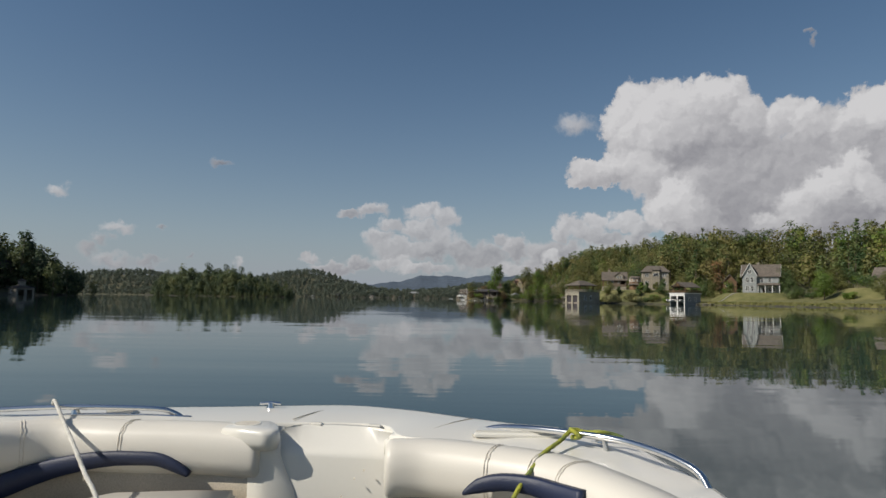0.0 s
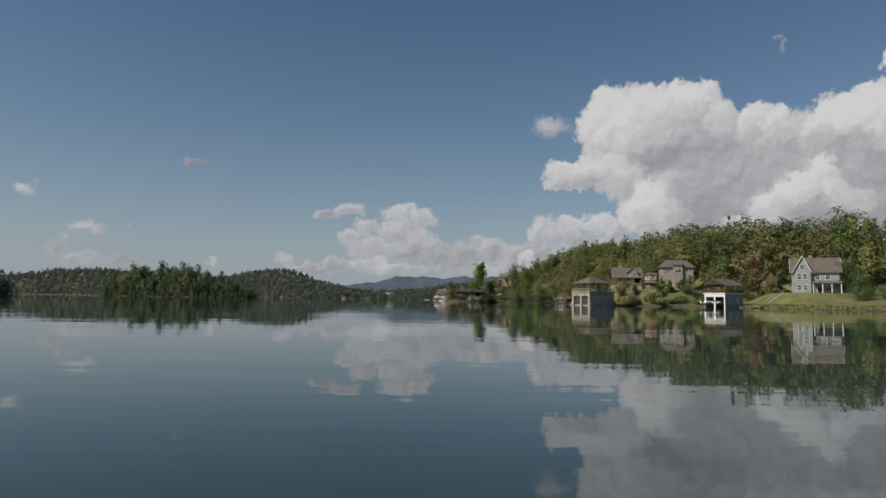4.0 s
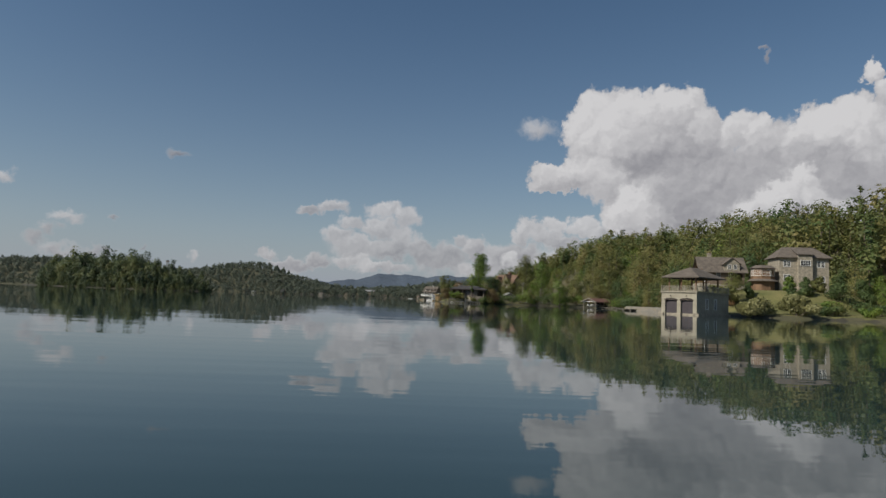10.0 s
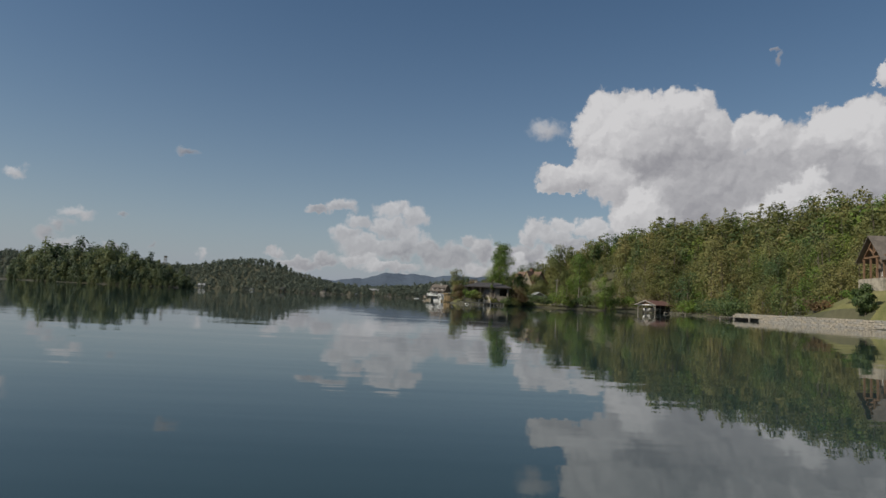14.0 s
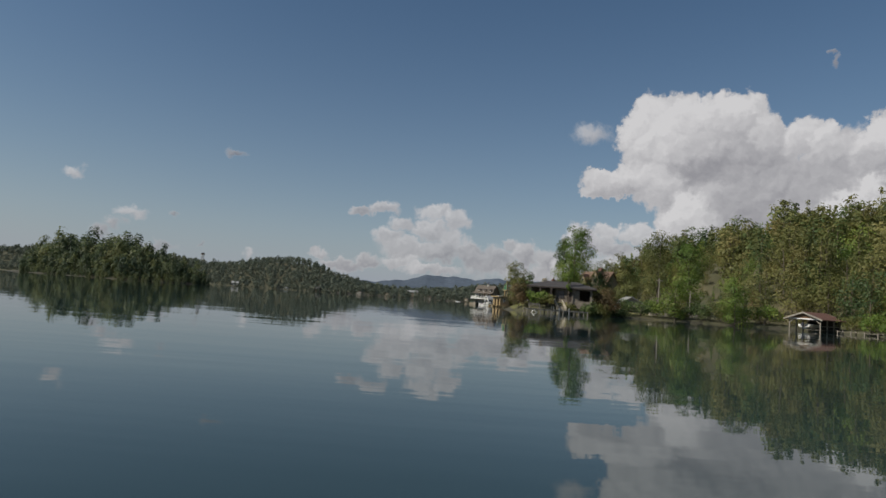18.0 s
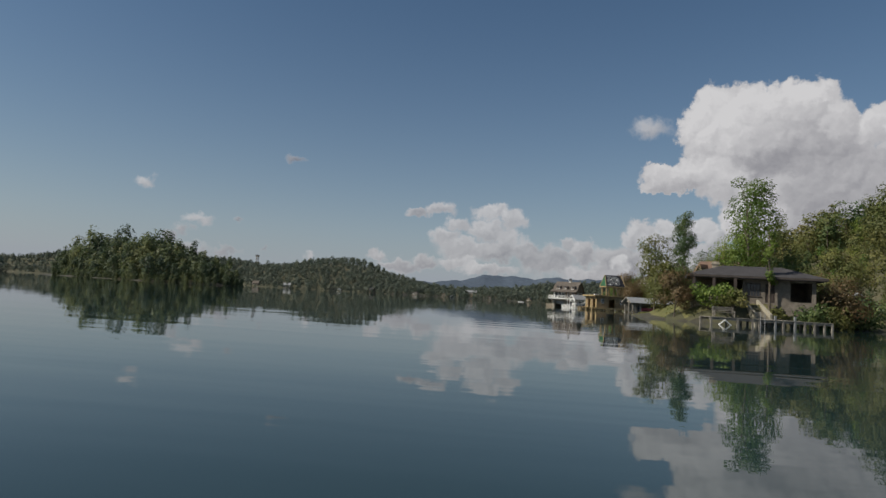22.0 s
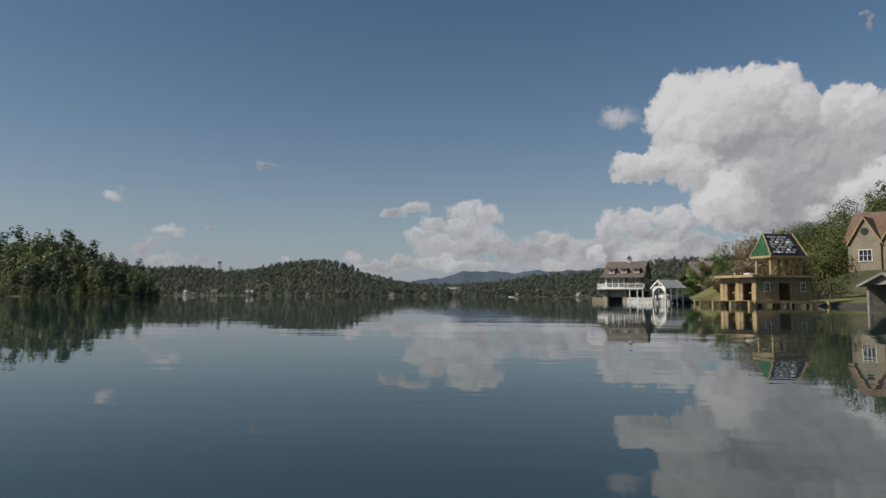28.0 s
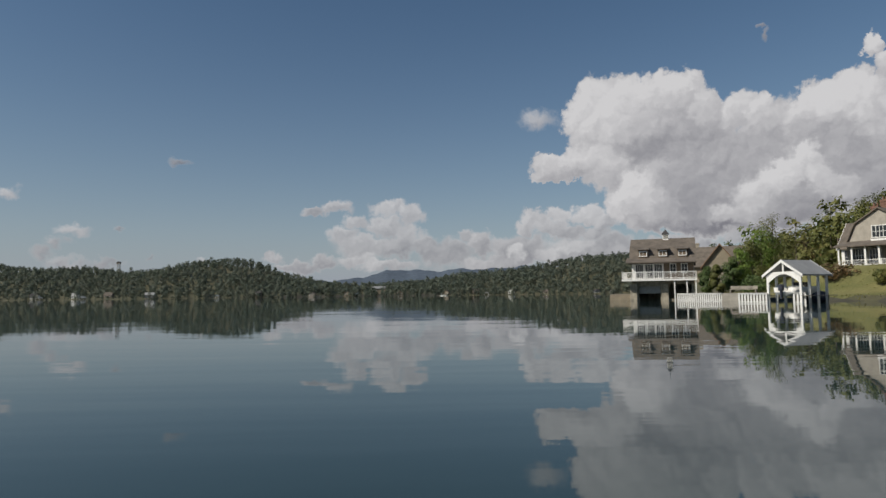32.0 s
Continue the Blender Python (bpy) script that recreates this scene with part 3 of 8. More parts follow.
def forest(name, label, spots, templates, leaf_materials, seed, sink=0.3):
    """Many trees as one mesh: spots are rows of x, y, z, size, template, leaf material."""
    rng = np.random.default_rng(seed)
    V, F, M, off = [], [], [], 0
    for x, y, z, s, k, lm in spots:
        tv, tf, lv, lf = templates[int(k)]
        a = rng.uniform(0, 2 * math.pi)
        c, sn = math.cos(a) * s, math.sin(a) * s
        for vv, ff, mi in ((tv, tf, 0), (lv, lf, 1 + int(lm))):
            w = np.stack([vv[:, 0] * c - vv[:, 1] * sn + x, vv[:, 0] * sn + vv[:, 1] * c + y, vv[:, 2] * s * rng.uniform(0.95, 1.05) + z - sink], 1)
            V.append(w)
            F.append(ff + off)
            M.append(np.full(len(ff), mi))
            off += len(w)
    me = array_mesh(name, np.concatenate(V), np.concatenate(F), [BARK, *leaf_materials], np.concatenate(M))
    return tagged(new(name, me), label, "trees", kind="stuff")


def scatter(rng, x0, x1, y0, y1, gap_min, keep):
    """Jittered grid of places inside a rectangle that keep() lets stand."""
    xs, ys = np.arange(x0, x1, gap_min), np.arange(y0, y1, gap_min)
    gx, gy = np.meshgrid(xs, ys)
    gx, gy = gx.ravel() + rng.uniform(-0.45, 0.45, gx.size) * gap_min, gy.ravel() + rng.uniform(-0.45, 0.45, gy.size) * gap_min
    k = keep(gx, gy)
    return gx[k], gy[k]


def build_forests():
    rng = np.random.default_rng(5)
    hill = [tree_arrays(rng, rng.uniform(12, 17), rng.uniform(7.0, 9.5), 430, 0.80, base=0.06, lobes=13, tri=True, limbs=False) for _ in range(6)]
    hill += [tree_arrays(rng, 17, 5.0, 330, 0.74, base=0.08, lobes=12, conifer=True, tri=True, limbs=False) for _ in range(2)]

    fine = [tree_arrays(rng, rng.uniform(12, 16), rng.uniform(7.0, 9.5), 1100, 0.46, base=0.08, lobes=20, tri=True) for _ in range(5)]
    fine += [tree_arrays(rng, 17, 5.5, 800, 0.44, base=0.1, lobes=18, conifer=True, tri=True)]

    def keep_hill(x, y):
        g = -outline_gap(x, y, SHORE)
        need = np.interp(y, [0, 150, 235, 258, 268, 285, 300, 350, 372, 385, 400, 425, 445, 480, 545, 600, 700], [62, 56, 48, 40, 22, 9, 4, 3, 4, 12, 32, 10, 12, 34, 36, 24, 6])
        need = np.where((x > 60) & (y > 372) & (y < 440), 5, need)
        ok = (g > need) & (g < need + np.where(y > 440, 90, 78))
        for cx, cy, r, _ in PADS:
            ok &= np.hypot(x - cx, y - cy) > r + 3
        return ok & (x > 0)

    x, y = scatter(rng, 30, 330, 20, 720, 5.0, keep_hill)
    z = height(x, y)
    n = len(x)
    gap = -outline_gap(x, y, SHORE)
    size = rng.uniform(0.6, 1.1, n) * np.where((y > 385) & (y < 520) & (x < 0.43 * (y - 240)), 0.45, 1)
    size *= np.where((y > 250) & (y < 345), 0.55 + 0.45 * smooth01(gap, 8, 34), 1)
    size *= np.where((y > 345) & (y < 450), 0.55 + 0.45 * smooth01(x - 2.2 - 0.445 * (y - 245), 0, 15), 1)
    near = (y > 262) & (y < 440) & (gap < 34) | (y > 440) & (y < 560) & (gap < 50)
    spots = np.stack([x, y, z, size, rng.choice(8, n, p=[.15] * 6 + [.05] * 2), rng.choice(4, n, p=[.64, .25, .09, .02])], 1)
    forest("hill_forest", "dense mixed woods turning autumn brown on the slope", spots[~near], hill, [LEAF_HILL, LEAF_DARK, LEAF_BRIGHT, LEAF_RED], 1)
    close = spots[near]
    close[:, 4] = rng.choice(6, len(close), p=[.18] * 5 + [.10])
    forest("shore_woods", "leafy broadleaf woods behind the near shore", close, fine, [LEAF_HILL, LEAF_DARK, LEAF_BRIGHT, LEAF_RED], 6)

    isl = [tree_arrays(rng, rng.uniform(18, 23), rng.uniform(8, 12), 520, 1.15, base=0.04, lobes=16, tri=True, limbs=False) for _ in range(6)]
    isl += [tree_arrays(rng, 24, 7, 330, 1.0, base=0.25, lobes=14, conifer=True, tri=True, limbs=False)]
    x, y = scatter(rng, -400, -140, 630, 830, 6.0, lambda x, y: outline_gap(x, y, ISLAND) > 1.0)
    n = len(x)
    spots = np.stack([x, y, height(x, y), np.where(rng.uniform(size=n) < 0.10, rng.uniform(1.35, 1.6, n), rng.uniform(0.75, 1.3, n)) * (0.7 + 0.3 * smooth01(outline_gap(x, y, ISLAND), 2, 14)) * np.interp(x, [-250, -165], [1, 0.6]), rng.choice(7, n, p=[.155] * 6 + [.07]), rng.choice(2, n, p=[.6, .4])], 1)
    fx, fy = scatter(rng, -400, -140, 630, 830, 3.0, lambda x, y: np.abs(outline_gap(x, y, ISLAND) - 0.6) < 1.6)
    k = len(fx)
    spots = np.concatenate([spots, np.stack([fx, fy, np.maximum(height(fx, fy), 0) - 0.8, rng.uniform(0.2, 0.36, k), rng.choice(6, k), rng.choice(2, k)], 1)])
    forest("island_trees", "broadleaf trees covering the small island in shade-dark and sunlit leaf tones", spots, isl, [LEAF_ISLAND_SHADED, LEAF_ISLAND_LIT], 2)

    x, y = scatter(rng, -380, -170, 210, 400, 7.0, lambda x, y: (outline_gap(x, y, SHORE) < -1.0) & (np.hypot(x + 228, y - 326) > 9) & ~((x > -212) & (y > 284) & (y < 318)))
    n = len(x)
    spots = np.stack([x, y, height(x, y), rng.uniform(1.0, 1.5, n) * np.interp(-x / y, [0.53, 0.60, 0.66], [0.3, 0.68, 1.0]), rng.choice(7, n), rng.choice(2, n, p=[.75, .25])], 1)
    forest("headland_trees", "dense dark trees on the shaded headland", spots, isl, [LEAF_ISLAND_SHADED, LEAF_ISLAND_LIT], 4)

    far = [tree_arrays(rng, rng.uniform(14, 19), rng.uniform(9, 13), 80, 2.7, base=0.0, lobes=7, tri=True, limbs=False) for _ in range(4)]

    def keep_far(x, y):
        g = -outline_gap(x, y, SHORE)
        return (g > 1.5) & ~((x > -380) & (y < 400)) & ((y > 760) | (x < -60)) & (g < 620) & ((y < 2000) & (y > 150)) & (np.abs(x) < 0.74 * y + 60) & (y < 1670)

    x, y = scatter(rng, -1300, 1100, 150, 1720, 12.5, keep_far)
    g = -outline_gap(x, y, SHORE)
    k = rng.uniform(size=len(x)) < np.clip(1.15 - g / 900, 0.5, 1)
    x, y = x[k], y[k]
    n = len(x)
    spots = np.stack([x, y, height(x, y), rng.uniform(0.5, 0.9, n) * np.where((x < -60) & (y < 700), 1.9, np.where((x < -520) & (y > 880) & (y < 1080), 2.4, 1)), rng.choice(4, n), np.zeros(n)], 1)
    fx, fy = scatter(rng, -900, 450, 740, 1300, 7.0, lambda x, y: (np.abs(-outline_gap(x, y, SHORE) - 1.5) < 4.0) & (y > 760))
    k = len(fx)
    spots = np.concatenate([spots, np.stack([fx, fy, np.maximum(height(fx, fy), 0) - 0.3, rng.uniform(0.22, 0.42, k), rng.choice(4, k), np.zeros(k)], 1)])
    forest("far_forest", "wooded hills along the far lake shore, haze in the leaf colour", spots, far, [LEAF_FAR_HAZED], 3, sink=1.0)


build_forests()

# ---- houses (things) ----
WHITE = mat("white_paint", (0.74, 0.73, 0.69), 0.5, vary=0.08, scale=1, grain=20, bump=0.1)
CREAM_BLOCK = mat("cream_stucco", (0.33, 0.30, 0.23), 0.9, vary=0.15, scale=0.8, grain=9, bump=0.4)
STONE = mat("field_stone", (0.30, 0.265, 0.205), 0.9, vary=0.35, scale=1.6, grain=5, bump=0.8)
DARK_WOOD = mat("dark_stained_timber", (0.055, 0.042, 0.035), 0.8, vary=0.3, scale=1.5, grain=14, bump=0.3)
BROWN_WOOD = mat("brown_timber", (0.17, 0.10, 0.055), 0.75, vary=0.3, scale=1.5, grain=14, bump=0.3, stretch=(1, 1, 0.3))
NEW_WOOD = mat("fresh_lumber", (0.36, 0.265, 0.13), 0.75, vary=0.2, scale=1.2, grain=14, bump=0.2)
GREY_WOOD = mat("weathered_boards", (0.25, 0.225, 0.185), 0.85, vary=0.3, scale=1.5, grain=16, bump=0.3)
TAUPE = mat("taupe_siding", (0.225, 0.19, 0.135), 0.8, vary=0.15, scale=1, grain=16, bump=0.2)
SHINGLE = mat("brown_grey_shingle", (0.125, 0.105, 0.085), 0.95, vary=0.25, scale=1.0, grain=7, bump=0.6)
SHAKE_WALL = mat("cedar_shake_wall", (0.16, 0.12, 0.085), 0.9, vary=0.25, scale=1.2, grain=8, bump=0.5)
RANCH_WALL = mat("weathered_ranch_wall", (0.17, 0.145, 0.115), 0.9, vary=0.3, scale=1.3, grain=6, bump=0.6)
GREY_ROOF = mat("grey_metal_roof", (0.31, 0.31, 0.30), 0.5, vary=0.12, scale=0.6, grain=9, bump=0.1, metal=0.2)
PALE_SIDING = mat("pale_grey_siding", (0.27, 0.285, 0.28), 0.75, vary=0.1, scale=1, grain=14, bump=0.2)
DARK_ROOF = mat("charcoal_roof", (0.050, 0.046, 0.046), 0.95, vary=0.2, scale=1.0, grain=8, bump=0.4)
RANCH_TRIM = mat("dark_brown_trim", (0.060, 0.048, 0.040), 0.7, vary=0.2, scale=1, grain=12, bump=0.2)
CEDAR = mat("raw_cedar_siding", (0.300, 0.225, 0.130), 0.8, vary=0.22, scale=1.2, grain=12, bump=0.25, rand=0.10)
LIGHT_SHAKE = mat("pale_shake_wall", (0.33, 0.30, 0.25), 0.85, vary=0.15, scale=1.2, grain=9, bump=0.4)
RED_ROOF = mat("red_brown_roof", (0.13, 0.065, 0.048), 0.8, vary=0.25, scale=1.0, grain=8, bump=0.3)
BROWN_ROOF = mat("brown_tile_roof", (0.15, 0.095, 0.065), 0.9, vary=0.25, scale=1.0, grain=8, bump=0.4)
BRICK = mat("red_brick", (0.16, 0.085, 0.06), 0.9, vary=0.25, scale=2, grain=10, bump=0.5)
SLATE = mat("slate_blue_siding", (0.24, 0.25, 0.25), 0.75, vary=0.15, scale=1, grain=14, bump=0.2)
GREEN_WRAP = mat("green_sheathing", (0.055, 0.19, 0.095), 0.7, vary=0.15, scale=1, grain=10, bump=0.1)
FELT = mat("black_roof_felt", (0.02, 0.02, 0.026), 0.6, vary=0.2, scale=1, grain=10, bump=0.2)
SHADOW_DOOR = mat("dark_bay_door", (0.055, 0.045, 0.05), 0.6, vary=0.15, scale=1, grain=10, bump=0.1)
CONCRETE = mat("concrete", (0.28, 0.26, 0.22), 0.9, vary=0.2, scale=0.8, grain=8, bump=0.3)
PINK = mat("faded_red_hull", (0.42, 0.09, 0.12), 0.45, vary=0.15, scale=1, grain=10, bump=0.05)
NAVY_COVER = mat("dark_boat_cover", (0.03, 0.035, 0.05), 0.7, vary=0.2, scale=2, grain=12, bump=0.2)


def glass_mat():
    m = bpy.data.materials.new("window_glass")
    m.use_nodes = True
    n, l = m.node_tree.nodes, m.node_tree.links
    p = n["Principled BSDF"]
    nz = n.new("ShaderNodeTexNoise")
    nz.inputs["Scale"].default_value = 0.7
    cr = n.new("ShaderNodeValToRGB")
    cr.color_ramp.elements[0].color, cr.color_ramp.elements[1].color = (0.012, 0.014, 0.016, 1), (0.05, 0.055, 0.06, 1)
    l.new(nz.outputs["Fac"], cr.inputs[0])
    l.new(cr.outputs[0], p.inputs["Base Color"])
    p.inputs["Roughness"].default_value, p.inputs["IOR"].default_value = 0.06, 1.5
    return m


GLASS = glass_mat()


def frame_at(ox, oy, oz, yaw):
    return pose(ox, oy, oz, 0, 0, yaw) @ Matrix.Diagonal((1, 1, 0.95 if oz == 0 else 1, 1))


def moved(bm, m):
    bm.transform(m)
    return bm


SIDES = {"front": lambda w, d: pose(-w / 2, 0, 0), "right": lambda w, d: pose(w / 2, 0, 0, 0, 0, 90),
         "back": lambda w, d: pose(w / 2, d, 0, 0, 0, 180), "left": lambda w, d: pose(-w / 2, d, 0, 0, 0, -90)}


def pierced(length, z0, z1, thick, holes):
    """One wall slab along +x with its face at y = 0 and openings (x0, x1, z0, z1) cut through it."""
    xs = sorted({0.0, length, *(round(min(max(v, 0.0), length), 4) for h in holes for v in h[:2])})
    zs = sorted({z0, z1, *(round(min(max(v, z0), z1), 4) for h in holes for v in h[2:4])})
    bm, at = bmesh.new(), {}

    def vert(i, j, k):
        if (i, j, k) not in at:
            at[i, j, k] = bm.verts.new((xs[i], thick * k, zs[j]))
        return at[i, j, k]

    def solid(i, j):
        if not (0 <= i < len(xs) - 1 and 0 <= j < len(zs) - 1):
            return False
        x, z = (xs[i] + xs[i + 1]) / 2, (zs[j] + zs[j + 1]) / 2
        return not any(h[0] < x < h[1] and h[2] < z < h[3] for h in holes)

    for i in range(len(xs) - 1):
        for j in range(len(zs) - 1):
            if not solid(i, j):
                continue
            bm.faces.new((vert(i, j, 0), vert(i + 1, j, 0), vert(i + 1, j + 1, 0), vert(i, j + 1, 0)))
            bm.faces.new((vert(i, j + 1, 1), vert(i + 1, j + 1, 1), vert(i + 1, j, 1), vert(i, j, 1)))
            for di, dj, p, q in ((-1, 0, (i, j), (i, j + 1)), (1, 0, (i + 1, j), (i + 1, j + 1)), (0, -1, (i, j), (i + 1, j)), (0, 1, (i, j + 1), (i + 1, j + 1))):
                if not solid(i + di, j + dj):
                    bm.faces.new((vert(*p, 0), vert(*q, 0), vert(*q, 1), vert(*p, 1)))
    bmesh.ops.recalc_face_normals(bm, faces=list(bm.faces))
    return bm


def window(parent, m, x0, x1, z0, z1, bars=1, cross=1, trim=None, name="window"):
    trim = trim or WHITE
    bm = bmesh.new()
    t = 0.10
    box(bm, x0 - t, x1 + t, -0.05, 0.10, z1, z1 + t)
    box(bm, x0 - t - 0.05, x1 + t + 0.05, -0.10, 0.10, z0 - t, z0)
    box(bm, x0 - t, x0, -0.05, 0.10, z0, z1)
    box(bm, x1, x1 + t, -0.05, 0.10, z0, z1)
    for k in range(1, bars + 1):
        c = x0 + (x1 - x0) * k / (bars + 1)
        box(bm, c - 0.03, c + 0.03, 0.0, 0.08, z0, z1)
    for k in range(1, cross + 1):
        c = z0 + (z1 - z0) * k / (cross + 1)
        box(bm, x0, x1, 0.005, 0.075, c - 0.025, c + 0.025)
    w = part(name, moved(bm, m), trim, parent, "painted window frame with glazing bars")
    part("pane", moved(boxed(x0, x1, 0.035, 0.05, z0, z1), m), GLASS, w, "dark reflecting glass")
    return w


def door(parent, m, x0, x1, z0, z1, material, name="door"):
    bm = boxed(x0 + 0.04, x1 - 0.04, 0.10, 0.16, z0, z1 - 0.04)
    for a, b in ((z0 + 0.15, z0 + (z1 - z0) * 0.45), (z0 + (z1 - z0) * 0.52, z1 - 0.2)):
        box(bm, x0 + 0.16, x1 - 0.16, 0.07, 0.11, a, b)
    return part(name, moved(bm, m), material, parent)


def storeys(parent, w, d, z0, z1, material, holes, thick=0.25, name="wall", trim=None, siding=0.0):
    """Four walls of a block with its front at y = 0. holes: side -> rows of (kind, x0, x1, z0, z1)."""
    for side, place in SIDES.items():
        m = place(w, d)
        length = w if side in ("front", "back") else d
        rows = holes.get(side, [])
        a, b = (0.0, length) if side in ("front", "back") else (thick, length - thick)
        rr = [(r[1] - a, r[2] - a, r[3], r[4]) for r in rows]
        bm = pierced(b - a, z0, z1, thick, rr)
        if siding:
            z = z0 + siding
            while z < z1 - 0.05:
                for s0, s1 in gaps(b - a, [(h[0], h[1]) for h in rr if h[2] < z < h[3]]):
                    part("siding_board", moved(boxed(s0, s1, -0.025, -0.002, z - siding + 0.02, z), m @ pose(a, 0, 0)), material, parent)
                z += siding
        part(name, moved(bm, m @ pose(a, 0, 0)), material, parent)
        for kind, x0, x1, h0, h1 in rows:
            if kind == "win":
                window(parent, m, x0, x1, h0, h1, 1, 1, trim)
            elif kind == "wide":
                window(parent, m, x0, x1, h0, h1, 3, 1, trim)
            elif kind == "door":
                door(parent, m, x0, x1, h0, h1, DARK_WOOD)
            elif kind == "bay":
                bm = boxed(x0, x1, 0.35, 0.43, h0 + 0.55, h1)
                for k in range(1, 4):
                    zz = h0 + 0.55 + (h1 - h0 - 0.55) * k / 4
                    box(bm, x0, x1, 0.33, 0.36, zz - 0.02, zz + 0.02)
                part("bay_door", moved(bm, m), SHADOW_DOOR, parent, "dark sectional door half lowered over the water")


def gaps(length, cuts):
    x, out = 0.0, []
    for a, b in sorted(cuts):
        if a > x:
            out.append((x, a))
        x = max(x, b)
    if x < length:
        out.append((x, length))
    return out


def gable_roof(parent, x0, x1, y0, y1, ze, zr, axis, material, over=0.5, thick=0.18, wall=None, name="roof", trim=None):
    """Two sloping slabs; the ridge runs along axis. wall: material of the gable ends."""
    if axis == "x":
        lo, hi, c, half = x0 - over, x1 + over, (y0 + y1) / 2, (y1 - y0) / 2
    else:
        lo, hi, c, half = y0 - over, y1 + over, (x0 + x1) / 2, (x1 - x0) / 2
    k = (zr - ze) / half
    e = half + over
    pts = [(c - e, ze - k * over), (c, zr), (c + e, ze - k * over), (c + e, ze - k * over + thick), (c, zr + thick * 1.2), (c - e, ze - k * over + thick)]
    bm = prism(bmesh.new(), pts, lo, hi, axis)
    r = part(name, bm, material, parent)
    if trim:
        for s in (lo - 0.05, hi + 0.002):
            bm = prism(bmesh.new(), [(c - e, ze - k * over - 0.12), (c, zr - 0.12), (c + e, ze - k * over - 0.12), (c + e, ze - k * over + thick + 0.02), (c, zr + thick * 1.2 + 0.02), (c - e, ze - k * over + thick + 0.02)], s, s + 0.048, axis)
            part("bargeboard", bm, trim, r)
    if wall:
        a, b = (x0, x1) if axis == "x" else (y0, y1)
        for s in (a + 0.003, b - 0.203):
            part("gable", prism(bmesh.new(), [(c - half, ze), (c, zr - 0.02), (c + half, ze)], s, s + 0.2, axis), wall, parent)
    return r


def hip_roof(parent, x0, x1, y0, y1, ze, zr, ridge, axis, material, over=0.6, thick=0.16, name="roof"):
    bm = bmesh.new()
    x0, x1, y0, y1 = x0 - over, x1 + over, y0 - over, y1 + over
    cx, cy = (x0 + x1) / 2, (y0 + y1) / 2
    rx, ry = (ridge / 2, 0.02) if axis == "x" else (0.02, ridge / 2)
    low = [bm.verts.new(p) for p in ((x0, y0, ze - thick), (x1, y0, ze - thick), (x1, y1, ze - thick), (x0, y1, ze - thick))]
    eav = [bm.verts.new(p) for p in ((x0, y0, ze), (x1, y0, ze), (x1, y1, ze), (x0, y1, ze))]
    top = [bm.verts.new(p) for p in ((cx - rx, cy - ry, zr), (cx + rx, cy - ry, zr), (cx + rx, cy + ry, zr), (cx - rx, cy + ry, zr))]
    fs = [bm.faces.new(low[::-1]), bm.faces.new(top)]
    for i in range(4):
        j = (i + 1) % 4
        fs += [bm.faces.new((low[i], low[j], eav[j], eav[i])), bm.faces.new((eav[i], eav[j], top[j], top[i]))]
    bmesh.ops.recalc_face_normals(bm, faces=fs)
    return part(name, bm, material, parent)


def gambrel_roof(parent, x0, x1, y0, y1, ze, zm, zr, axis, material, wall=None, over=0.4, inset=0.28, thick=0.16, name="roof"):
    if axis == "x":
        lo, hi, c, half = x0 - over, x1 + over, (y0 + y1) / 2, (y1 - y0) / 2
    else:
        lo, hi, c, half = y0 - over, y1 + over, (x0 + x1) / 2, (x1 - x0) / 2
    q = half * (1 - inset)
    e = half + 0.5
    inn = [(c - e, ze - 0.25), (c - half + 0.05, ze + 0.1), (c - q, zm), (c, zr), (c + q, zm), (c + half - 0.05, ze + 0.1), (c + e, ze - 0.25)]
    out = [(u + (0.1 if u > c else -0.1 if u < c else 0), z + thick) for u, z in inn]
    r = part(name, prism(bmesh.new(), inn + out[::-1], lo, hi, axis), material, parent)
    if wall:
        a, b = (x0, x1) if axis == "x" else (y0, y1)
        for s in (a + 0.003, b - 0.203):
            part("gable", prism(bmesh.new(), [(c - half + 0.1, ze), (c - q, zm - 0.03), (c, zr - 0.03), (c + q, zm - 0.03), (c + half - 0.1, ze)], s, s + 0.2, axis), wall, parent)
    return r


def railing(parent, runs, z, material, h=1.0, gap=0.16, label="", name="railing"):
    """Rail along straight runs ((x, y), (x, y)): posts, two rails and close-set balusters."""
    for (ax, ay), (bx, by) in runs:
        n = max(1, round(math.hypot(bx - ax, by - ay) / 1.9))
        bm = bmesh.new()
        for zz in (z + h, z + 0.12):
            cyl(bm, (ax, ay, zz), (bx, by, zz), 0.045, seg=4)
        r = part(name, bm, material, parent, label)
        for i in range(n + 1):
            x, y = ax + (bx - ax) * i / n, ay + (by - ay) * i / n
            part("post", boxed(x - 0.06, x + 0.06, y - 0.06, y + 0.06, z - 0.02, z + h + 0.12), material, r)
        bm = bmesh.new()
        k = int(math.hypot(bx - ax, by - ay) / gap)
        for i in range(1, k):
            x, y = ax + (bx - ax) * i / k, ay + (by - ay) * i / k
            box(bm, x - 0.018, x + 0.018, y - 0.018, y + 0.018, z + 0.12, z + h)
        part("balusters", bm, material, r)


def posts(parent, spots, z0, z1, size, material, name="post"):
    for x, y in spots:
        part(name, boxed(x - size / 2, x + size / 2, y - size / 2, y + size / 2, z0, z1), material, parent)


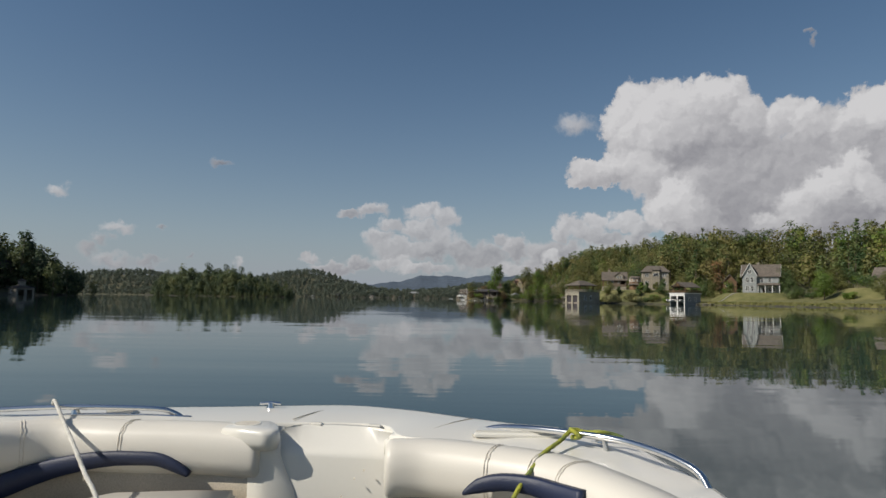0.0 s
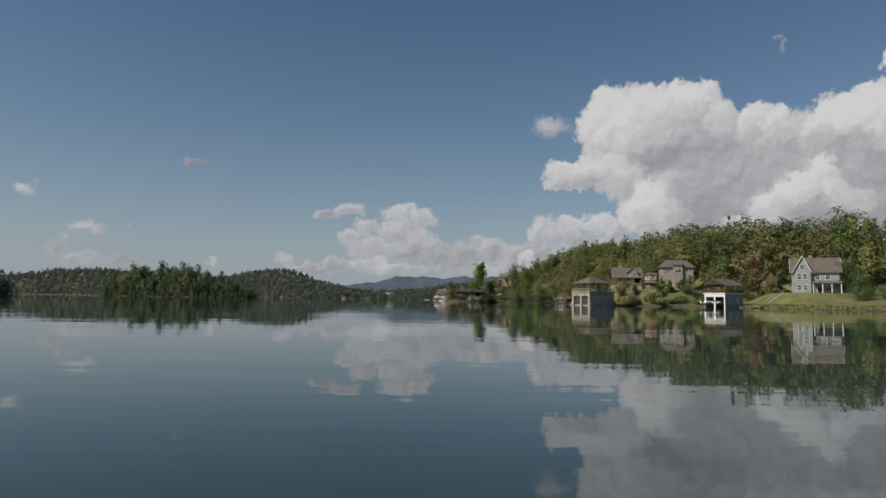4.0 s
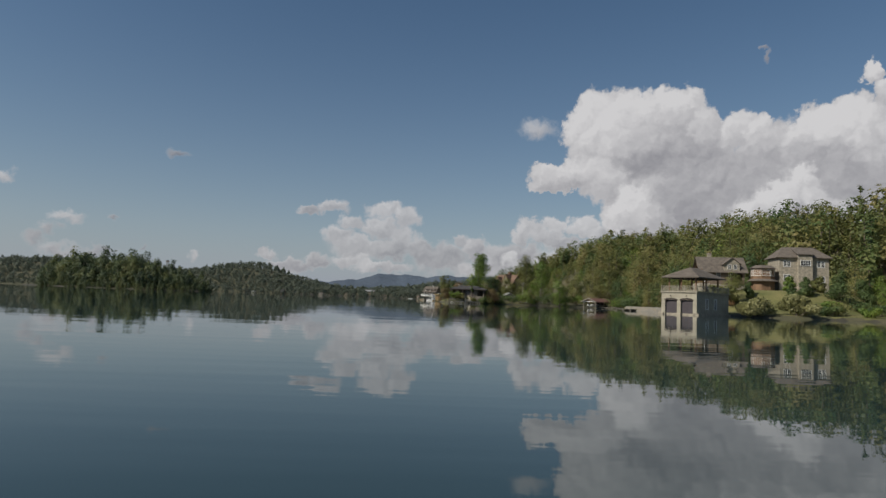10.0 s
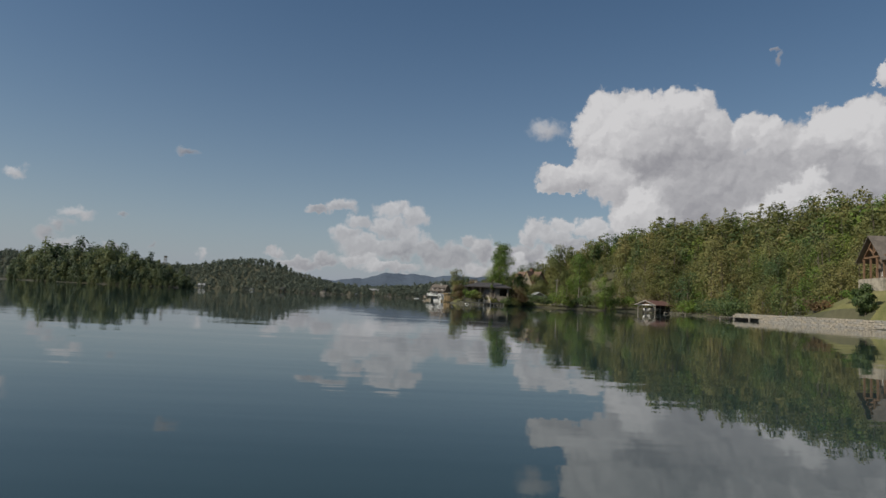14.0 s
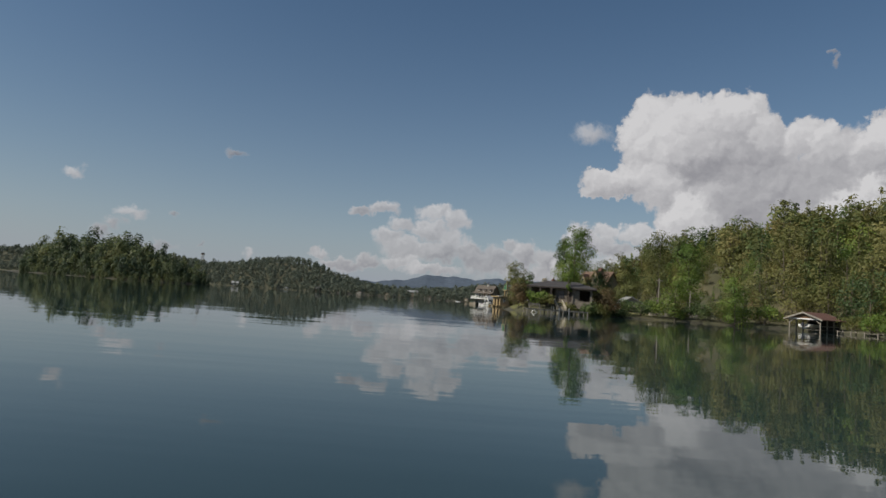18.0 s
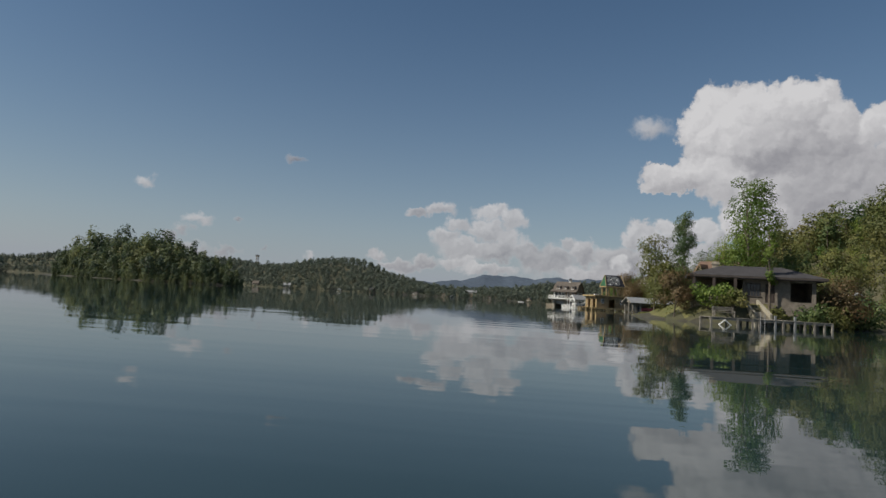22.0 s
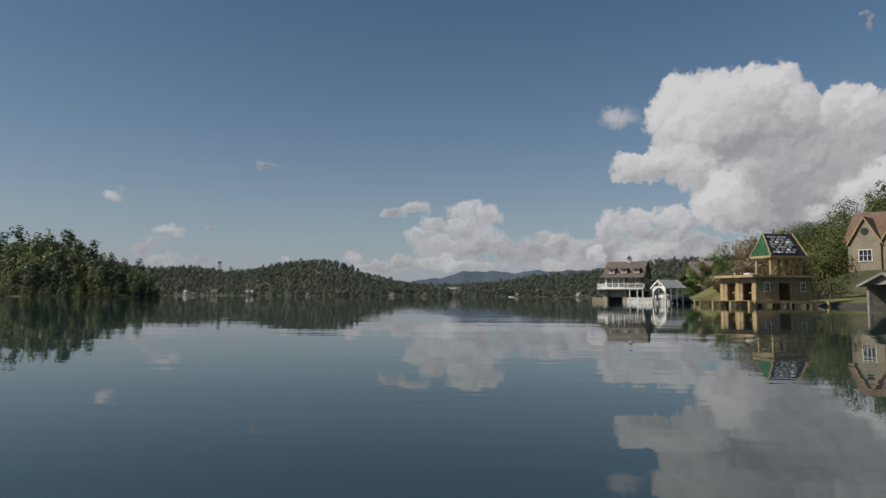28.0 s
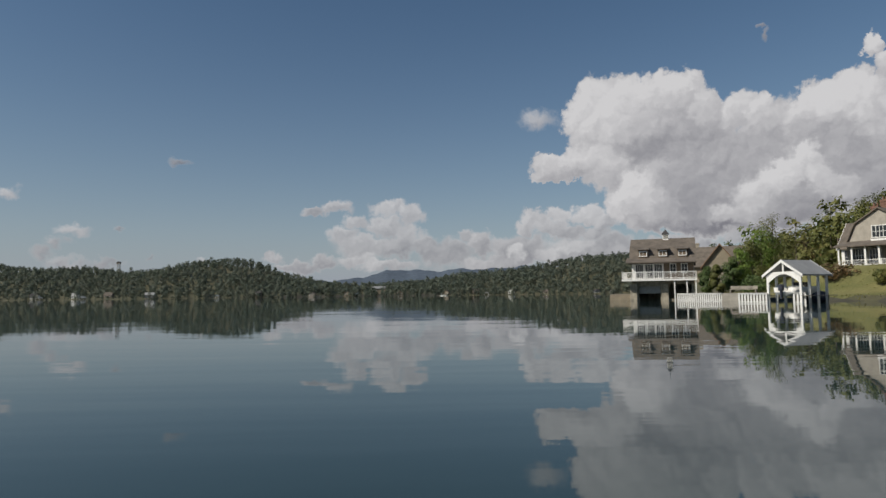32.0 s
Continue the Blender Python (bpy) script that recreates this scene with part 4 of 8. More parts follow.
def planked(parent, x0, x1, y0, y1, z, material, along="x", width=0.14, thick=0.05, name="deck"):
    """A deck of separate boards with gaps, joined into one part where they are finer than can be told apart."""
    bm = bmesh.new()
    a, b = (y0, y1) if along == "x" else (x0, x1)
    n = max(1, int((b - a) / width))
    for i in range(n):
        p, q = a + (b - a) * i / n, a + (b - a) * (i + 1) / n - 0.012
        if along == "x":
            box(bm, x0, x1, p, q, z - thick, z)
        else:
            box(bm, p, q, y0, y1, z - thick, z)
    return part(name, bm, material, parent)


def chimney(parent, x, y, z0, z1, w, material, pots=0):
    bm = boxed(x - w / 2, x + w / 2, y - w / 2, y + w / 2, z0, z1)
    box(bm, x - w / 2 - 0.1, x + w / 2 + 0.1, y - w / 2 - 0.1, y + w / 2 + 0.1, z1 - 0.35, z1 - 0.12)
    c = part("chimney", bm, material, parent)
    for k in range(pots):
        px = x - w / 2 + w * (k + 0.5) / pots
        part("chimney_pot", cyl(bmesh.new(), (px, y, z1 - 0.02), (px, y, z1 + 0.5), 0.14, 0.11), BRICK, c)
    return c


# two-bay stone boathouse with a pavilion on its roof deck
def stone_boathouse():
    t = thing("boathouse", frame_at(48.4, 239.6, 0, -52.4), "cream stone two-bay boathouse with hip-roofed roof deck", "boathouse")
    w, d = 6.6, 12.0
    storeys(t, w, d, -0.8, 4.15, CREAM_BLOCK, {"front": [("bay", 0.7, 2.95, -0.8, 2.75), ("bay", 3.65, 5.9, -0.8, 2.75)],
            "right": [("win", 3.2, 4.0, 1.2, 3.0), ("win", 6.4, 7.2, 1.2, 3.0)]}, thick=0.35)
    for c in (1.825 - 3.3, 4.775 - 3.3):
        bm = prism(bmesh.new(), [(c - 1.25, 2.6), (c - 1.25, 2.85), (c - 0.7, 3.05), (c, 3.12), (c + 0.7, 3.05), (c + 1.25, 2.85), (c + 1.25, 2.6), (c + 1.1, 2.6), (c + 0.6, 2.78), (c, 2.84), (c - 0.6, 2.78), (c - 1.1, 2.6)], -0.05, 0.0, "y")
        part("arch_trim", bm, DARK_WOOD, t)
        part("wall_lamp", cyl(bmesh.new(), (c, -0.14, 3.35), (c, -0.14, 3.62), 0.08, 0.05), DARK_WOOD, t, "small dark lantern over the bay")
    for x in (-3.3, 0, 3.3):
        part("pier", boxed(x - 0.5, x + 0.5, -0.35, 0.25, -1.2, 0.35, bevel=0.05), STONE, t, "rough stone pier at the waterline")
    part("plinth", boxed(-3.45, 3.7, 0.3, d + 0.2, -1.2, 0.28), STONE, t)
    part("cornice", boxed(-3.5, 3.5, -0.2, d + 0.2, 4.12, 4.32), CREAM_BLOCK, t)
    planked(t, -3.4, 3.4, -0.1, d + 0.1, 4.37, GREY_WOOD)
    railing(t, [((-3.3, 0), (3.3, 0)), ((3.3, 0), (3.3, d)), ((-3.3, 0), (-3.3, d))], 4.37, CREAM_BLOCK, 0.95, 0.2, "pale timber deck railing")
    posts(t, [(x, y) for x in (-2.5, -0.2, 2.5) for y in (1.3, 5.0, 9.4)], 4.37, 7.0, 0.22, BROWN_WOOD)
    hip_roof(t, -2.6, 2.6, 1.2, 9.6, 7.05, 9.0, 3.0, "y", SHINGLE, over=0.95)
    part("ceiling_beam", boxed(-2.6, 2.6, 1.2, 9.6, 6.78, 6.9), DARK_WOOD, t)


stone_boathouse()


def white_boathouse():
    t = thing("boathouse", frame_at(83.9, 228.7, 0, -60), "white two-bay boathouse with timber gabled roof deck", "boathouse")
    w, d = 6.4, 8.5
    storeys(t, w, d, -0.8, 4.1, SLATE, {"front": [("open", 0.3, 2.95, -0.8, 3.2), ("open", 3.45, 6.1, -0.8, 3.2)], "right": [("win", 2.0, 2.8, 1.3, 2.7), ("win", 5.4, 6.2, 1.3, 2.7)],
            "back": [("open", 0.9, 2.6, 1.0, 2.8), ("open", 3.8, 5.5, 1.0, 2.8)]}, thick=0.2)
    part("front_trim", moved(pierced(6.5, -0.8, 4.1, 0.06, [(0.35, 3.0, -0.8, 3.2), (3.5, 6.15, -0.8, 3.2)]), pose(-3.25, -0.07, 0)), WHITE, t, "white painted boards round both bays")
    part("fascia", boxed(-3.5, 3.5, -0.3, d + 0.2, 4.1, 4.35), WHITE, t)
    planked(t, -3.4, 3.4, -0.2, d + 0.1, 4.40, GREY_WOOD)
    railing(t, [((-3.3, -0.1), (3.3, -0.1)), ((3.3, -0.1), (3.3, d)), ((-3.3, -0.1), (-3.3, d))], 4.40, BROWN_WOOD, 0.95, 0.2, "brown timber deck railing")
    posts(t, [(x, y) for x in (-2.6, 2.6) for y in (1.2, 4.2, 7.2)], 4.40, 6.9, 0.24, BROWN_WOOD)
    gable_roof(t, -2.7, 2.7, 1.0, 7.6, 6.8, 8.3, "y", SHINGLE, over=0.8)
    gable_roof(t, -1.7, 1.7, 0.3, 1.2, 6.9, 8.4, "y", SHINGLE, over=0.3, name="porch_gable")
    for a, b in (((-1.7, 7.0), (0, 8.3)), ((1.7, 7.0), (0, 8.3)), ((-1.7, 7.0), (1.7, 7.0)), ((0, 7.0), (0, 8.3)), ((-0.8, 7.0), (0, 7.7)), ((0.8, 7.0), (0, 7.7))):
        part("truss", cyl(bmesh.new(), (a[0], 0.15, a[1]), (b[0], 0.15, b[1]), 0.09, seg=6), BROWN_WOOD, t)
    d2 = thing("dock", frame_at(88.5, 224.5, 0, -60), "low grey timber dock beside the white boathouse", "dock")
    planked(d2, 0, 6.0, 0.5, 2.6, 0.55, GREY_WOOD)
    posts(d2, [(x, y) for x in (0.2, 3.0, 5.8) for y in (0.6, 2.5)], -1.5, 0.5, 0.18, GREY_WOOD, "leg")


white_boathouse()


def gabled_house():
    t = thing("house", frame_at(116, 233, 4.4, -30), "tall grey-white gabled house with porch on the lawn", "house")
    w, d = 12.0, 9.0
    storeys(t, w, d, -1.0, 6.6, PALE_SIDING, {"front": [("win", 1.2, 2.2, 0.9, 2.5), ("win", 2.9, 3.9, 0.9, 2.5), ("win", 6.0, 7.0, 4.2, 5.7), ("win", 8.6, 9.6, 4.2, 5.7), ("door", 6.6, 7.6, 0.0, 2.2), ("wide", 8.6, 10.6, 0.9, 2.4)],
            "right": [("win", 2, 3, 1, 2.5), ("win", 5.5, 6.5, 1, 2.5), ("win", 2, 3, 4.2, 5.7), ("win", 5.5, 6.5, 4.2, 5.7)], "left": [("win", 2, 3, 1, 2.5), ("win", 5.5, 6.5, 4.2, 5.7)]}, siding=0.5)
    gable_roof(t, -6, 6, 0, d, 6.6, 10.6, "x", SHINGLE, over=0.6, wall=PALE_SIDING, trim=WHITE)
    part("gable_wing", boxed(-5.6, -1.2, -1.4, 0.0, -1.0, 6.8), PALE_SIDING, t)
    gable_roof(t, -5.6, -1.2, -1.4, 5.0, 6.8, 10.9, "y", SHINGLE, over=0.45, wall=PALE_SIDING, name="wing_roof", trim=WHITE)
    for x in (-4.7, -3.1):
        window(t, pose(0, -1.45, 0), x, x + 0.9, 4.2, 5.8)
        window(t, pose(0, -1.45, 0), x, x + 0.9, 1.0, 2.6)
    window(t, pose(0, -1.45, 0), -3.9, -2.9, 7.2, 8.5)
    part("porch_roof", prism(bmesh.new(), [(-2.6, 2.9), (0.0, 3.7), (0.0, 3.85), (-2.75, 3.0)], -1.0, 6.4, "x"), SHINGLE, t)
    posts(t, [(x, -2.4) for x in (-0.7, 1.6, 3.9, 6.2)], -0.8, 2.95, 0.22, WHITE, "porch_post")
    part("porch_floor", boxed(-1.0, 6.4, -2.6, 0.0, -1.0, -0.1), STONE, t)
    chimney(t, -1.0, 5.5, 8.8, 11.6, 0.9, STONE)


gabled_house()


def shore_cottage():
    t = thing("house", frame_at(134, 190, 6.0, -50), "low brown-roofed house half hidden by trees", "house")
    storeys(t, 10, 8, -1.5, 3.2, TAUPE, {"front": [("win", 1.5, 2.6, 0.9, 2.3), ("win", 4.4, 5.6, 0.9, 2.3), ("door", 7, 8, 0, 2.1)]})
    gable_roof(t, -5, 5, 0, 8, 3.2, 6.2, "x", SHINGLE, over=0.6, wall=TAUPE)
    t = thing("cabin", frame_at(116, 258, 6.5, -20), "small brown cabin with steep gable among trees", "cabin")
    storeys(t, 5, 5, -1.5, 2.8, BROWN_WOOD, {"front": [("win", 1.0, 2.0, 0.9, 2.1), ("door", 3.0, 4.0, 0, 2.1)]})
    gable_roof(t, -2.5, 2.5, 0, 5, 2.8, 5.6, "y", SHINGLE, over=0.5, wall=BROWN_WOOD)


shore_cottage()


def stone_house():
    t = thing("house", frame_at(81.4, 268, 6.0, -13) @ Matrix.Diagonal((0.76, 0.76, 0.76, 1)), "large fieldstone house with brown shingle roofs", "house")
    # tall right block
    right = {"front": [("win", 1.2, 2.0, 7.0, 8.6), ("win", 2.2, 3.0, 7.0, 8.6), ("win", 10.4, 11.2, 7.0, 8.6), ("win", 11.5, 12.3, 7.0, 8.6), ("win", 1.2, 2.0, 3.0, 4.6), ("win", 2.2, 3.0, 3.0, 4.6), ("win", 10.4, 11.2, 2.6, 4.2), ("win", 11.5, 12.3, 2.6, 4.2)],
             "right": [("win", 2, 3, 7, 8.6), ("win", 6, 7, 7, 8.6), ("win", 2, 3, 3, 4.6), ("win", 6, 7, 3, 4.6)]}
    def block(x, y, w, d, z1, mm, holes):
        e = new("wing")
        e.parent = t
        e.matrix_basis = pose(x, y, 0)
        storeys(e, w, d, -4.0, z1, mm, holes, thick=0.3)
        return e
    e = block(10.0, 0, 13.5, 10, 9.6, STONE, right)
    hip_roof(e, -6.75, 6.75, 0, 10, 9.75, 13.2, 8.5, "x", SHINGLE, over=0.8)
    part("stair_tower", boxed(-1.9, 1.9, -1.2, 0.0, -2.0, 10.4), STONE, e)
    part("tower_eave", prism(bmesh.new(), [(-1.6, 10.4), (3.5, 12.4), (3.5, 12.6), (-1.7, 10.55)], -2.3, 2.3, "x"), SHINGLE, e)
    window(e, pose(0, -1.25, 0), -1.3, 1.3, 7.3, 8.8, 3, 1)
    # octagonal bay between the blocks
    bm = bmesh.new()
    bmesh.ops.create_cone(bm, cap_ends=True, segments=8, radius1=3.2, radius2=3.2, depth=8.4, matrix=pose(-0.9, 1.4, 2.2, 0, 0, 22.5))
    part("bay", bm, BROWN_WOOD, t, "dark timber octagonal bay")
    for k in range(5):
        m = pose(-0.9, 1.4, 0, 0, 0, -90 + 45 * k) @ pose(0, -2.98, 0)
        window(t, m, -1.0, 1.0, 4.1, 5.9, 3, 1)
    for z, r in ((6.4, 3.8), (2.6, 4.4)):
        bm = bmesh.new()
        bmesh.ops.create_cone(bm, cap_ends=True, segments=8, radius1=r, radius2=r - 1.5, depth=0.9, matrix=pose(-0.9, 1.4, z + 0.3, 0, 0, 22.5))
        part("bay_roof", bm, SHINGLE, t)
    # long left wing
    left = {"front": [("win", 2.0, 3.0, 3.4, 4.8), ("win", 5.5, 6.5, 3.4, 4.8), ("open", 7.0, 9.4, 2.6, 5.2)], "left": [("win", 2.6, 4.6, 2.3, 4.6)]}
    e = block(-10.5, 3.0, 10.0, 8.5, 5.6, SHAKE_WALL, left)
    gable_roof(e, -7.4, 5, 0, 8.5, 5.6, 9.6, "x", SHINGLE, over=0.9)
    for x in (-5.0, 4.7):
        part("gable", prism(bmesh.new(), [(0.05, 5.6), (8.45, 5.6), (4.25, 9.5)], x, x + 0.3, "x"), SHAKE_WALL, e)
    # open timber porch under the gable's end
    part("porch_base", boxed(-7.9, -5.02, -0.6, 9.1, -4.0, 1.5), STONE, e, "fieldstone porch base")
    for y in (0.3, 3.0, 5.5, 8.2):
        part("porch_post", boxed(-7.4, -7.1, y - 0.15, y + 0.15, 1.5, 5.5), BROWN_WOOD, e)
    part("tie_beam", boxed(-7.42, -7.08, -0.2, 8.7, 5.5, 5.85), BROWN_WOOD, e)
    part("king_post", boxed(-7.38, -7.12, 4.1, 4.4, 5.85, 9.3), BROWN_WOOD, e)
    for sy in (-1, 1):
        part("principal_rafter", prism(bmesh.new(), [(4.25 + sy * 4.3, 5.5), (4.25 + sy * 4.3, 5.05), (4.25, 9.05), (4.25, 9.5)], -7.44, -7.06, "x"), BROWN_WOOD, e)
        part("strut", prism(bmesh.new(), [(4.25 + sy * 0.14, 6.2), (4.25 + sy * 0.14, 6.5), (4.25 + sy * 1.9, 7.75), (4.25 + sy * 2.1, 7.55)], -7.36, -7.14, "x"), BROWN_WOOD, e)
    part("dormer", boxed(-0.9, 3.5, -0.4, 3.2, 5.0, 7.6), STONE, e)
    gable_roof(e, -1.0, 3.6, -0.5, 3.8, 7.5, 9.3, "y", SHINGLE, over=0.4, wall=STONE, name="dormer_roof")
    window(e, pose(0, -0.45, 0), 0.2, 1.0, 6.0, 7.2)
    window(e, pose(0, -0.45, 0), 1.8, 2.6, 6.0, 7.2)
    chimney(e, -4.0, 4.8, 8.0, 11.0, 1.1, STONE, 2)
    part("terrace_wall", boxed(-5.2, 4.8, -3.2, -2.9, -2.5, 1.2), STONE, e, "stone terrace wall")


stone_house()


def red_boathouse():
    t = thing("boathouse", frame_at(71.8, 371.6, 0, -58), "small open boathouse with red-brown gable roof on posts", "boathouse")
    posts(t, [(x, y) for x in (-3.0, 3.0) for y in (0.2, 2.6, 5.0, 7.2)], -1.5, 2.5, 0.2, GREY_WOOD)
    part("front_beam", boxed(-3.2, 3.2, 0.0, 0.14, 2.4, 2.62), WHITE, t, "white front beam")
    for sx in (-1, 1):
        part("brace", prism(bmesh.new(), [(sx * 2.9, 1.6), (sx * 2.9, 1.85), (sx * 2.15, 2.42), (sx * 1.95, 2.42)], 0.02, 0.12, "y"), GREY_WOOD, t)
    part("side_rail", boxed(2.95, 3.05, 0.4, 7.2, 1.1, 1.25), GREY_WOOD, t)
    part("back_wall", boxed(-3.0, 3.0, 7.1, 7.25, 0.4, 2.5), DARK_WOOD, t, "dark boarded back wall")
    gable_roof(t, -3.2, 3.2, 0, 7.4, 2.55, 3.75, "y", RED_ROOF, over=0.6, wall=BROWN_WOOD, trim=GREY_WOOD)
    for x0, x1 in ((-3.3, -2.3), (0.2, 3.3)):
        planked(t, x0, x1, 0, 7.4, 0.42, GREY_WOOD, "y", name="catwalk")
    d = thing("dock", frame_at(75.0, 366.5, 0, -62), "long low grey timber dock beside the red boathouse", "dock")
    planked(d, 0, 7.5, 0, 1.8, 0.45, GREY_WOOD)
    posts(d, [(x, y) for x in (0.2, 2.6, 5.0, 7.3) for y in (0.1, 1.7)], -1.6, 0.6, 0.16, GREY_WOOD, "leg")
    b = small_boat(74.4, 373.8, 0.45, -58, "white motorboat parked inside the red-roofed boathouse", WHITE)


def hull(length, beam, depth, mm=None):
    """A small planing hull, bow towards +y, keel at z = 0."""
    bm = bmesh.new()
    rows = []
    n = 9
    for i in range(n):
        s = i / (n - 1)
        y = (s - 0.5) * length
        wdt = beam / 2 * (1 if s < 0.5 else math.sqrt(max(0.0, 1 - ((s - 0.5) / 0.5) ** 2.2)) + 0.02)
        keel = 0.0 if s < 0.7 else (s - 0.7) / 0.3 * depth * 0.75
        sheer = depth * (1 + 0.12 * s)
        rows.append([bm.verts.new(p) for p in ((-wdt, y, sheer), (-wdt * 0.96, y, depth * 0.45 + keel * 0.4), (0, y, keel), (wdt * 0.96, y, depth * 0.45 + keel * 0.4), (wdt, y, sheer), (wdt * 0.82, y, sheer - 0.02), (wdt * 0.78, y, sheer * 0.55 + keel * 0.3), (-wdt * 0.78, y, sheer * 0.55 + keel * 0.3), (-wdt * 0.82, y, sheer - 0.02))])
    fs = []
    for a, b in zip(rows, rows[1:]):
        for k in range(9):
            j = (k + 1) % 9
            fs.append(bm.faces.new((a[k], b[k], b[j], a[j])))
    fs += [bm.faces.new(rows[0]), bm.faces.new(rows[-1][::-1])]
    bmesh.ops.recalc_face_normals(bm, faces=fs)
    return bm


def small_boat(x, y, z, yaw, label, colour, length=5.4, cover=False):
    t = thing("motorboat", frame_at(x, y, z, yaw), label, "boat", "moored boats")
    part("hull", hull(length, 2.1, 0.85), colour, t, smooth=True)
    if cover:
        bm = bmesh.new()
        prism(bm, [(-0.95, 0.85), (-0.5, 1.25), (0, 1.38), (0.5, 1.25), (0.95, 0.85)], -length * 0.45, length * 0.3, "y")
        part("cover", bm, NAVY_COVER, t)
    else:
        part("windscreen", prism(bmesh.new(), [(0.35, 0.8), (0.1, 1.35), (0.06, 1.35), (0.28, 0.8)], -0.8, 0.8, "x"), GLASS, t)
        for sx in (-0.45, 0.45):
            part("seat", boxed(sx - 0.3, sx + 0.3, -0.7, -0.2, 0.5, 1.0, bevel=0.05), WHITE, t)
    bm = boxed(-0.22, 0.22, -length / 2 - 0.5, -length / 2 - 0.1, 0.55, 1.15, bevel=0.07)
    box(bm, -0.08, 0.08, -length / 2 - 0.4, -length / 2 - 0.2, -0.2, 0.56)
    part("outboard_motor", bm, NAVY_COVER, t)
    return t


red_boathouse()


def ranch_house():
    t = thing("house", frame_at(26.0, 382.2, 2.65, -13), "low stone ranch house with wide dark eaves", "house")
    w, d = 12.8, 5.6
    storeys(t, w, d, -2.6, 2.75, RANCH_WALL, {"front": [("open", 0.3, 5.2, 0.5, 2.5), ("wide", 5.7, 7.0, 0.7, 2.1), ("door", 7.6, 8.6, 0.0, 2.2), ("open", 10.2, 12.4, 0.2, 2.4)],
            "left": [("open", 0.6, 3.5, 0.5, 2.5), ("win", 3.9, 5.0, 0.8, 2.1)]}, thick=0.3, trim=RANCH_TRIM)
    hip_roof(t, -w / 2, w / 2, 0, d, 2.95, 4.3, 6.5, "x", DARK_ROOF, over=1.0, thick=0.3)
    part("fascia", boxed(-w / 2 - 1.02, w / 2 + 1.02, -1.03, -1.001, 2.72, 2.9), RANCH_TRIM, t)
    posts(t, [(-6.6, -0.9), (-4.4, -0.9), (-2.1, -0.9)], -0.6, 2.6, 0.3, DARK_WOOD, "porch_post")
    railing(t, [((-6.7, -0.9), (-2.1, -0.9))], 0.0, DARK_WOOD, 0.9, 0.25)
    part("porch_floor", boxed(-6.9, -1.8, -1.2, 0.0, -2.6, 0.0), STONE, t)
    chimney(t, -4.0, 3.0, 3.4, 4.75, 0.7, STONE)
    s = thing("steps", frame_at(25.3, 381.2, 0.8, 8), "flight of stone garden steps with sloping walls", "steps")
    for i in range(7):
        part("step", boxed(-0.7, 0.7, i * 0.34 - 2.6, i * 0.34 - 2.25, -0.8, 0.18 * (i + 1)), STONE, s)
    for sx in (-0.95, 0.75):
        part("side_wall", prism(bmesh.new(), [(-2.8, -0.8), (-2.8, 0.5), (0.2, 2.1), (0.2, -0.8)], sx, sx + 0.25, "x"), CREAM_BLOCK, s, "pale sloping side wall")


ranch_house()


def ranch_dock():
    t = thing("dock", frame_at(17.2, 369.2, 0, 9), "long grey timber dock on posts at the ranch house", "dock")
    planked(t, 0, 12.5, 0, 2.4, 0.78, GREY_WOOD, "y")
    part("beam", boxed(0, 12.5, 0.05, 0.2, 0.5, 0.73), GREY_WOOD, t)
    part("beam", boxed(0, 12.5, 2.2, 2.35, 0.5, 0.73), GREY_WOOD, t)
    for i, x in enumerate((0.15, 2.8, 4.3, 5.0, 6.6, 7.4, 8.6, 9.6, 10.6, 11.6, 12.4)):
        for y in (0.1, 2.3):
            tall = 1.25 if (i in (4, 6) and y < 1) else 0.75
            part("leg", boxed(x - 0.09, x + 0.09, y - 0.09, y + 0.09, -2.5, tall), GREY_ROOF if tall > 1 else GREY_WOOD, t)
    for sx in (-1, 1):
        for a, b in (((1.5, 0.5), (1.5 + sx * 0.65, -0.05)), ((1.5 + sx * 0.65, -0.05), (1.5, -0.6))):
            part("brace", cyl(bmesh.new(), (a[0], 0.02, a[1]), (b[0], 0.02, b[1]), 0.07, seg=6), WHITE, t)
    planked(t, 9.0, 11.0, 2.4, 10.5, 0.80, GREY_WOOD, name="gangway")
    b = thing("bench", frame_at(18.9, 370.6, 0.78, 9), "weathered wooden bench standing on the dock", "bench")
    part("seat", boxed(-1.1, 1.1, -0.25, 0.2, 0.42, 0.48), GREY_WOOD, b)
    for k in range(3):
        part("slat", boxed(-1.1, 1.1, 0.2, 0.25, 0.58 + 0.15 * k, 0.68 + 0.15 * k), GREY_WOOD, b)
    for x in (-1.0, 1.0):
        for y in (-0.2, 0.2):
            part("leg", boxed(x - 0.05, x + 0.05, y - 0.05, y + 0.05, 0, 0.95 if y > 0 else 0.62), GREY_WOOD, b)
    l = thing("ladder", frame_at(22.2, 369.6, 0, 9), "metal swim ladder hooked on the dock edge", "ladder")
    for x in (-0.22, 0.22):
        part("rail", cyl(bmesh.new(), (x, -0.1, -1.0), (x, -0.1, 1.5), 0.03), GREY_ROOF, l)
    for k in range(5):
        part("rung", cyl(bmesh.new(), (-0.22, -0.1, -0.8 + 0.3 * k), (0.22, -0.1, -0.8 + 0.3 * k), 0.02), GREY_ROOF, l)


ranch_dock()


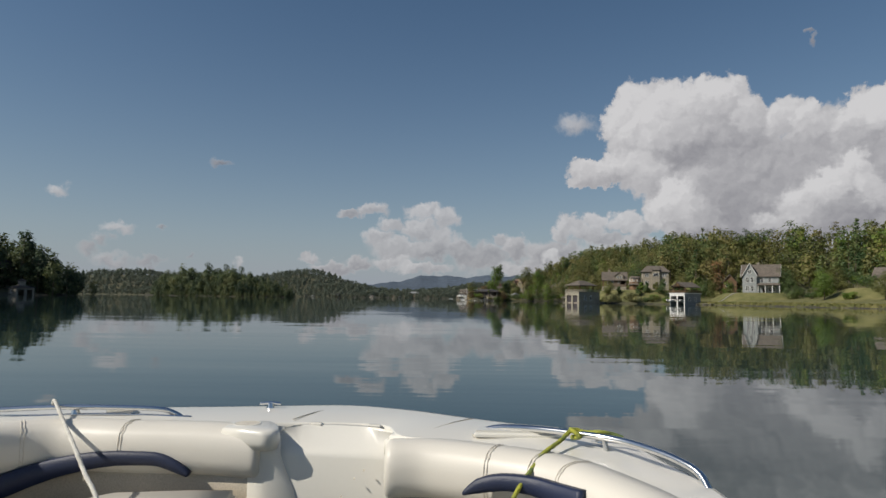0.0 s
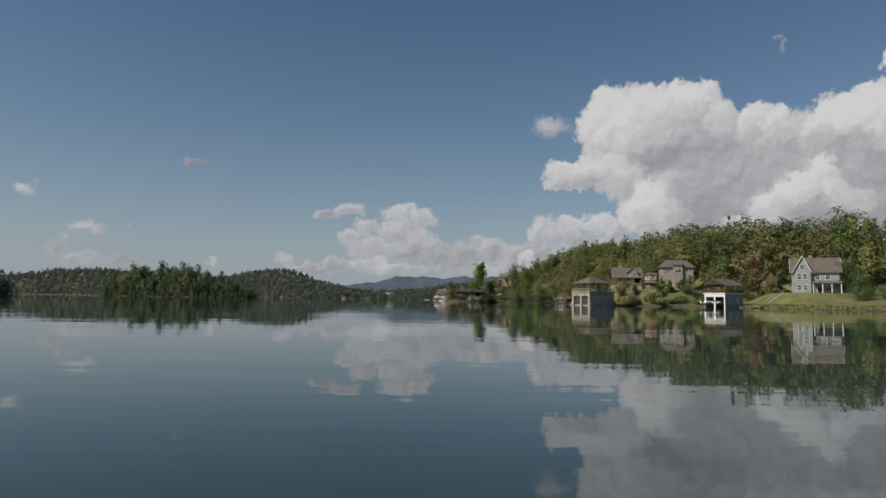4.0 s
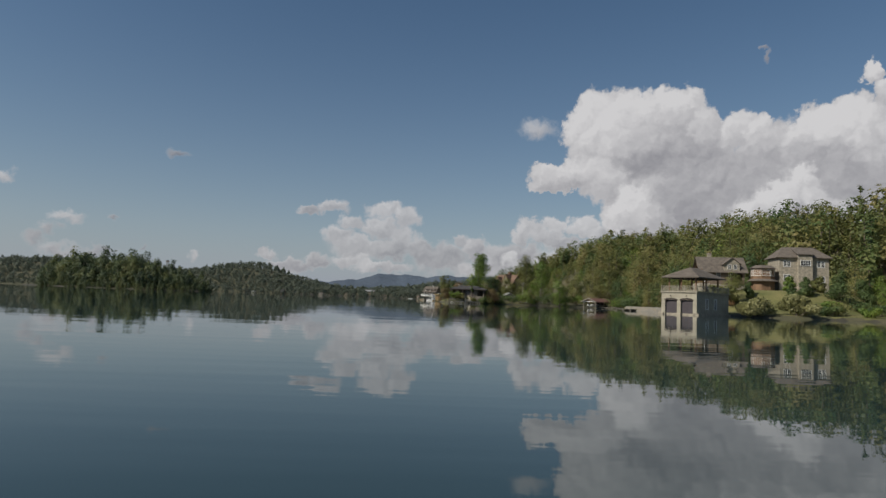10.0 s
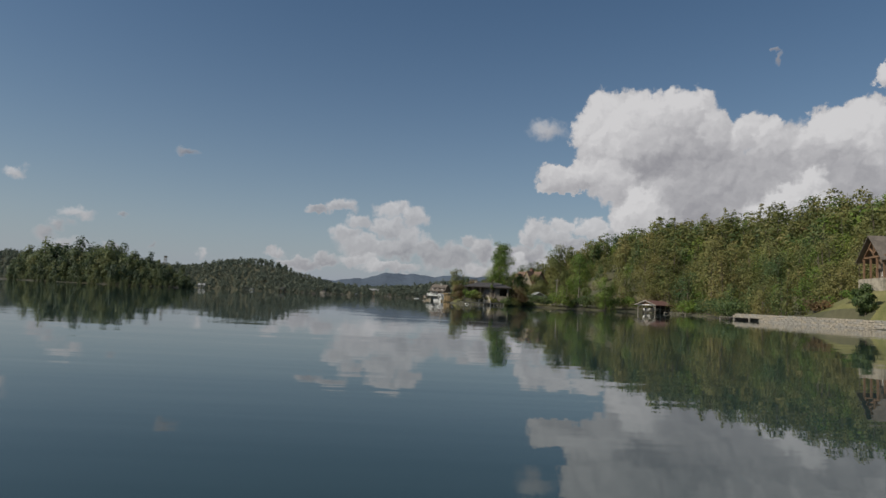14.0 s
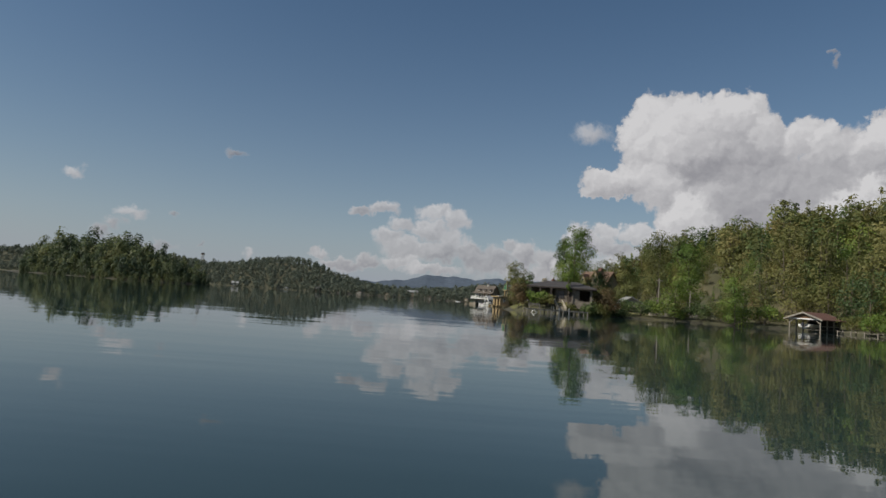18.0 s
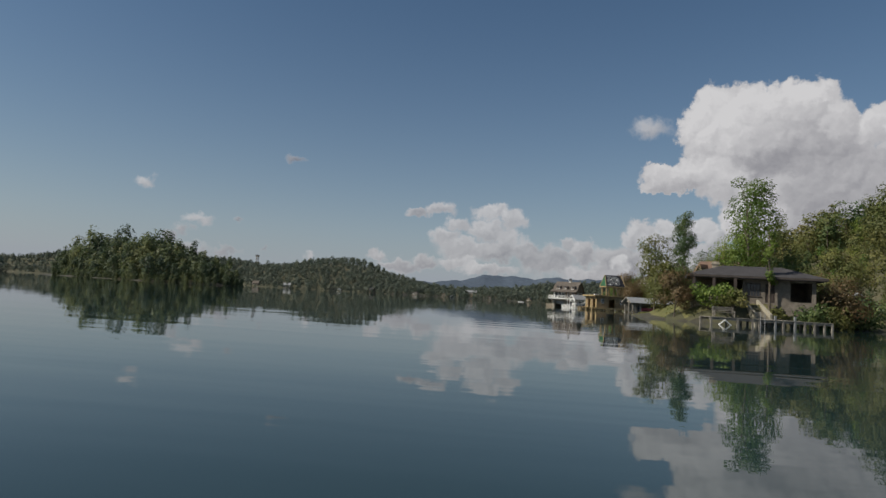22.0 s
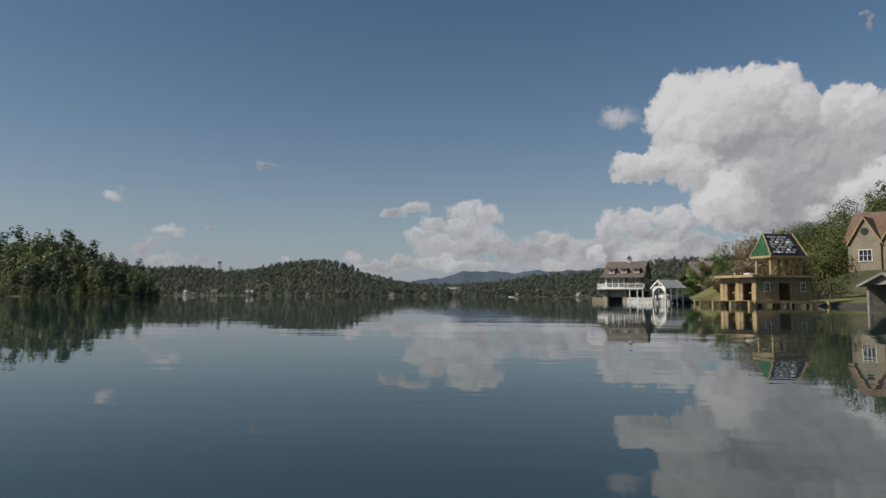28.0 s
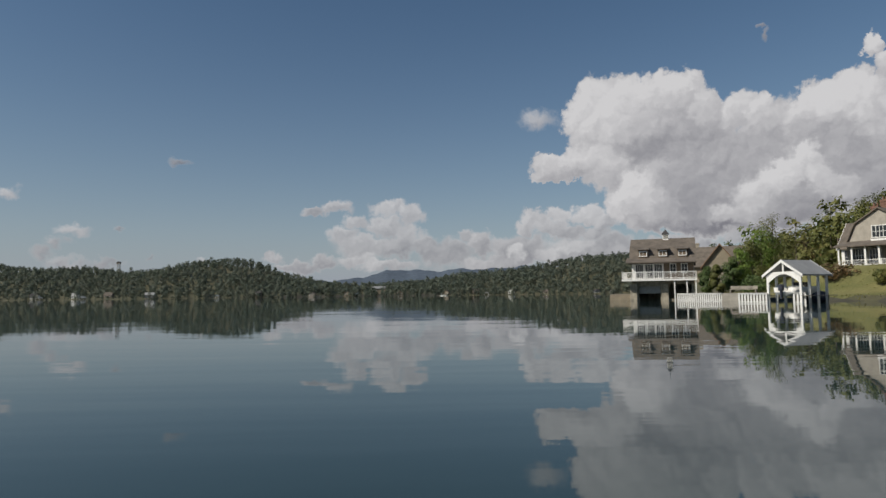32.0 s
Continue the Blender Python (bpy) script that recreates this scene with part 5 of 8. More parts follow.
def grey_boathouse():
    t = thing("boathouse", frame_at(29.1, 448.7, 0, 8), "open-sided boathouse with pale metal roof", "boathouse")
    w, d = 8.8, 5.6
    posts(t, [(-w / 2 + 0.2, y) for y in (0.2, 2.8, 5.4)] + [(w / 2 - 0.2, 0.2), (w / 2 - 0.2, 5.4), (-2.5, 0.2)], -1.8, 2.5, 0.24, GREY_WOOD)
    part("upper_boards", boxed(-2.3, w / 2 - 0.1, 0.05, 0.2, 2.05, 2.5), GREY_WOOD, t, "weathered grey board header")
    part("back_wall", boxed(-w / 2 + 0.3, w / 2 - 0.2, 5.3, 5.45, 0.4, 2.5), GREY_WOOD, t)
    part("end_wall", boxed(w / 2 - 0.2, w / 2 - 0.05, 0.2, 5.4, 0.3, 2.5), GREY_WOOD, t)
    for y in (0.2, 2.8):
        part("partition", boxed(-w / 2 + 0.1, -w / 2 + 0.9, y, y + 0.12, 0.3, 2.5), GREY_WOOD, t)
    gable_roof(t, -w / 2, w / 2, 0, d, 2.5, 3.55, "x", GREY_ROOF, over=0.5, wall=GREY_WOOD, trim=GREY_WOOD, thick=0.1)
    planked(t, -w / 2, w / 2, -0.5, 0.1, 0.5, GREY_WOOD, name="catwalk")
    planked(t, w / 2, w / 2 + 1.6, -0.5, 5.5, 0.45, GREY_WOOD, "y", name="landing")
    small_boat(29.6, 451.0, 0.35, -80, "red-hulled runabout kept under the metal roof", PINK)
    d2 = thing("dock", frame_at(35.5, 437.0, 0, 20), "low wooden dock at the grassy cove", "dock")
    planked(d2, -6, 2, 0, 2.0, 0.55, GREY_WOOD)
    posts(d2, [(x, y) for x in (-5.8, -2, 1.8) for y in (0.1, 1.9)], -1.4, 0.5, 0.15, GREY_WOOD, "leg")


grey_boathouse()


def unfinished_boathouse():
    m = frame_at(19.6, 468.5, 0, 18)
    t = thing("boathouse", m @ pose(4.3, 0, 0), "unfinished boathouse of new lumber with half-shingled roof", "boathouse")
    w, d = 7.9, 6.0
    storeys(t, w, d, 0.75, 3.75, CEDAR, {"front": [("win", 1.2, 1.8, 2.0, 3.0), ("open", 3.2, 4.9, 0.8, 3.0), ("win", 6.4, 7.0, 2.0, 3.0)],
            "left": [("open", 0.8, 2.6, 0.75, 3.1), ("open", 3.6, 5.4, 0.75, 3.1)]}, thick=0.2, siding=0.28)
    for y in (0.3, 3.2, 6.1):
        part("corner_post", boxed(-w / 2 - 0.12, -w / 2 - 0.01, y - 0.3, y + 0.3, -1.4, 3.75), NEW_WOOD, t, "pale new timber post")
    for y in (1.2, 4.2):
        part("stud", boxed(-w / 2 + 0.4, -w / 2 + 0.5, y, y + 0.12, 0.7, 2.6), NEW_WOOD, t)
        part("crosspiece", boxed(-w / 2 + 0.35, -w / 2 + 0.4, y - 0.1, y + 0.5, 1.7, 1.82), NEW_WOOD, t)
    part("sill_beam", boxed(-w / 2 - 1.0, w / 2 + 1.2, -0.9, -0.7, 0.42, 0.7), NEW_WOOD, t)
    planked(t, -w / 2 - 1.0, w / 2 + 1.2, -0.9, d + 0.6, 0.75, NEW_WOOD, "y", name="deck")
    posts(t, [(x, y) for x in (-5.6, -3.6, -1.2, 1.2, 3.6, 5.8) for y in (-0.75, 2.5, 5.8)], -2.0, 0.7, 0.26, NEW_WOOD, "pile")
    for x in (-3.6, -1.2, 1.2, 3.6):
        part("knee_brace", cyl(bmesh.new(), (x + 0.1, -0.75, -0.1), (x + 0.6, -0.75, 0.45), 0.06, seg=6), NEW_WOOD, t)
    part("roof_deck", boxed(-w / 2 - 0.9, w / 2 + 0.4, -0.5, d + 0.5, 3.75, 4.0), GREY_WOOD, t)
    part("roof_edge", boxed(-w / 2 - 0.95, w / 2 + 0.45, -0.55, -0.5, 3.72, 4.05), NEW_WOOD, t)
    part("roof_edge", boxed(-w / 2 - 0.95, -w / 2 - 0.9, -0.5, d + 0.5, 3.72, 4.05), NEW_WOOD, t)
    # roof on posts
    x0, x1, y0, y1 = -1.2, 3.6, 0.6, 3.6
    posts(t, [(x, y) for x in (-1.0, 0.9, 2.3, 3.4) for y in (0.9, 3.3)], 4.0, 6.35, 0.26, NEW_WOOD, "roof_post")
    for a, b in (((-1.2, 4.1), (0.6, 6.2)), ((3.3, 4.1), (1.3, 6.2))):
        part("diagonal_brace", cyl(bmesh.new(), (a[0], 0.8, a[1]), (b[0], 0.8, b[1]), 0.06, seg=6), NEW_WOOD, t)
    part("ring_beam", boxed(x0 - 0.3, x1 + 0.3, y0 - 0.3, y1 + 0.3, 6.3, 6.6), NEW_WOOD, t)
    e0, e1, zr = -1.0, 3.4, 9.6
    bm = bmesh.new()
    c = (y0 + y1) / 2
    low = [bm.verts.new(p) for p in ((x0 - 0.3, y0 - 0.3, 6.6), (x1 + 0.3, y0 - 0.3, 6.6), (x1 + 0.3, y1 + 0.3, 6.6), (x0 - 0.3, y1 + 0.3, 6.6))]
    top = [bm.verts.new(p) for p in ((e0, c, zr), (e1, c, zr))]
    bm.faces.new((low[0], low[1], top[1], top[0]))
    bm.faces.new((low[2], low[3], top[0], top[1]))
    bm.faces.new(low[::-1])
    part("roof", bm, FELT, t, "black roofing felt")
    for name, ids, tip in (("hip_sheathing", (3, 0), 0), ("hip_sheathing", (1, 2), 1)):
        bm = bmesh.new()
        pts = [Vector((x0 - 0.3, y1 + 0.3, 6.6)), Vector((x0 - 0.3, y0 - 0.3, 6.6))] if tip == 0 else [Vector((x1 + 0.3, y0 - 0.3, 6.6)), Vector((x1 + 0.3, y1 + 0.3, 6.6))]
        pk = Vector((e0 if tip == 0 else e1, c, zr))
        vs = [bm.verts.new(p) for p in (*pts, pk)]
        bm.faces.new(vs)
        bmesh.ops.solidify(bm, geom=list(bm.faces), thickness=0.04)
        part(name, bm, GREEN_WRAP, t, "green roof sheathing panel")
    for (p, q) in (((x0 - 0.3, y0 - 0.32), (e0, c)), ((x1 + 0.3, y0 - 0.32), (e1, c)), ((x0 - 0.3, y1 + 0.3), (e0, c)), ((x1 + 0.3, y1 + 0.3), (e1, c))):
        part("hip_rafter", cyl(bmesh.new(), (p[0], p[1], 6.62), (q[0], q[1], zr + 0.05), 0.08, seg=6), NEW_WOOD, t)
    # shingle bundles laid in rows up the front slope
    rng = random.Random(4)
    for r in range(7):
        s = 0.12 + r * 0.115
        y, z = y0 - 0.3 + (c - y0 + 0.3) * s, 6.6 + (zr - 6.6) * s
        wdt = 3.6 - 0.6 * s
        k = 8
        for i in range(k):
            if (i + r) % 2 == 0 or rng.random() < 0.35:
                x = 0.5 + (i - k / 2) * wdt / k + rng.uniform(-0.05, 0.05)
                b = boxed(-0.21, 0.21, -0.14, 0.14, -0.03, 0.07)
                moved(b, pose(x + 0.6, y - 0.06, z + 0.06, math.degrees(math.atan2(zr - 6.6, c - y0 + 0.3)), 0, rng.uniform(-4, 4)))
                part("shingle_bundle", b, SLATE if rng.random() < 0.85 else WHITE, t)
    for x in (-4.6, -3.9):
        p = thing("lumber_stack", m @ pose(4.3 + x * 0.8, 1.6, 4.0), "short stack of pale lumber on the roof deck", "lumber", "stacked building material")
        for k in range(3):
            part("board", boxed(-0.3, 0.3, -0.5, 0.5, 0.11 * k, 0.11 * k + 0.09), WHITE if k else NEW_WOOD, p)
    l = thing("ladder", m @ pose(9.0, -0.2, 0.75, -14, 0, 0), "wooden ladder leaning on the unfinished boathouse", "ladder")
    for x in (-0.2, 0.2):
        part("rail", boxed(x - 0.03, x + 0.03, -0.04, 0.04, 0, 3.4), GREY_WOOD, l)
    for k in range(9):
        part("rung", boxed(-0.2, 0.2, -0.02, 0.02, 0.3 + 0.34 * k, 0.34 + 0.34 * k), GREY_WOOD, l)
    d2 = thing("dock", frame_at(19.5, 481, 0, 14), "unfinished timber walkway of pale new lumber", "dock")
    planked(d2, -2.5, 7, 0, 1.6, 0.7, NEW_WOOD, "y")
    for k in range(2):
        part("skirt_board", boxed(-2.5, 7, -0.07, -0.02, 0.16 + 0.26 * k, 0.38 + 0.26 * k), NEW_WOOD, d2)
    posts(d2, [(x, y) for x in (-2.3, 0, 2.3, 4.6, 6.8) for y in (0.1, 1.5)], -1.8, 0.65, 0.22, NEW_WOOD, "pile")


unfinished_boathouse()


def boat_shelter():
    m, m2 = frame_at(17.0, 501.1, 0, -70) @ Matrix.Diagonal((0.77, 0.5, 1, 1)), frame_at(17.9, 501.6, 0, -38)
    t = thing("boat_shelter", m, "white open-fronted boat shelter with arched gable", "boat shelter")
    posts(t, [(x, y) for x in (-2.25, 2.25) for y in (0.15, 2.4, 4.7, 7.0)], -1.6, 2.75, 0.28, WHITE)
    gable_roof(t, -2.4, 2.4, 0, 7.2, 2.85, 4.1, "y", GREY_ROOF, over=0.4, trim=WHITE, thick=0.14)
    arch = [(-2.1, 1.4)] + [(-2.1 + 4.2 * k / 12, 2.0 + 0.85 * math.sin(math.pi * k / 12)) for k in range(13)] + [(2.1, 1.4)]
    bm = bmesh.new()
    for k in range(12):
        a, b = arch[1 + k], arch[2 + k]
        top = lambda u: 3.1 - abs(u) * 0.02
        vs = [(a[0], a[1]), (b[0], b[1]), (b[0], top(b[0])), (a[0], top(a[0]))]
        prism(bm, vs, 0.0, 0.16, "y")
    part("arch", bm, WHITE, t, "white arched front board")
    part("king_post", boxed(-0.1, 0.1, 0.02, 0.14, 3.1, 4.0), WHITE, t)
    for sx in (-1, 1):
        part("beam", boxed(sx * 2.25 - 0.1, sx * 2.25 + 0.1, 0.2, 7.0, 2.65, 2.85), WHITE, t)
    planked(t, -3.6, -2.4, -0.2, 7.4, 0.75, GREY_WOOD, "y", name="catwalk")
    planked(t, 2.4, 3.4, -0.2, 7.4, 0.75, GREY_WOOD, "y", name="catwalk")
    picket(m2 @ pose(-4.4, -0.3, 0), 2.4, 0.95, "white picket skirting along the shelter dock")
    picket(m2 @ pose(0.5, -1.75, 0), 0.9, 0.95, "white picket skirting along the shelter dock")
    small_boat(19.0, 501.8, 0.6, -70, "white motorboat raised on the lift under the shelter", WHITE, 4.4)
    small_boat(22.0, 504.2, -0.25, -64, "dark covered boat moored beside the shelter", NAVY_COVER, 3.2, True)


def garden_house():
    """Small grey house with a timber deck on the slope above the cove."""
    z = float(height(46.5, 449))
    t = thing("garden_house", frame_at(46.5, 449, z + 2.2, -28), "small grey garden house with white door on a timber deck", "garden house")
    storeys(t, 5.0, 4.2, -1.2, 2.3, SLATE, {"front": [("win", 0.6, 1.6, 0.7, 1.9), ("open", 3.2, 4.2, 0.0, 2.1)]}, siding=0.3)
    door(t, SIDES["front"](5.0, 4.2), 3.2, 4.2, 0.0, 2.1, WHITE)
    hip_roof(t, -2.5, 2.5, 0, 4.2, 2.4, 3.9, 1.2, "x", DARK_ROOF, over=0.5)
    planked(t, -3.6, 3.4, -2.6, -0.01, -0.05, GREY_WOOD, "y", name="deck")
    posts(t, [(x, -2.45) for x in (-3.4, -1.1, 1.1, 3.2)], -4.2, -0.1, 0.18, GREY_WOOD, "deck_post")
    railing(t, [((-3.5, -2.5), (3.3, -2.5)), ((-3.5, -2.5), (-3.5, -0.1))], -0.05, GREY_WOOD, 0.9, 0.22, "weathered deck railing")


garden_house()


def picket(m, length, h, label):
    t = thing("picket_skirt", m, label, "fence", "white picket skirts")
    part("rail", boxed(0, length, 0.06, 0.14, h - 0.12, h), WHITE, t)
    part("rail", boxed(0, length, 0.06, 0.14, 0.05, 0.15), WHITE, t)
    n = int(length / 0.26)
    for i in range(n + 1):
        x = i * length / n
        part("picket", boxed(x - 0.07, x + 0.07, 0, 0.06, -0.25, h - 0.03), WHITE, t)
    part("backing", boxed(0, length, 0.15, 0.2, -0.4, h - 0.05), GREY_WOOD, t)
    part("cap", boxed(-0.1, length + 0.1, -0.06, 0.3, h, h + 0.06), WHITE, t)
    return t


boat_shelter()


def shingled_boathouse():
    m, m2 = frame_at(17.3, 530.3, 0, -24) @ Matrix.Diagonal((0.87, 1, 1.04, 1)), frame_at(18.6, 528.6, 0, -48)
    t = thing("boathouse", m, "brown shingled boathouse with gambrel roof and white balcony", "boathouse")
    w, d = 9.4, 8.2
    # lower storey: stone piers and one bay
    storeys(t, w, d, -0.8, 2.75, STONE, {"front": [("open", 1.0, 4.3, -0.8, 2.0), ("open", 5.6, 9.0, 0.2, 2.3)], "right": [("open", 1.0, 7, 0.2, 2.3)]}, thick=0.4)
    part("bay_door", boxed(-3.7, -0.4, 0.5, 0.6, 1.0, 2.0), GREY_ROOF, t, "pale roll door half raised")
    part("wreath", ring_mesh(0.42, 0.09, (0.35, -0.12, 1.6)), LEAF_DARK, t, "round green wreath on the pier")
    for x in (-4.5, 0.3):
        part("pier", boxed(x - 0.55, x + 0.55, -0.45, 0.3, -1.3, 2.4, bevel=0.06), STONE, t, "rough stone pier")
    # balcony
    part("balcony_floor", boxed(-6.2, w / 2 + 0.4, -1.9, 0.0, 2.75, 3.0), WHITE, t)
    part("balcony_floor", boxed(-6.2, -w / 2 - 0.001, 0.0, 5.5, 2.75, 3.0), WHITE, t)
    railing(t, [((-6.1, -1.8), (w / 2 + 0.3, -1.8)), ((-6.1, -1.8), (-6.1, 5.4)), ((w / 2 + 0.3, -1.8), (w / 2 + 0.3, 0))], 3.0, WHITE, 0.95, 0.2, "white balcony railing")
    posts(t, [(1.8, -1.6), (3.6, -1.6), (4.9, -1.6)], -0.6, 2.75, 0.16, WHITE, "balcony_post")
    # upper storey
    storeys(t, w, d, 3.0, 5.4, SHAKE_WALL, {"front": [("wide", 0.6, 1.7, 3.1, 5.1), ("wide", 2.1, 3.2, 3.1, 5.1), ("wide", 3.5, 4.6, 3.1, 5.1), ("win", 5.9, 6.7, 3.9, 5.1), ("win", 7.6, 8.4, 3.9, 5.1)],
            "right": [("win", 2, 3, 3.9, 5.1), ("win", 5, 6, 3.9, 5.1)], "left": [("wide", 2, 4, 3.1, 5.1)]}, thick=0.2)
    part("white_panel", moved(pierced(4.9, 3.02, 5.3, 0.05, [(0.5, 1.8, 3.05, 5.15), (2.0, 3.3, 3.05, 5.15), (3.4, 4.7, 3.05, 5.15)]), pose(-w / 2 + 0.0, -0.06, 0)), WHITE, t, "white boarding round the balcony doors")
    gambrel_roof(t, -w / 2, w / 2, 0, d, 5.4, 7.4, 8.9, "x", SHINGLE, SHAKE_WALL, inset=0.34)
    part("skirt_roof", prism(bmesh.new(), [(-1.9, 5.25), (-1.9, 5.38), (0.45, 6.1), (0.45, 5.9)], -w / 2 - 0.8, w / 2 + 0.4, "x"), SHINGLE, t, "low shingled eave over the balcony")
    for x in (-2.9, 0.1, 3.1):
        e = part("dormer", boxed(x - 0.75, x + 0.75, 0.15, 2.6, 6.0, 7.25), SHAKE_WALL, t)
        window(t, pose(0, 0.12, 0), x - 0.5, x + 0.5, 6.35, 6.95, 1, 0)
        part("dormer_roof", prism(bmesh.new(), [(-0.25, 7.2), (-0.25, 7.3), (2.9, 7.75), (2.9, 7.6)], x - 0.95, x + 0.95, "x"), SHINGLE, t)
    c = part("cupola", boxed(0.05, 0.95, d / 2 - 0.45, d / 2 + 0.45, 8.7, 9.7), WHITE, t, "small white cupola with louvres")
    for k in range(5):
        part("louvre", boxed(0.14, 0.86, d / 2 - 0.48, d / 2 - 0.45, 9.0 + 0.12 * k, 9.06 + 0.12 * k), GREY_WOOD, c)
    bm = bmesh.new()
    bmesh.ops.create_cone(bm, cap_ends=True, segments=4, radius1=0.85, radius2=0.03, depth=0.7, matrix=pose(0.5, d / 2, 10.04, 0, 0, 45))
    part("cupola_roof", bm, DARK_ROOF, c)
    part("finial", cyl(bmesh.new(), (0.5, d / 2, 10.3), (0.5, d / 2, 11.0), 0.03, 0.01, 6), DARK_ROOF, c)
    picket(m2 @ pose(2.0, -4.3, 0), 5.6, 0.95, "long white picket skirting below the boathouse dock")
    d2 = thing("dock", m2 @ pose(7.6, -4.3, 0), "pale walled dock between boathouse and shelter", "dock")
    part("side_wall", boxed(0, 5.5, 0, 0.25, -0.6, 0.95), CONCRETE, d2)
    planked(d2, -5.6, 5.5, 0.3, 4.0, 1.0, GREY_WOOD, "y")
    planked(d2, 5.5, 9.5, 0.3, 3.0, 0.98, GREY_WOOD, "y", name="walkway")
    s = thing("bench", m2 @ pose(9.6, -2.6, 1.0), "pale wooden dock bench with plank back", "bench")
    part("seat", boxed(-1.6, 1.6, -0.25, 0.25, 0.4, 0.46), GREY_WOOD, s)
    part("backrest", boxed(-1.6, 1.6, 0.25, 0.3, 0.5, 0.9), GREY_WOOD, s)
    for x in (-1.5, 1.5):
        part("leg", boxed(x - 0.05, x + 0.05, -0.2, 0.3, 0, 0.42), GREY_WOOD, s)
    b = thing("floating_dock", m @ pose(-8.6, 2.0, 0), "low brown swim platform beside the boathouse", "dock")
    planked(b, 0, 3.6, 0, 4.0, 0.95, GREY_WOOD)
    part("float", boxed(0, 3.6, 0, 4.0, -0.4, 0.89), TAUPE, b)


def ring_mesh(r, t, c):
    bm = bmesh.new()
    n, k = 20, 6
    rows = []
    for i in range(n):
        a = 2 * math.pi * i / n
        rows.append([bm.verts.new((c[0] + (r + t * math.cos(2 * math.pi * j / k)) * math.cos(a), c[1] + t * math.sin(2 * math.pi * j / k), c[2] + (r + t * math.cos(2 * math.pi * j / k)) * math.sin(a))) for j in range(k)])
    for i in range(n):
        a, b = rows[i], rows[(i + 1) % n]
        for j in range(k):
            bm.faces.new((a[j], b[j], b[(j + 1) % k], a[(j + 1) % k]))
    return bm


shingled_boathouse()


def mansion():
    t = thing("house", frame_at(42.0, 521.0, 4.2, -62) @ Matrix.Diagonal((0.85, 0.85, 0.9, 1)), "grey shingled mansion with gambrel gable and stone base", "house")
    w, d = 9.5, 14.0
    storeys(t, w, d, -3.0, 0.0, STONE, {"front": [("open", 1.0, 2.6, -2.5, -0.4), ("open", 3.6, 5.2, -2.5, -0.4), ("open", 6.2, 7.8, -2.5, -0.4)]}, thick=0.4, name="stone_base")
    storeys(t, w, d, 0.0, 3.2, LIGHT_SHAKE, {"front": [("wide", 0.8, 2.4, 0.6, 2.6), ("wide", 3.2, 4.8, 0.6, 2.6), ("door", 5.6, 6.6, 0, 2.3), ("win", 7.4, 8.4, 0.8, 2.5)],
            "left": [("wide", 1.5, 3.5, 0.5, 2.7), ("wide", 4.5, 6.5, 0.5, 2.7), ("win", 8.5, 9.5, 0.8, 2.5), ("win", 11, 12, 0.8, 2.5)]})
    gambrel_roof(t, -w / 2, w / 2, 0, d, 3.2, 6.2, 8.2, "y", SHINGLE, LIGHT_SHAKE, inset=0.3)
    window(t, pose(0, -0.06, 0), -1.0, 1.0, 4.1, 5.7, 3, 1)
    part("flower_box", boxed(-1.1, 1.1, -0.45, -0.12, 3.55, 3.85), WHITE, t)
    # porch
    part("porch_floor", boxed(-w / 2 - 0.3, w / 2 + 3, -2.6, -0.001, -3.0, 0.0), STONE, t)
    part("porch_roof", prism(bmesh.new(), [(-3.0, 2.75), (-3.0, 2.92), (0.0, 3.7), (0.0, 3.5)], -w / 2 - 0.6, w / 2 + 3.2, "x"), SHINGLE, t)
    posts(t, [(x, -2.4) for x in (-4.8, -2.9, -1.0, 0.9, 2.8, 4.8, 7.0)], 0.0, 2.8, 0.24, WHITE, "porch_column")
    railing(t, [((-4.8, -2.4), (7.0, -2.4))], 0.0, WHITE, 0.85, 0.2)
    # left cross wing with white bay
    e = new("wing")
    e.parent = t
    e.matrix_basis = pose(-6.2, 4.5, 0)
    storeys(e, 3.4, 6.0, -3.0, 3.4, WHITE, {"front": [("wide", 0.5, 2.9, 0.6, 2.7)], "left": [("wide", 0.8, 2.6, 0.6, 2.7), ("wide", 3.4, 5.2, 0.6, 2.7)]})
    gable_roof(e, -1.7, 4.0, 0, 6.0, 3.4, 6.9, "x", SHINGLE, over=0.5, wall=LIGHT_SHAKE, trim=WHITE)
    for y in (3.5, 9.5):
        part("dormer", boxed(-w / 2 - 0.1, -w / 2 + 2.0, y, y + 1.8, 4.0, 5.6), WHITE, t)
        part("dormer_roof", prism(bmesh.new(), [(-w / 2 - 0.4, 5.5), (-w / 2 - 0.4, 5.65), (-w / 2 + 2.6, 6.5), (-w / 2 + 2.6, 6.3)], y - 0.2, y + 2.0, "y"), SHINGLE, t)
    chimney(t, -2.6, 8.5, 6.5, 10.3, 1.3, BRICK, 3)
    chimney(t, -2.4, 4.6, 6.5, 9.0, 1.0, BRICK, 2)


mansion()


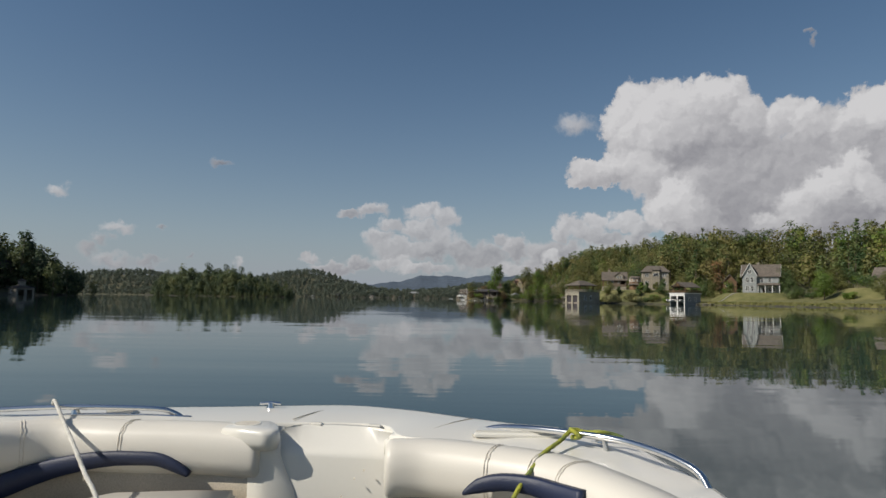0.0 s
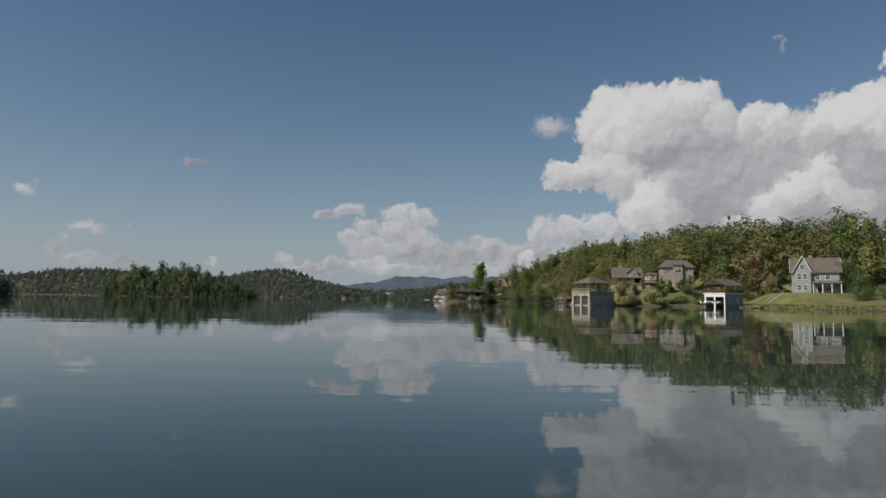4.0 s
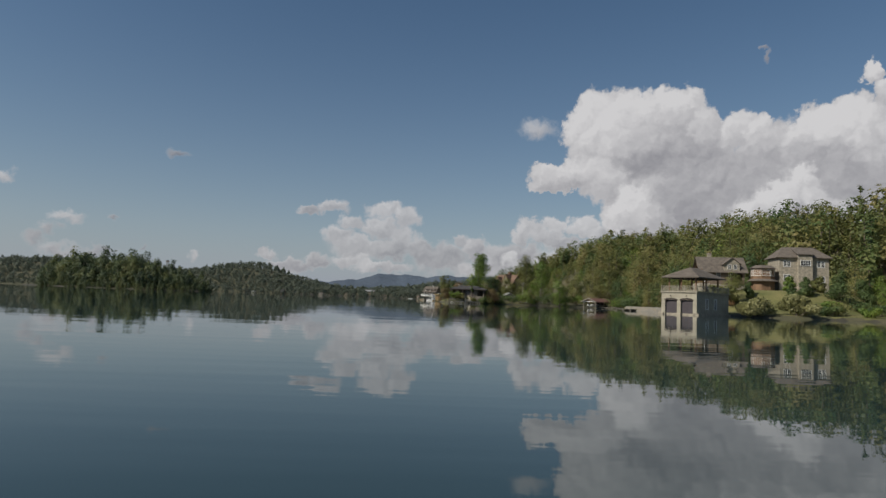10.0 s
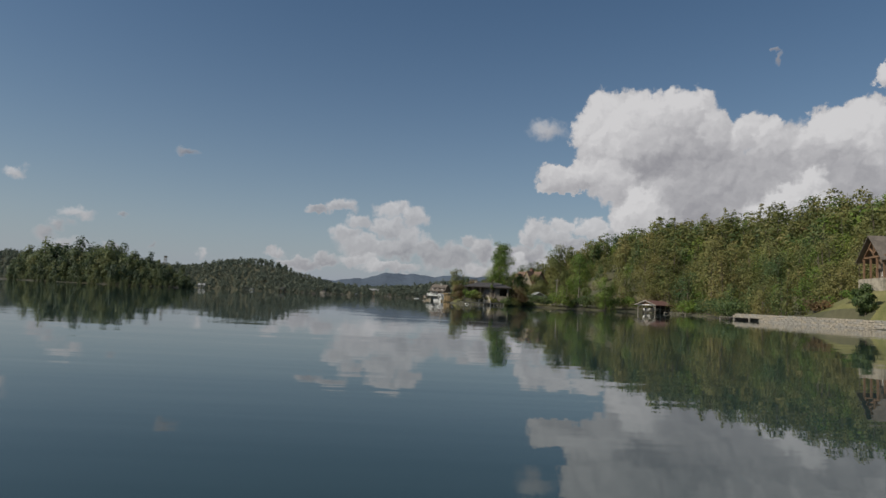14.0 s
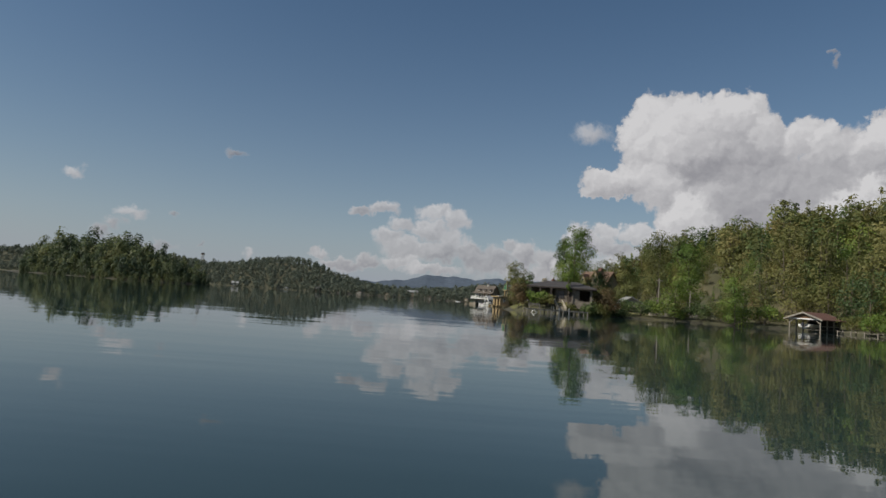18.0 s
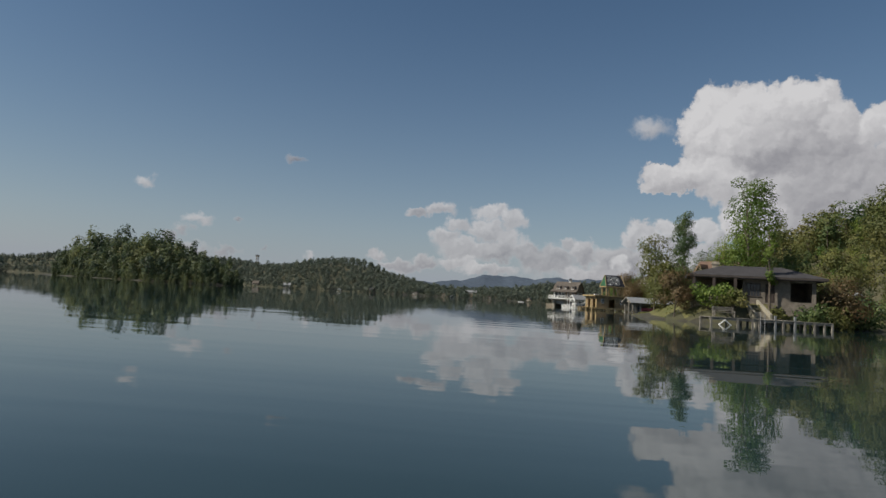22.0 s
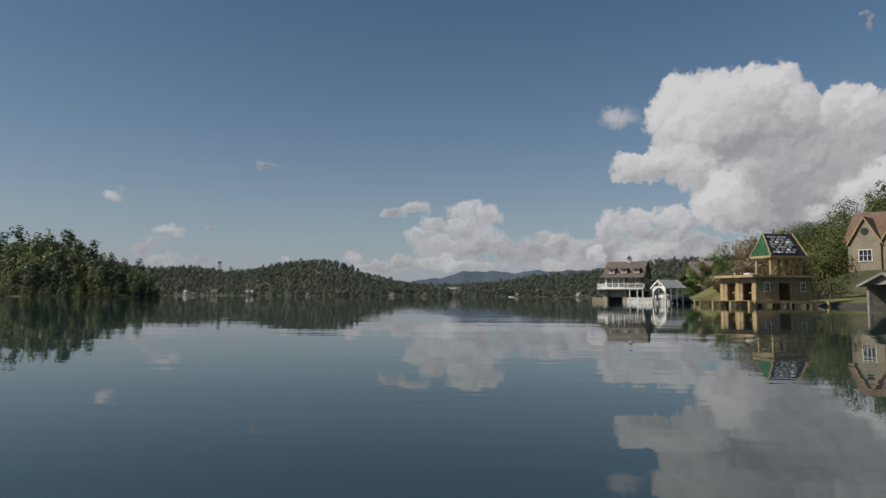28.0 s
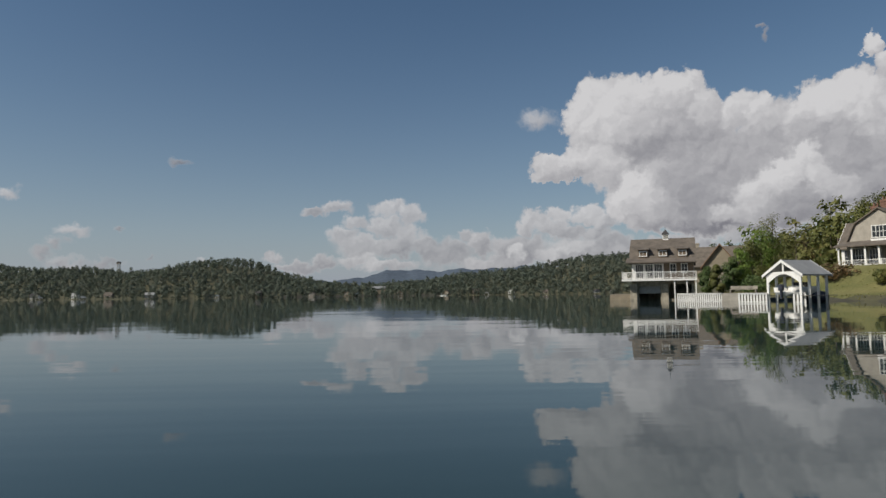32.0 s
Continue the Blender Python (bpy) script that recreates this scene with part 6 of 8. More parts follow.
def tudor_house():
    t = thing("house", frame_at(60.0, 509.0, 6.4, -48) @ Matrix.Diagonal((1.12, 1.12, 1.12, 1)), "timber-gabled house with twin steep brown gables", "house")
    storeys(t, 12, 9, -3.0, 5.0, TAUPE, {"front": [("win", 1.2, 2.2, 1.4, 3.0), ("win", 2.8, 3.8, 1.4, 3.0), ("wide", 6.2, 8.4, 1.2, 3.2), ("win", 9.6, 10.6, 1.4, 3.0)], "left": [("win", 2, 3, 1.4, 3.0), ("win", 5, 6, 1.4, 3.0)]})
    gable_roof(t, -6, 6, 0, 9, 5.0, 9.6, "x", BROWN_ROOF, over=0.5, wall=TAUPE, trim=BROWN_WOOD)
    for x, wd in ((-3.2, 2.2), (2.2, 2.9)):
        gable_roof(t, x - wd, x + wd, -0.8, 4.5, 4.6, 4.6 + wd * 1.75, "y", BROWN_ROOF, over=0.4, wall=TAUPE, name="front_gable", trim=NEW_WOOD)
        part("gable_bay", boxed(x - wd, x + wd, -0.78, -0.001, -3.0, 4.6), TAUPE, t)
        part("round_window", cyl(bmesh.new(), (x, -0.86, 6.2), (x, -0.80, 6.2), 0.6, seg=20), GLASS, t, "round gable window")
        window(t, pose(0, -0.85, 0), x - 0.9, x + 0.9, 1.3, 3.1, 2, 1)
    chimney(t, 0.2, 5.5, 8.5, 11.0, 1.3, BRICK, 2)
    t = thing("house", frame_at(64, 612, 3.4, -30) @ Matrix.Diagonal((1.2, 1.2, 1.12, 1)), "grey-brown gabled lake house behind the boathouse", "house")
    storeys(t, 12, 9, -3.0, 4.6, TAUPE, {"front": [("win", 1.2, 2.4, 1.0, 2.6), ("win", 4.4, 5.6, 1.0, 2.6), ("wide", 8, 10.4, 1.0, 2.8)], "left": [("win", 2, 3.2, 1, 2.6)]})
    gable_roof(t, -6, 6, 0, 9, 4.6, 9.0, "x", SHINGLE, over=0.7, wall=TAUPE, trim=WHITE)
    gable_roof(t, -1.5, 5.5, -2.0, 5, 4.4, 9.2, "y", SHINGLE, over=0.7, wall=TAUPE, name="front_gable", trim=BROWN_WOOD)
    part("gable_bay", boxed(-1.5, 5.5, -1.99, -0.001, -3.0, 4.4), STONE, t)
    chimney(t, -3.5, 5, 7.5, 10.2, 1.2, STONE)


tudor_house()

# ---- the bowrider at the start of the trip ----
GELCOAT = mat("white_gelcoat", (0.72, 0.69, 0.615), 0.28, vary=0.02, scale=1.5, grain=60, bump=0.0, coat=0.4, speck=0.04)
VINYL = mat("cream_vinyl", (0.68, 0.64, 0.56), 0.45, vary=0.03, scale=2.5, grain=180, bump=0.03, speck=0.06)
NAVY = mat("navy_vinyl", (0.011, 0.018, 0.048), 0.5, vary=0.2, scale=3, grain=150, bump=0.12)
TAN = mat("tan_vinyl", (0.46, 0.40, 0.31), 0.5, vary=0.08, scale=3, grain=150, bump=0.12)
STITCH = mat("cream_thread", (0.60, 0.55, 0.46), 0.7, vary=0.1, scale=30, grain=150, bump=0.2)
CHROME = mat("polished_steel", (0.72, 0.72, 0.72), 0.14, metal=1.0, vary=0.05, scale=4, grain=60, bump=0.02)
ROPE_WHITE = mat("white_rope", (0.66, 0.63, 0.56), 0.9, vary=0.15, scale=30, grain=220, bump=0.6)
ROPE_YELLOW = mat("yellow_rope", (0.62, 0.60, 0.05), 0.7, vary=0.2, scale=25, grain=160, bump=0.6, second=(0.10, 0.16, 0.06))

EYE0, BOAT_SIZE = Vector((0.0, 0.0, 1.14)), 1.1


def aft(p):
    """A place on the boat, given from the helmsman's eye, in the lake's metres."""
    return EYE0 + BOAT_SIZE * Vector(p)


def curve_through(pts, per=6):
    pts = [Vector(p) for p in pts]
    out = []
    for i in range(len(pts) - 1):
        p0, p1, p2, p3 = pts[max(0, i - 1)], pts[i], pts[i + 1], pts[min(len(pts) - 1, i + 2)]
        for k in range(per):
            t = k / per
            out.append(0.5 * ((2 * p1) + (p2 - p0) * t + (2 * p0 - 5 * p1 + 4 * p2 - p3) * t * t + (3 * p1 - p0 - 3 * p2 + p3) * t ** 3))
    return out + [pts[-1]]


def tube(pts, r, seg=10, per=6, twist=0.0):
    line = [aft(p) for p in curve_through(pts, per)]
    bm, rows = bmesh.new(), []
    for i, p in enumerate(line):
        d = (line[min(i + 1, len(line) - 1)] - line[max(i - 1, 0)]).normalized()
        u = d.cross(Vector((0, 0, 1))).normalized()
        s = u.cross(d)
        rows.append([bm.verts.new(p + r * BOAT_SIZE * (math.cos(2 * math.pi * k / seg) * u + math.sin(2 * math.pi * k / seg) * s) * (1 + twist * math.sin(i * 1.9 + k))) for k in range(seg)])
    for a, b in zip(rows, rows[1:]):
        for k in range(seg):
            bm.faces.new((a[k], a[(k + 1) % seg], b[(k + 1) % seg], b[k]))
    bm.faces.new(rows[0][::-1])
    bm.faces.new(rows[-1])
    bmesh.ops.recalc_face_normals(bm, faces=list(bm.faces))
    return bm


def sweep(pts, profile, inward, per=6, closed=True, rounded=(0, 0)):
    """Runs a profile of (inward, up) steps along a curve; inward: +1 or -1, the side on which the cockpit lies.
    rounded: whether the first and the last end close in a soft corner."""
    line = curve_through(pts, per)
    if rounded[1]:
        d = (line[-1] - line[-2]).normalized()
        line += [line[-1] + d * k for k in (0.012, 0.021, 0.026)]
    if rounded[0]:
        d = (line[0] - line[1]).normalized()
        line = [line[0] + d * k for k in (0.026, 0.021, 0.012)] + line
    ca, cb = sum(a for a, _ in profile) / len(profile), sum(b for _, b in profile) / len(profile)
    bm, rows = bmesh.new(), []
    for i, p in enumerate(line):
        d = line[min(i + 1, len(line) - 1)] - line[max(i - 1, 0)]
        side = Vector((d.y, -d.x, 0)).normalized() * inward
        left = i if rounded[0] else 9
        right = len(line) - 1 - i if rounded[1] else 9
        s = (0.80, 0.90, 0.97)[min(left, right)] if min(left, right) < 3 else 1.0
        rows.append([bm.verts.new(aft(p + side * (ca + (a - ca) * s) + Vector((0, 0, cb + (b - cb) * s)))) for a, b in profile])
    n = len(profile)
    for a, b in zip(rows, rows[1:]):
        for k in range(n if closed else n - 1):
            bm.faces.new((a[k], a[(k + 1) % n], b[(k + 1) % n], b[k]))
    if closed:
        bm.faces.new(rows[0][::-1])
        bm.faces.new(rows[-1])
    bmesh.ops.recalc_face_normals(bm, faces=list(bm.faces))
    return bm


def loft(rows, closed=False):
    """A skin over rows of places of equal length."""
    bm = bmesh.new()
    vs = [[bm.verts.new(aft(p)) for p in r] for r in rows]
    n = len(vs[0])
    for a, b in zip(vs, vs[1:]):
        for k in range(n if closed else n - 1):
            bm.faces.new((a[k], a[(k + 1) % n], b[(k + 1) % n], b[k]))
    if closed:
        bm.faces.new(vs[0][::-1])
        bm.faces.new(vs[-1])
    bmesh.ops.recalc_face_normals(bm, faces=list(bm.faces))
    return bm


def band(pts, thick=0.014):
    """A padded band on an upright face; each row: x, y, z, half height."""
    rows = []
    ln = curve_through([p[:3] for p in pts], 5)
    hh = [p[3] for p in pts]
    for i, p in enumerate(ln):
        d = ln[min(i + 1, len(ln) - 1)] - ln[max(i - 1, 0)]
        u = Vector((0, 0, 1)).cross(d).normalized()
        u = -u if u.y > 0 else u
        up = u.cross(d).normalized()
        up = -up if up.z < 0 else up
        k = min(i / 5, len(hh) - 1.001)
        h = hh[int(k)] + (hh[int(k) + 1] - hh[int(k)]) * (k - int(k))
        rows.append([p + up * a * h + u * b for a, b in ((1, -0.02), (1, 0.2 * thick), (0.86, 0.8 * thick), (0, thick), (-0.86, 0.8 * thick), (-1, 0.2 * thick), (-1, -0.02))])
    return loft(rows, True)


def torus_at(c, r, t):
    bm = ring_mesh(r, t, (0, 0, 0))
    bm.transform(Matrix.Translation(aft(c)) @ pose(0, 0, 0, 90, 0, 0) @ Matrix.Diagonal((BOAT_SIZE, BOAT_SIZE, BOAT_SIZE, 1)))
    return bm


def slab(corners, thick, bevel=0.012):
    """A bevelled slab under a flat outline."""
    bm = bmesh.new()
    top = [bm.verts.new(aft(c)) for c in corners]
    bm.faces.new(top)
    r = bmesh.ops.extrude_face_region(bm, geom=list(bm.faces))
    for v in r["geom"]:
        if isinstance(v, bmesh.types.BMVert):
            v.co.z -= thick * BOAT_SIZE
    bmesh.ops.recalc_face_normals(bm, faces=list(bm.faces))
    if bevel:
        bmesh.ops.bevel(bm, geom=list(bm.edges), offset=bevel * BOAT_SIZE, segments=3, affect="EDGES")
    return bm


def bowrider():
    t = thing("bowrider", Matrix.Identity(4), "white open-bow motorboat with cream seats and navy trim", "boat")
    rim = [(-2.75, 2.1, -0.55), (-2.44, 2.69, -0.54), (-2.07, 3.03, -0.54), (-1.23, 3.12, -0.54), (-0.84, 3.18, -0.54), (-0.46, 3.23, -0.54), (-0.14, 3.11, -0.54), (0.09, 2.96, -0.54),
           (0.31, 2.88, -0.55), (0.50, 2.80, -0.55), (0.74, 2.65, -0.57), (0.84, 2.44, -0.60), (0.88, 2.13, -0.60), (0.90, 1.71, -0.62), (0.90, 1.2, -0.62)]
    h = part("hull", sweep(rim, [(0, 0), (-0.02, -0.02), (-0.02, -0.05), (0.03, -0.10), (0.12, -0.9), (0.2, -1.2), (0.26, -1.2), (0.12, -0.2), (0.06, -0.03)], 1), GELCOAT, t, smooth=True)
    part("rub_rail", sweep([(p[0], p[1], p[2] - 0.05) for p in rim], [(-0.035, 0.012), (-0.035, -0.012), (-0.01, -0.016), (-0.01, 0.016)], 1), CHROME, h, "steel rub rail")
    # side decks between the gunwale and the seat backs
    inner = [(-2.45, 2.05, -0.56), (-2.10, 2.50, -0.56), (-1.86, 2.74, -0.557), (-1.20, 2.80, -0.557), (-0.86, 2.80, -0.557), (-0.62, 2.855, -0.556), (-0.26, 2.83, -0.556), (-0.16, 2.62, -0.558),
             (0.10, 2.56, -0.566), (0.26, 2.47, -0.57), (0.44, 2.32, -0.58), (0.55, 2.13, -0.60), (0.62, 1.9, -0.61), (0.64, 1.65, -0.625), (0.66, 1.2, -0.625)]
    outer, edge = curve_through(rim, 5), curve_through(inner, 5)
    rows = []
    for p, q in zip(outer, edge):
        r = [p.lerp(q, k) + Vector((0, 0, 0.010 * math.sin(k * math.pi))) for k in (0.01, 0.04, 0.12, 0.3, 0.5, 0.7, 0.88, 0.97, 1.0)]
        rows.append(r + [q + Vector((0, 0, -0.05)), p.lerp(q, 0.05) + Vector((0, 0, -0.06))])
    part("foredeck", loft(rows, True), GELCOAT, t, "glossy white moulded foredeck", smooth=True)
    for a, b in (((-0.66, 2.88), (-0.53, 3.13)), ((-0.03, 2.72), (0.14, 2.93))):
        part("hatch_seam", tube([(a[0], a[1], -0.5455), ((a[0] + b[0]) / 2, (a[1] + b[1]) / 2, -0.5385), (b[0], b[1], -0.5405)], 0.0022, 5, 4), TAN, t)
    # centre walk-through
    rows = []
    for k in range(13):
        u = k / 12
        x0, y0 = -0.735 + 0.56 * u, 2.735 - 0.075 * u
        bow = math.sin(u * math.pi)
        rows.append([(x0 + 0.06 * (1 - 2 * u) * (1 if u < 0.2 or u > 0.8 else 0), 2.80 + 0.07 * bow - 0.05 * u, -0.557), (x0, 2.79 + 0.07 * bow - 0.05 * u, -0.562), (x0, y0 + 0.02, -0.628), (x0, y0, -0.645), (x0, y0 - 0.006, -0.665), (x0 + 0.02, y0 - 0.012, -0.9), (x0 + 0.04, y0 - 0.012, -1.12),
                     (x0 + 0.04, y0 + 0.05, -1.12), (x0, y0 + 0.06, -0.70), (x0, 2.80 + 0.07 * bow - 0.05 * u, -0.60)])
    c = part("centre_panel", loft(rows, True), GELCOAT, t, "smooth white walk-through door panel", smooth=True)
    for x, y in ((-0.55, 2.86), (-0.29, 2.83)):
        part("latch", slab([(x - 0.03, y - 0.02, -0.549), (x + 0.03, y - 0.03, -0.549), (x + 0.03, y, -0.549), (x - 0.03, y + 0.01, -0.549)], 0.02, 0.006), GELCOAT, c)
    rng = random.Random(2)
    for k in range(4):
        x, z = rng.uniform(-0.62, -0.3), rng.uniform(-0.86, -0.69)
        part("grime_spot", slab([(x, 2.655 - 0.13 * (x + 0.45), z), (x + 0.005, 2.652 - 0.13 * (x + 0.45), z), (x + 0.005, 2.66 - 0.13 * (x + 0.45), z + 0.004), (x, 2.663 - 0.13 * (x + 0.45), z + 0.003)], 0.003, 0), TAN, t)
    part("floor", slab([(-2.4, 0.9, -1.12), (0.75, 0.9, -1.12), (0.75, 2.6, -1.12), (-2.4, 2.75, -1.12)], 0.05, 0), GELCOAT, t)
    # seat backs
    roll = [(-0.06, -0.025), (-0.035, 0.0), (0.03, 0.006), (0.085, -0.004), (0.118, -0.035), (0.126, -0.085), (0.126, -0.13), (0.112, -0.175), (0.075, -0.205), (0.0, -0.21), (-0.06, -0.2)]
    left = [(-2.06, 2.30, -0.55), (-1.97, 2.51, -0.55), (-1.85, 2.72, -0.55), (-1.64, 2.84, -0.55), (-1.33, 2.82, -0.55), (-1.05, 2.81, -0.55), (-0.90, 2.80, -0.553), (-0.765, 2.785, -0.557)]
    right = [(-0.19, 2.58, -0.565), (-0.02, 2.57, -0.56), (0.26, 2.45, -0.56), (0.44, 2.32, -0.56), (0.58, 2.09, -0.565), (0.67, 1.84, -0.57), (0.68, 1.50, -0.58)]
    for pts, spots, soft in ((left, (14, 24), (0, 1)), (right, (11, 16, 20), (1, 0))):
        s = part("seat_back", sweep(pts, roll, 1, rounded=soft), VINYL, t, "padded cream vinyl seat back", smooth=True)
        line = curve_through(pts, 6)
        for i in spots:
            for o in (-0.006, 0.006):
                p, q = line[i], line[i + 1]
                d = (q - p).normalized()
                side = Vector((d.y, -d.x, 0))
                st = [p + d * o + side * a + Vector((0, 0, b + 0.001)) for a, b in roll[1:9]]
                part("stitching", tube(st, 0.0014, 5, 3), STITCH, s)
    navy_l = [(-1.88, 2.50, -0.82, 0.05), (-1.775, 2.62, -0.784, 0.046), (-1.69, 2.675, -0.751, 0.043), (-1.585, 2.692, -0.719, 0.038), (-1.47, 2.692, -0.694, 0.034), (-1.357, 2.690, -0.679, 0.030), (-1.262, 2.686, -0.676, 0.028), (-1.168, 2.684, -0.679, 0.027), (-1.097, 2.682, -0.704, 0.024), (-1.036, 2.680, -0.737, 0.010)]
    navy_r = [(0.081, 2.316, -0.688, 0.006), (0.13, 2.302, -0.661, 0.024), (0.179, 2.282, -0.644, 0.028), (0.235, 2.258, -0.634, 0.028), (0.317, 2.21, -0.633, 0.031), (0.381, 2.142, -0.638, 0.035), (0.445, 2.055, -0.639, 0.041)]
    for pts in (navy_l, navy_r):
        part("navy_insert", band(pts), NAVY, t, "navy blue vinyl arc", smooth=True)
    part("lower_back", sweep([(p[0], p[1], p[2] - 0.2) for p in left], [(0.06, 0.02), (0.085, 0.0), (0.085, -0.12), (0.03, -0.25), (-0.04, -0.25), (-0.04, 0.02)], 1), TAN, t, "tan lower seat back", smooth=True)
    part("lower_back", sweep([(p[0], p[1], p[2] - 0.2) for p in right], [(0.06, 0.02), (0.085, 0.0), (0.085, -0.12), (0.03, -0.25), (-0.04, -0.25), (-0.04, 0.02)], 1), TAN, t, "tan lower seat back", smooth=True)
    part("seat_cushion", slab([(-0.80, 2.64, -0.775), (-0.79, 2.0, -0.79), (-1.62, 1.6, -0.79), (-1.8, 2.1, -0.79), (-1.30, 2.60, -0.78), (-1.0, 2.63, -0.775)], 0.10, 0.03), VINYL, t, "cream vinyl seat cushion", smooth=True)
    part("seat_cushion", slab([(-0.11, 2.44, -0.80), (0.1, 2.38, -0.80), (0.38, 2.1, -0.80), (0.48, 1.5, -0.81), (-0.05, 1.5, -0.81)], 0.10, 0.03), VINYL, t, "cream vinyl seat cushion", smooth=True)
    part("seat_base", slab([(-0.76, 2.66, -0.86), (-0.74, 1.8, -0.87), (-1.7, 1.6, -0.87), (-1.9, 2.3, -0.87), (-1.3, 2.66, -0.86)], 0.28, 0.01), GELCOAT, t)
    # corner consoles with drink holders
    def ring(cx, cy, z, grow):
        base = [(-0.10, -0.10), (-0.10, 0.02), (-0.06, 0.055), (0.03, 0.065), (0.075, 0.05), (0.115, -0.01), (0.15, -0.12), (0.125, -0.165), (0.08, -0.165), (0.0, -0.13)]
        return [(cx + x * grow, cy + y * grow, z) for x, y in base]

    k = part("console", loft([ring(-0.815, 2.80, -0.63, 0.92), ring(-0.815, 2.80, -0.60, 0.99), ring(-0.815, 2.80, -0.568, 1.0), ring(-0.815, 2.80, -0.554, 0.97), ring(-0.815, 2.80, -0.549, 0.90)], True), GELCOAT, t, "white moulded console top", smooth=True)
    part("console_side", loft([[(-0.80, 2.80, z), (-0.80, 2.70, z), (-0.75 + f * 0.4, 2.69, z), (-0.70 + f, 2.695, z), (-0.68 + f, 2.72, z), (-0.68 + f, 2.80, z)] for z, f in ((-0.59, 0.0), (-0.66, 0.01), (-0.72, 0.035), (-0.78, 0.07), (-0.86, 0.10), (-1.1, 0.13))], True), GELCOAT, t, smooth=True)
    part("drink_holder", torus_at((-0.835, 2.795, -0.5535), 0.056, 0.007), GELCOAT, k, "recessed white drink holder rim", smooth=True)
    part("well", cyl(bmesh.new(), aft((-0.835, 2.795, -0.57)), aft((-0.835, 2.795, -0.5478)), 0.060, seg=24), STITCH, k)
    k = part("console", slab([(-0.235, 2.62, -0.562), (-0.215, 2.72, -0.556), (0.02, 2.72, -0.556), (0.06, 2.60, -0.562)], 0.1, 0.02), GELCOAT, t, smooth=True)
    part("drink_holder", torus_at((-0.115, 2.665, -0.5625), 0.056, 0.007), GELCOAT, k, "recessed white drink holder rim", smooth=True)
    part("well", cyl(bmesh.new(), aft((-0.115, 2.665, -0.585)), aft((-0.115, 2.665, -0.5572)), 0.060, seg=24), STITCH, k)
    part("step_pad", slab([(0.12, 2.60, -0.528), (0.16, 2.74, -0.528), (0.46, 2.68, -0.53), (0.50, 2.60, -0.53)], 0.04, 0.015), GELCOAT, t)
    part("step_pad", slab([(-1.52, 2.90, -0.522), (-1.52, 2.97, -0.522), (-1.38, 2.97, -0.522), (-1.38, 2.90, -0.522)], 0.03, 0.012), GELCOAT, t)
    # grab rails and cleats
    part("grab_rail", tube([(-2.28, 2.80, -0.53), (-1.94, 2.85, -0.515), (-1.66, 2.88, -0.505), (-1.30, 2.90, -0.51), (-1.21, 2.92, -0.53), (-1.15, 2.93, -0.57)], 0.0115), CHROME, t, "polished steel grab rail", smooth=True)
    part("grab_rail", tube([(-2.11, 2.75, -0.555), (-1.91, 2.84, -0.548), (-1.53, 2.90, -0.538), (-1.12, 2.90, -0.545)], 0.006), CHROME, t, "thin steel trim rail", smooth=True)
    r = part("grab_rail", tube([(0.15, 2.68, -0.57), (0.175, 2.68, -0.545), (0.25, 2.66, -0.525), (0.41, 2.60, -0.52), (0.64, 2.45, -0.52), (0.76, 2.30, -0.53), (0.83, 2.20, -0.55), (0.86, 2.15, -0.575), (0.87, 2.10, -0.62)], 0.013), CHROME, t, "polished steel grab rail", smooth=True)
    part("stanchion", tube([(0.62, 2.47, -0.525), (0.625, 2.47, -0.56), (0.63, 2.47, -0.60)], 0.010), CHROME, r)
    for p in ((-0.825, 3.12, -0.528), (-1.64, 2.90, -0.525), (0.63, 2.58, -0.55)):
        k = part("cleat", tube([(p[0] - 0.05, p[1], p[2] + 0.01), (p[0], p[1], p[2] + 0.014), (p[0] + 0.05, p[1], p[2] + 0.01)], 0.007, 8), CHROME, t, "chrome mooring cleat", smooth=True)
        part("cleat_foot", cyl(bmesh.new(), aft((p[0], p[1], p[2] - 0.012)), aft((p[0], p[1], p[2] + 0.012)), 0.022, 0.015), CHROME, k)
    r = thing("mooring_rope", Matrix.Identity(4), "white mooring line hanging over the port rail", "rope")
    part("line", tube([(-1.73, 2.88, -0.49), (-1.71, 2.86, -0.478), (-1.61, 2.75, -0.53), (-1.41, 2.50, -0.59), (-1.31, 2.40, -0.66), (-1.21, 2.30, -0.72), (-1.15, 2.2, -0.8)], 0.0085, 8, 10, 0.08), ROPE_WHITE, r, smooth=True)
    r = thing("mooring_rope", Matrix.Identity(4), "yellow braided dock line tied to the starboard rail", "rope")
    part("line", tube([(0.70, 2.50, -0.527), (0.66, 2.51, -0.515), (0.61, 2.50, -0.507), (0.56, 2.52, -0.512), (0.51, 2.52, -0.503), (0.45, 2.45, -0.53), (0.37, 2.35, -0.555), (0.32, 2.28, -0.59), (0.24, 2.18, -0.67), (0.22, 2.12, -0.75)], 0.008, 8, 10, 0.10), ROPE_YELLOW, r, smooth=True)
    part("knot", tube([(0.52, 2.55, -0.52), (0.50, 2.50, -0.498), (0.53, 2.48, -0.52), (0.51, 2.53, -0.535)], 0.009, 8, 8), ROPE_YELLOW, r, smooth=True)


bowrider()

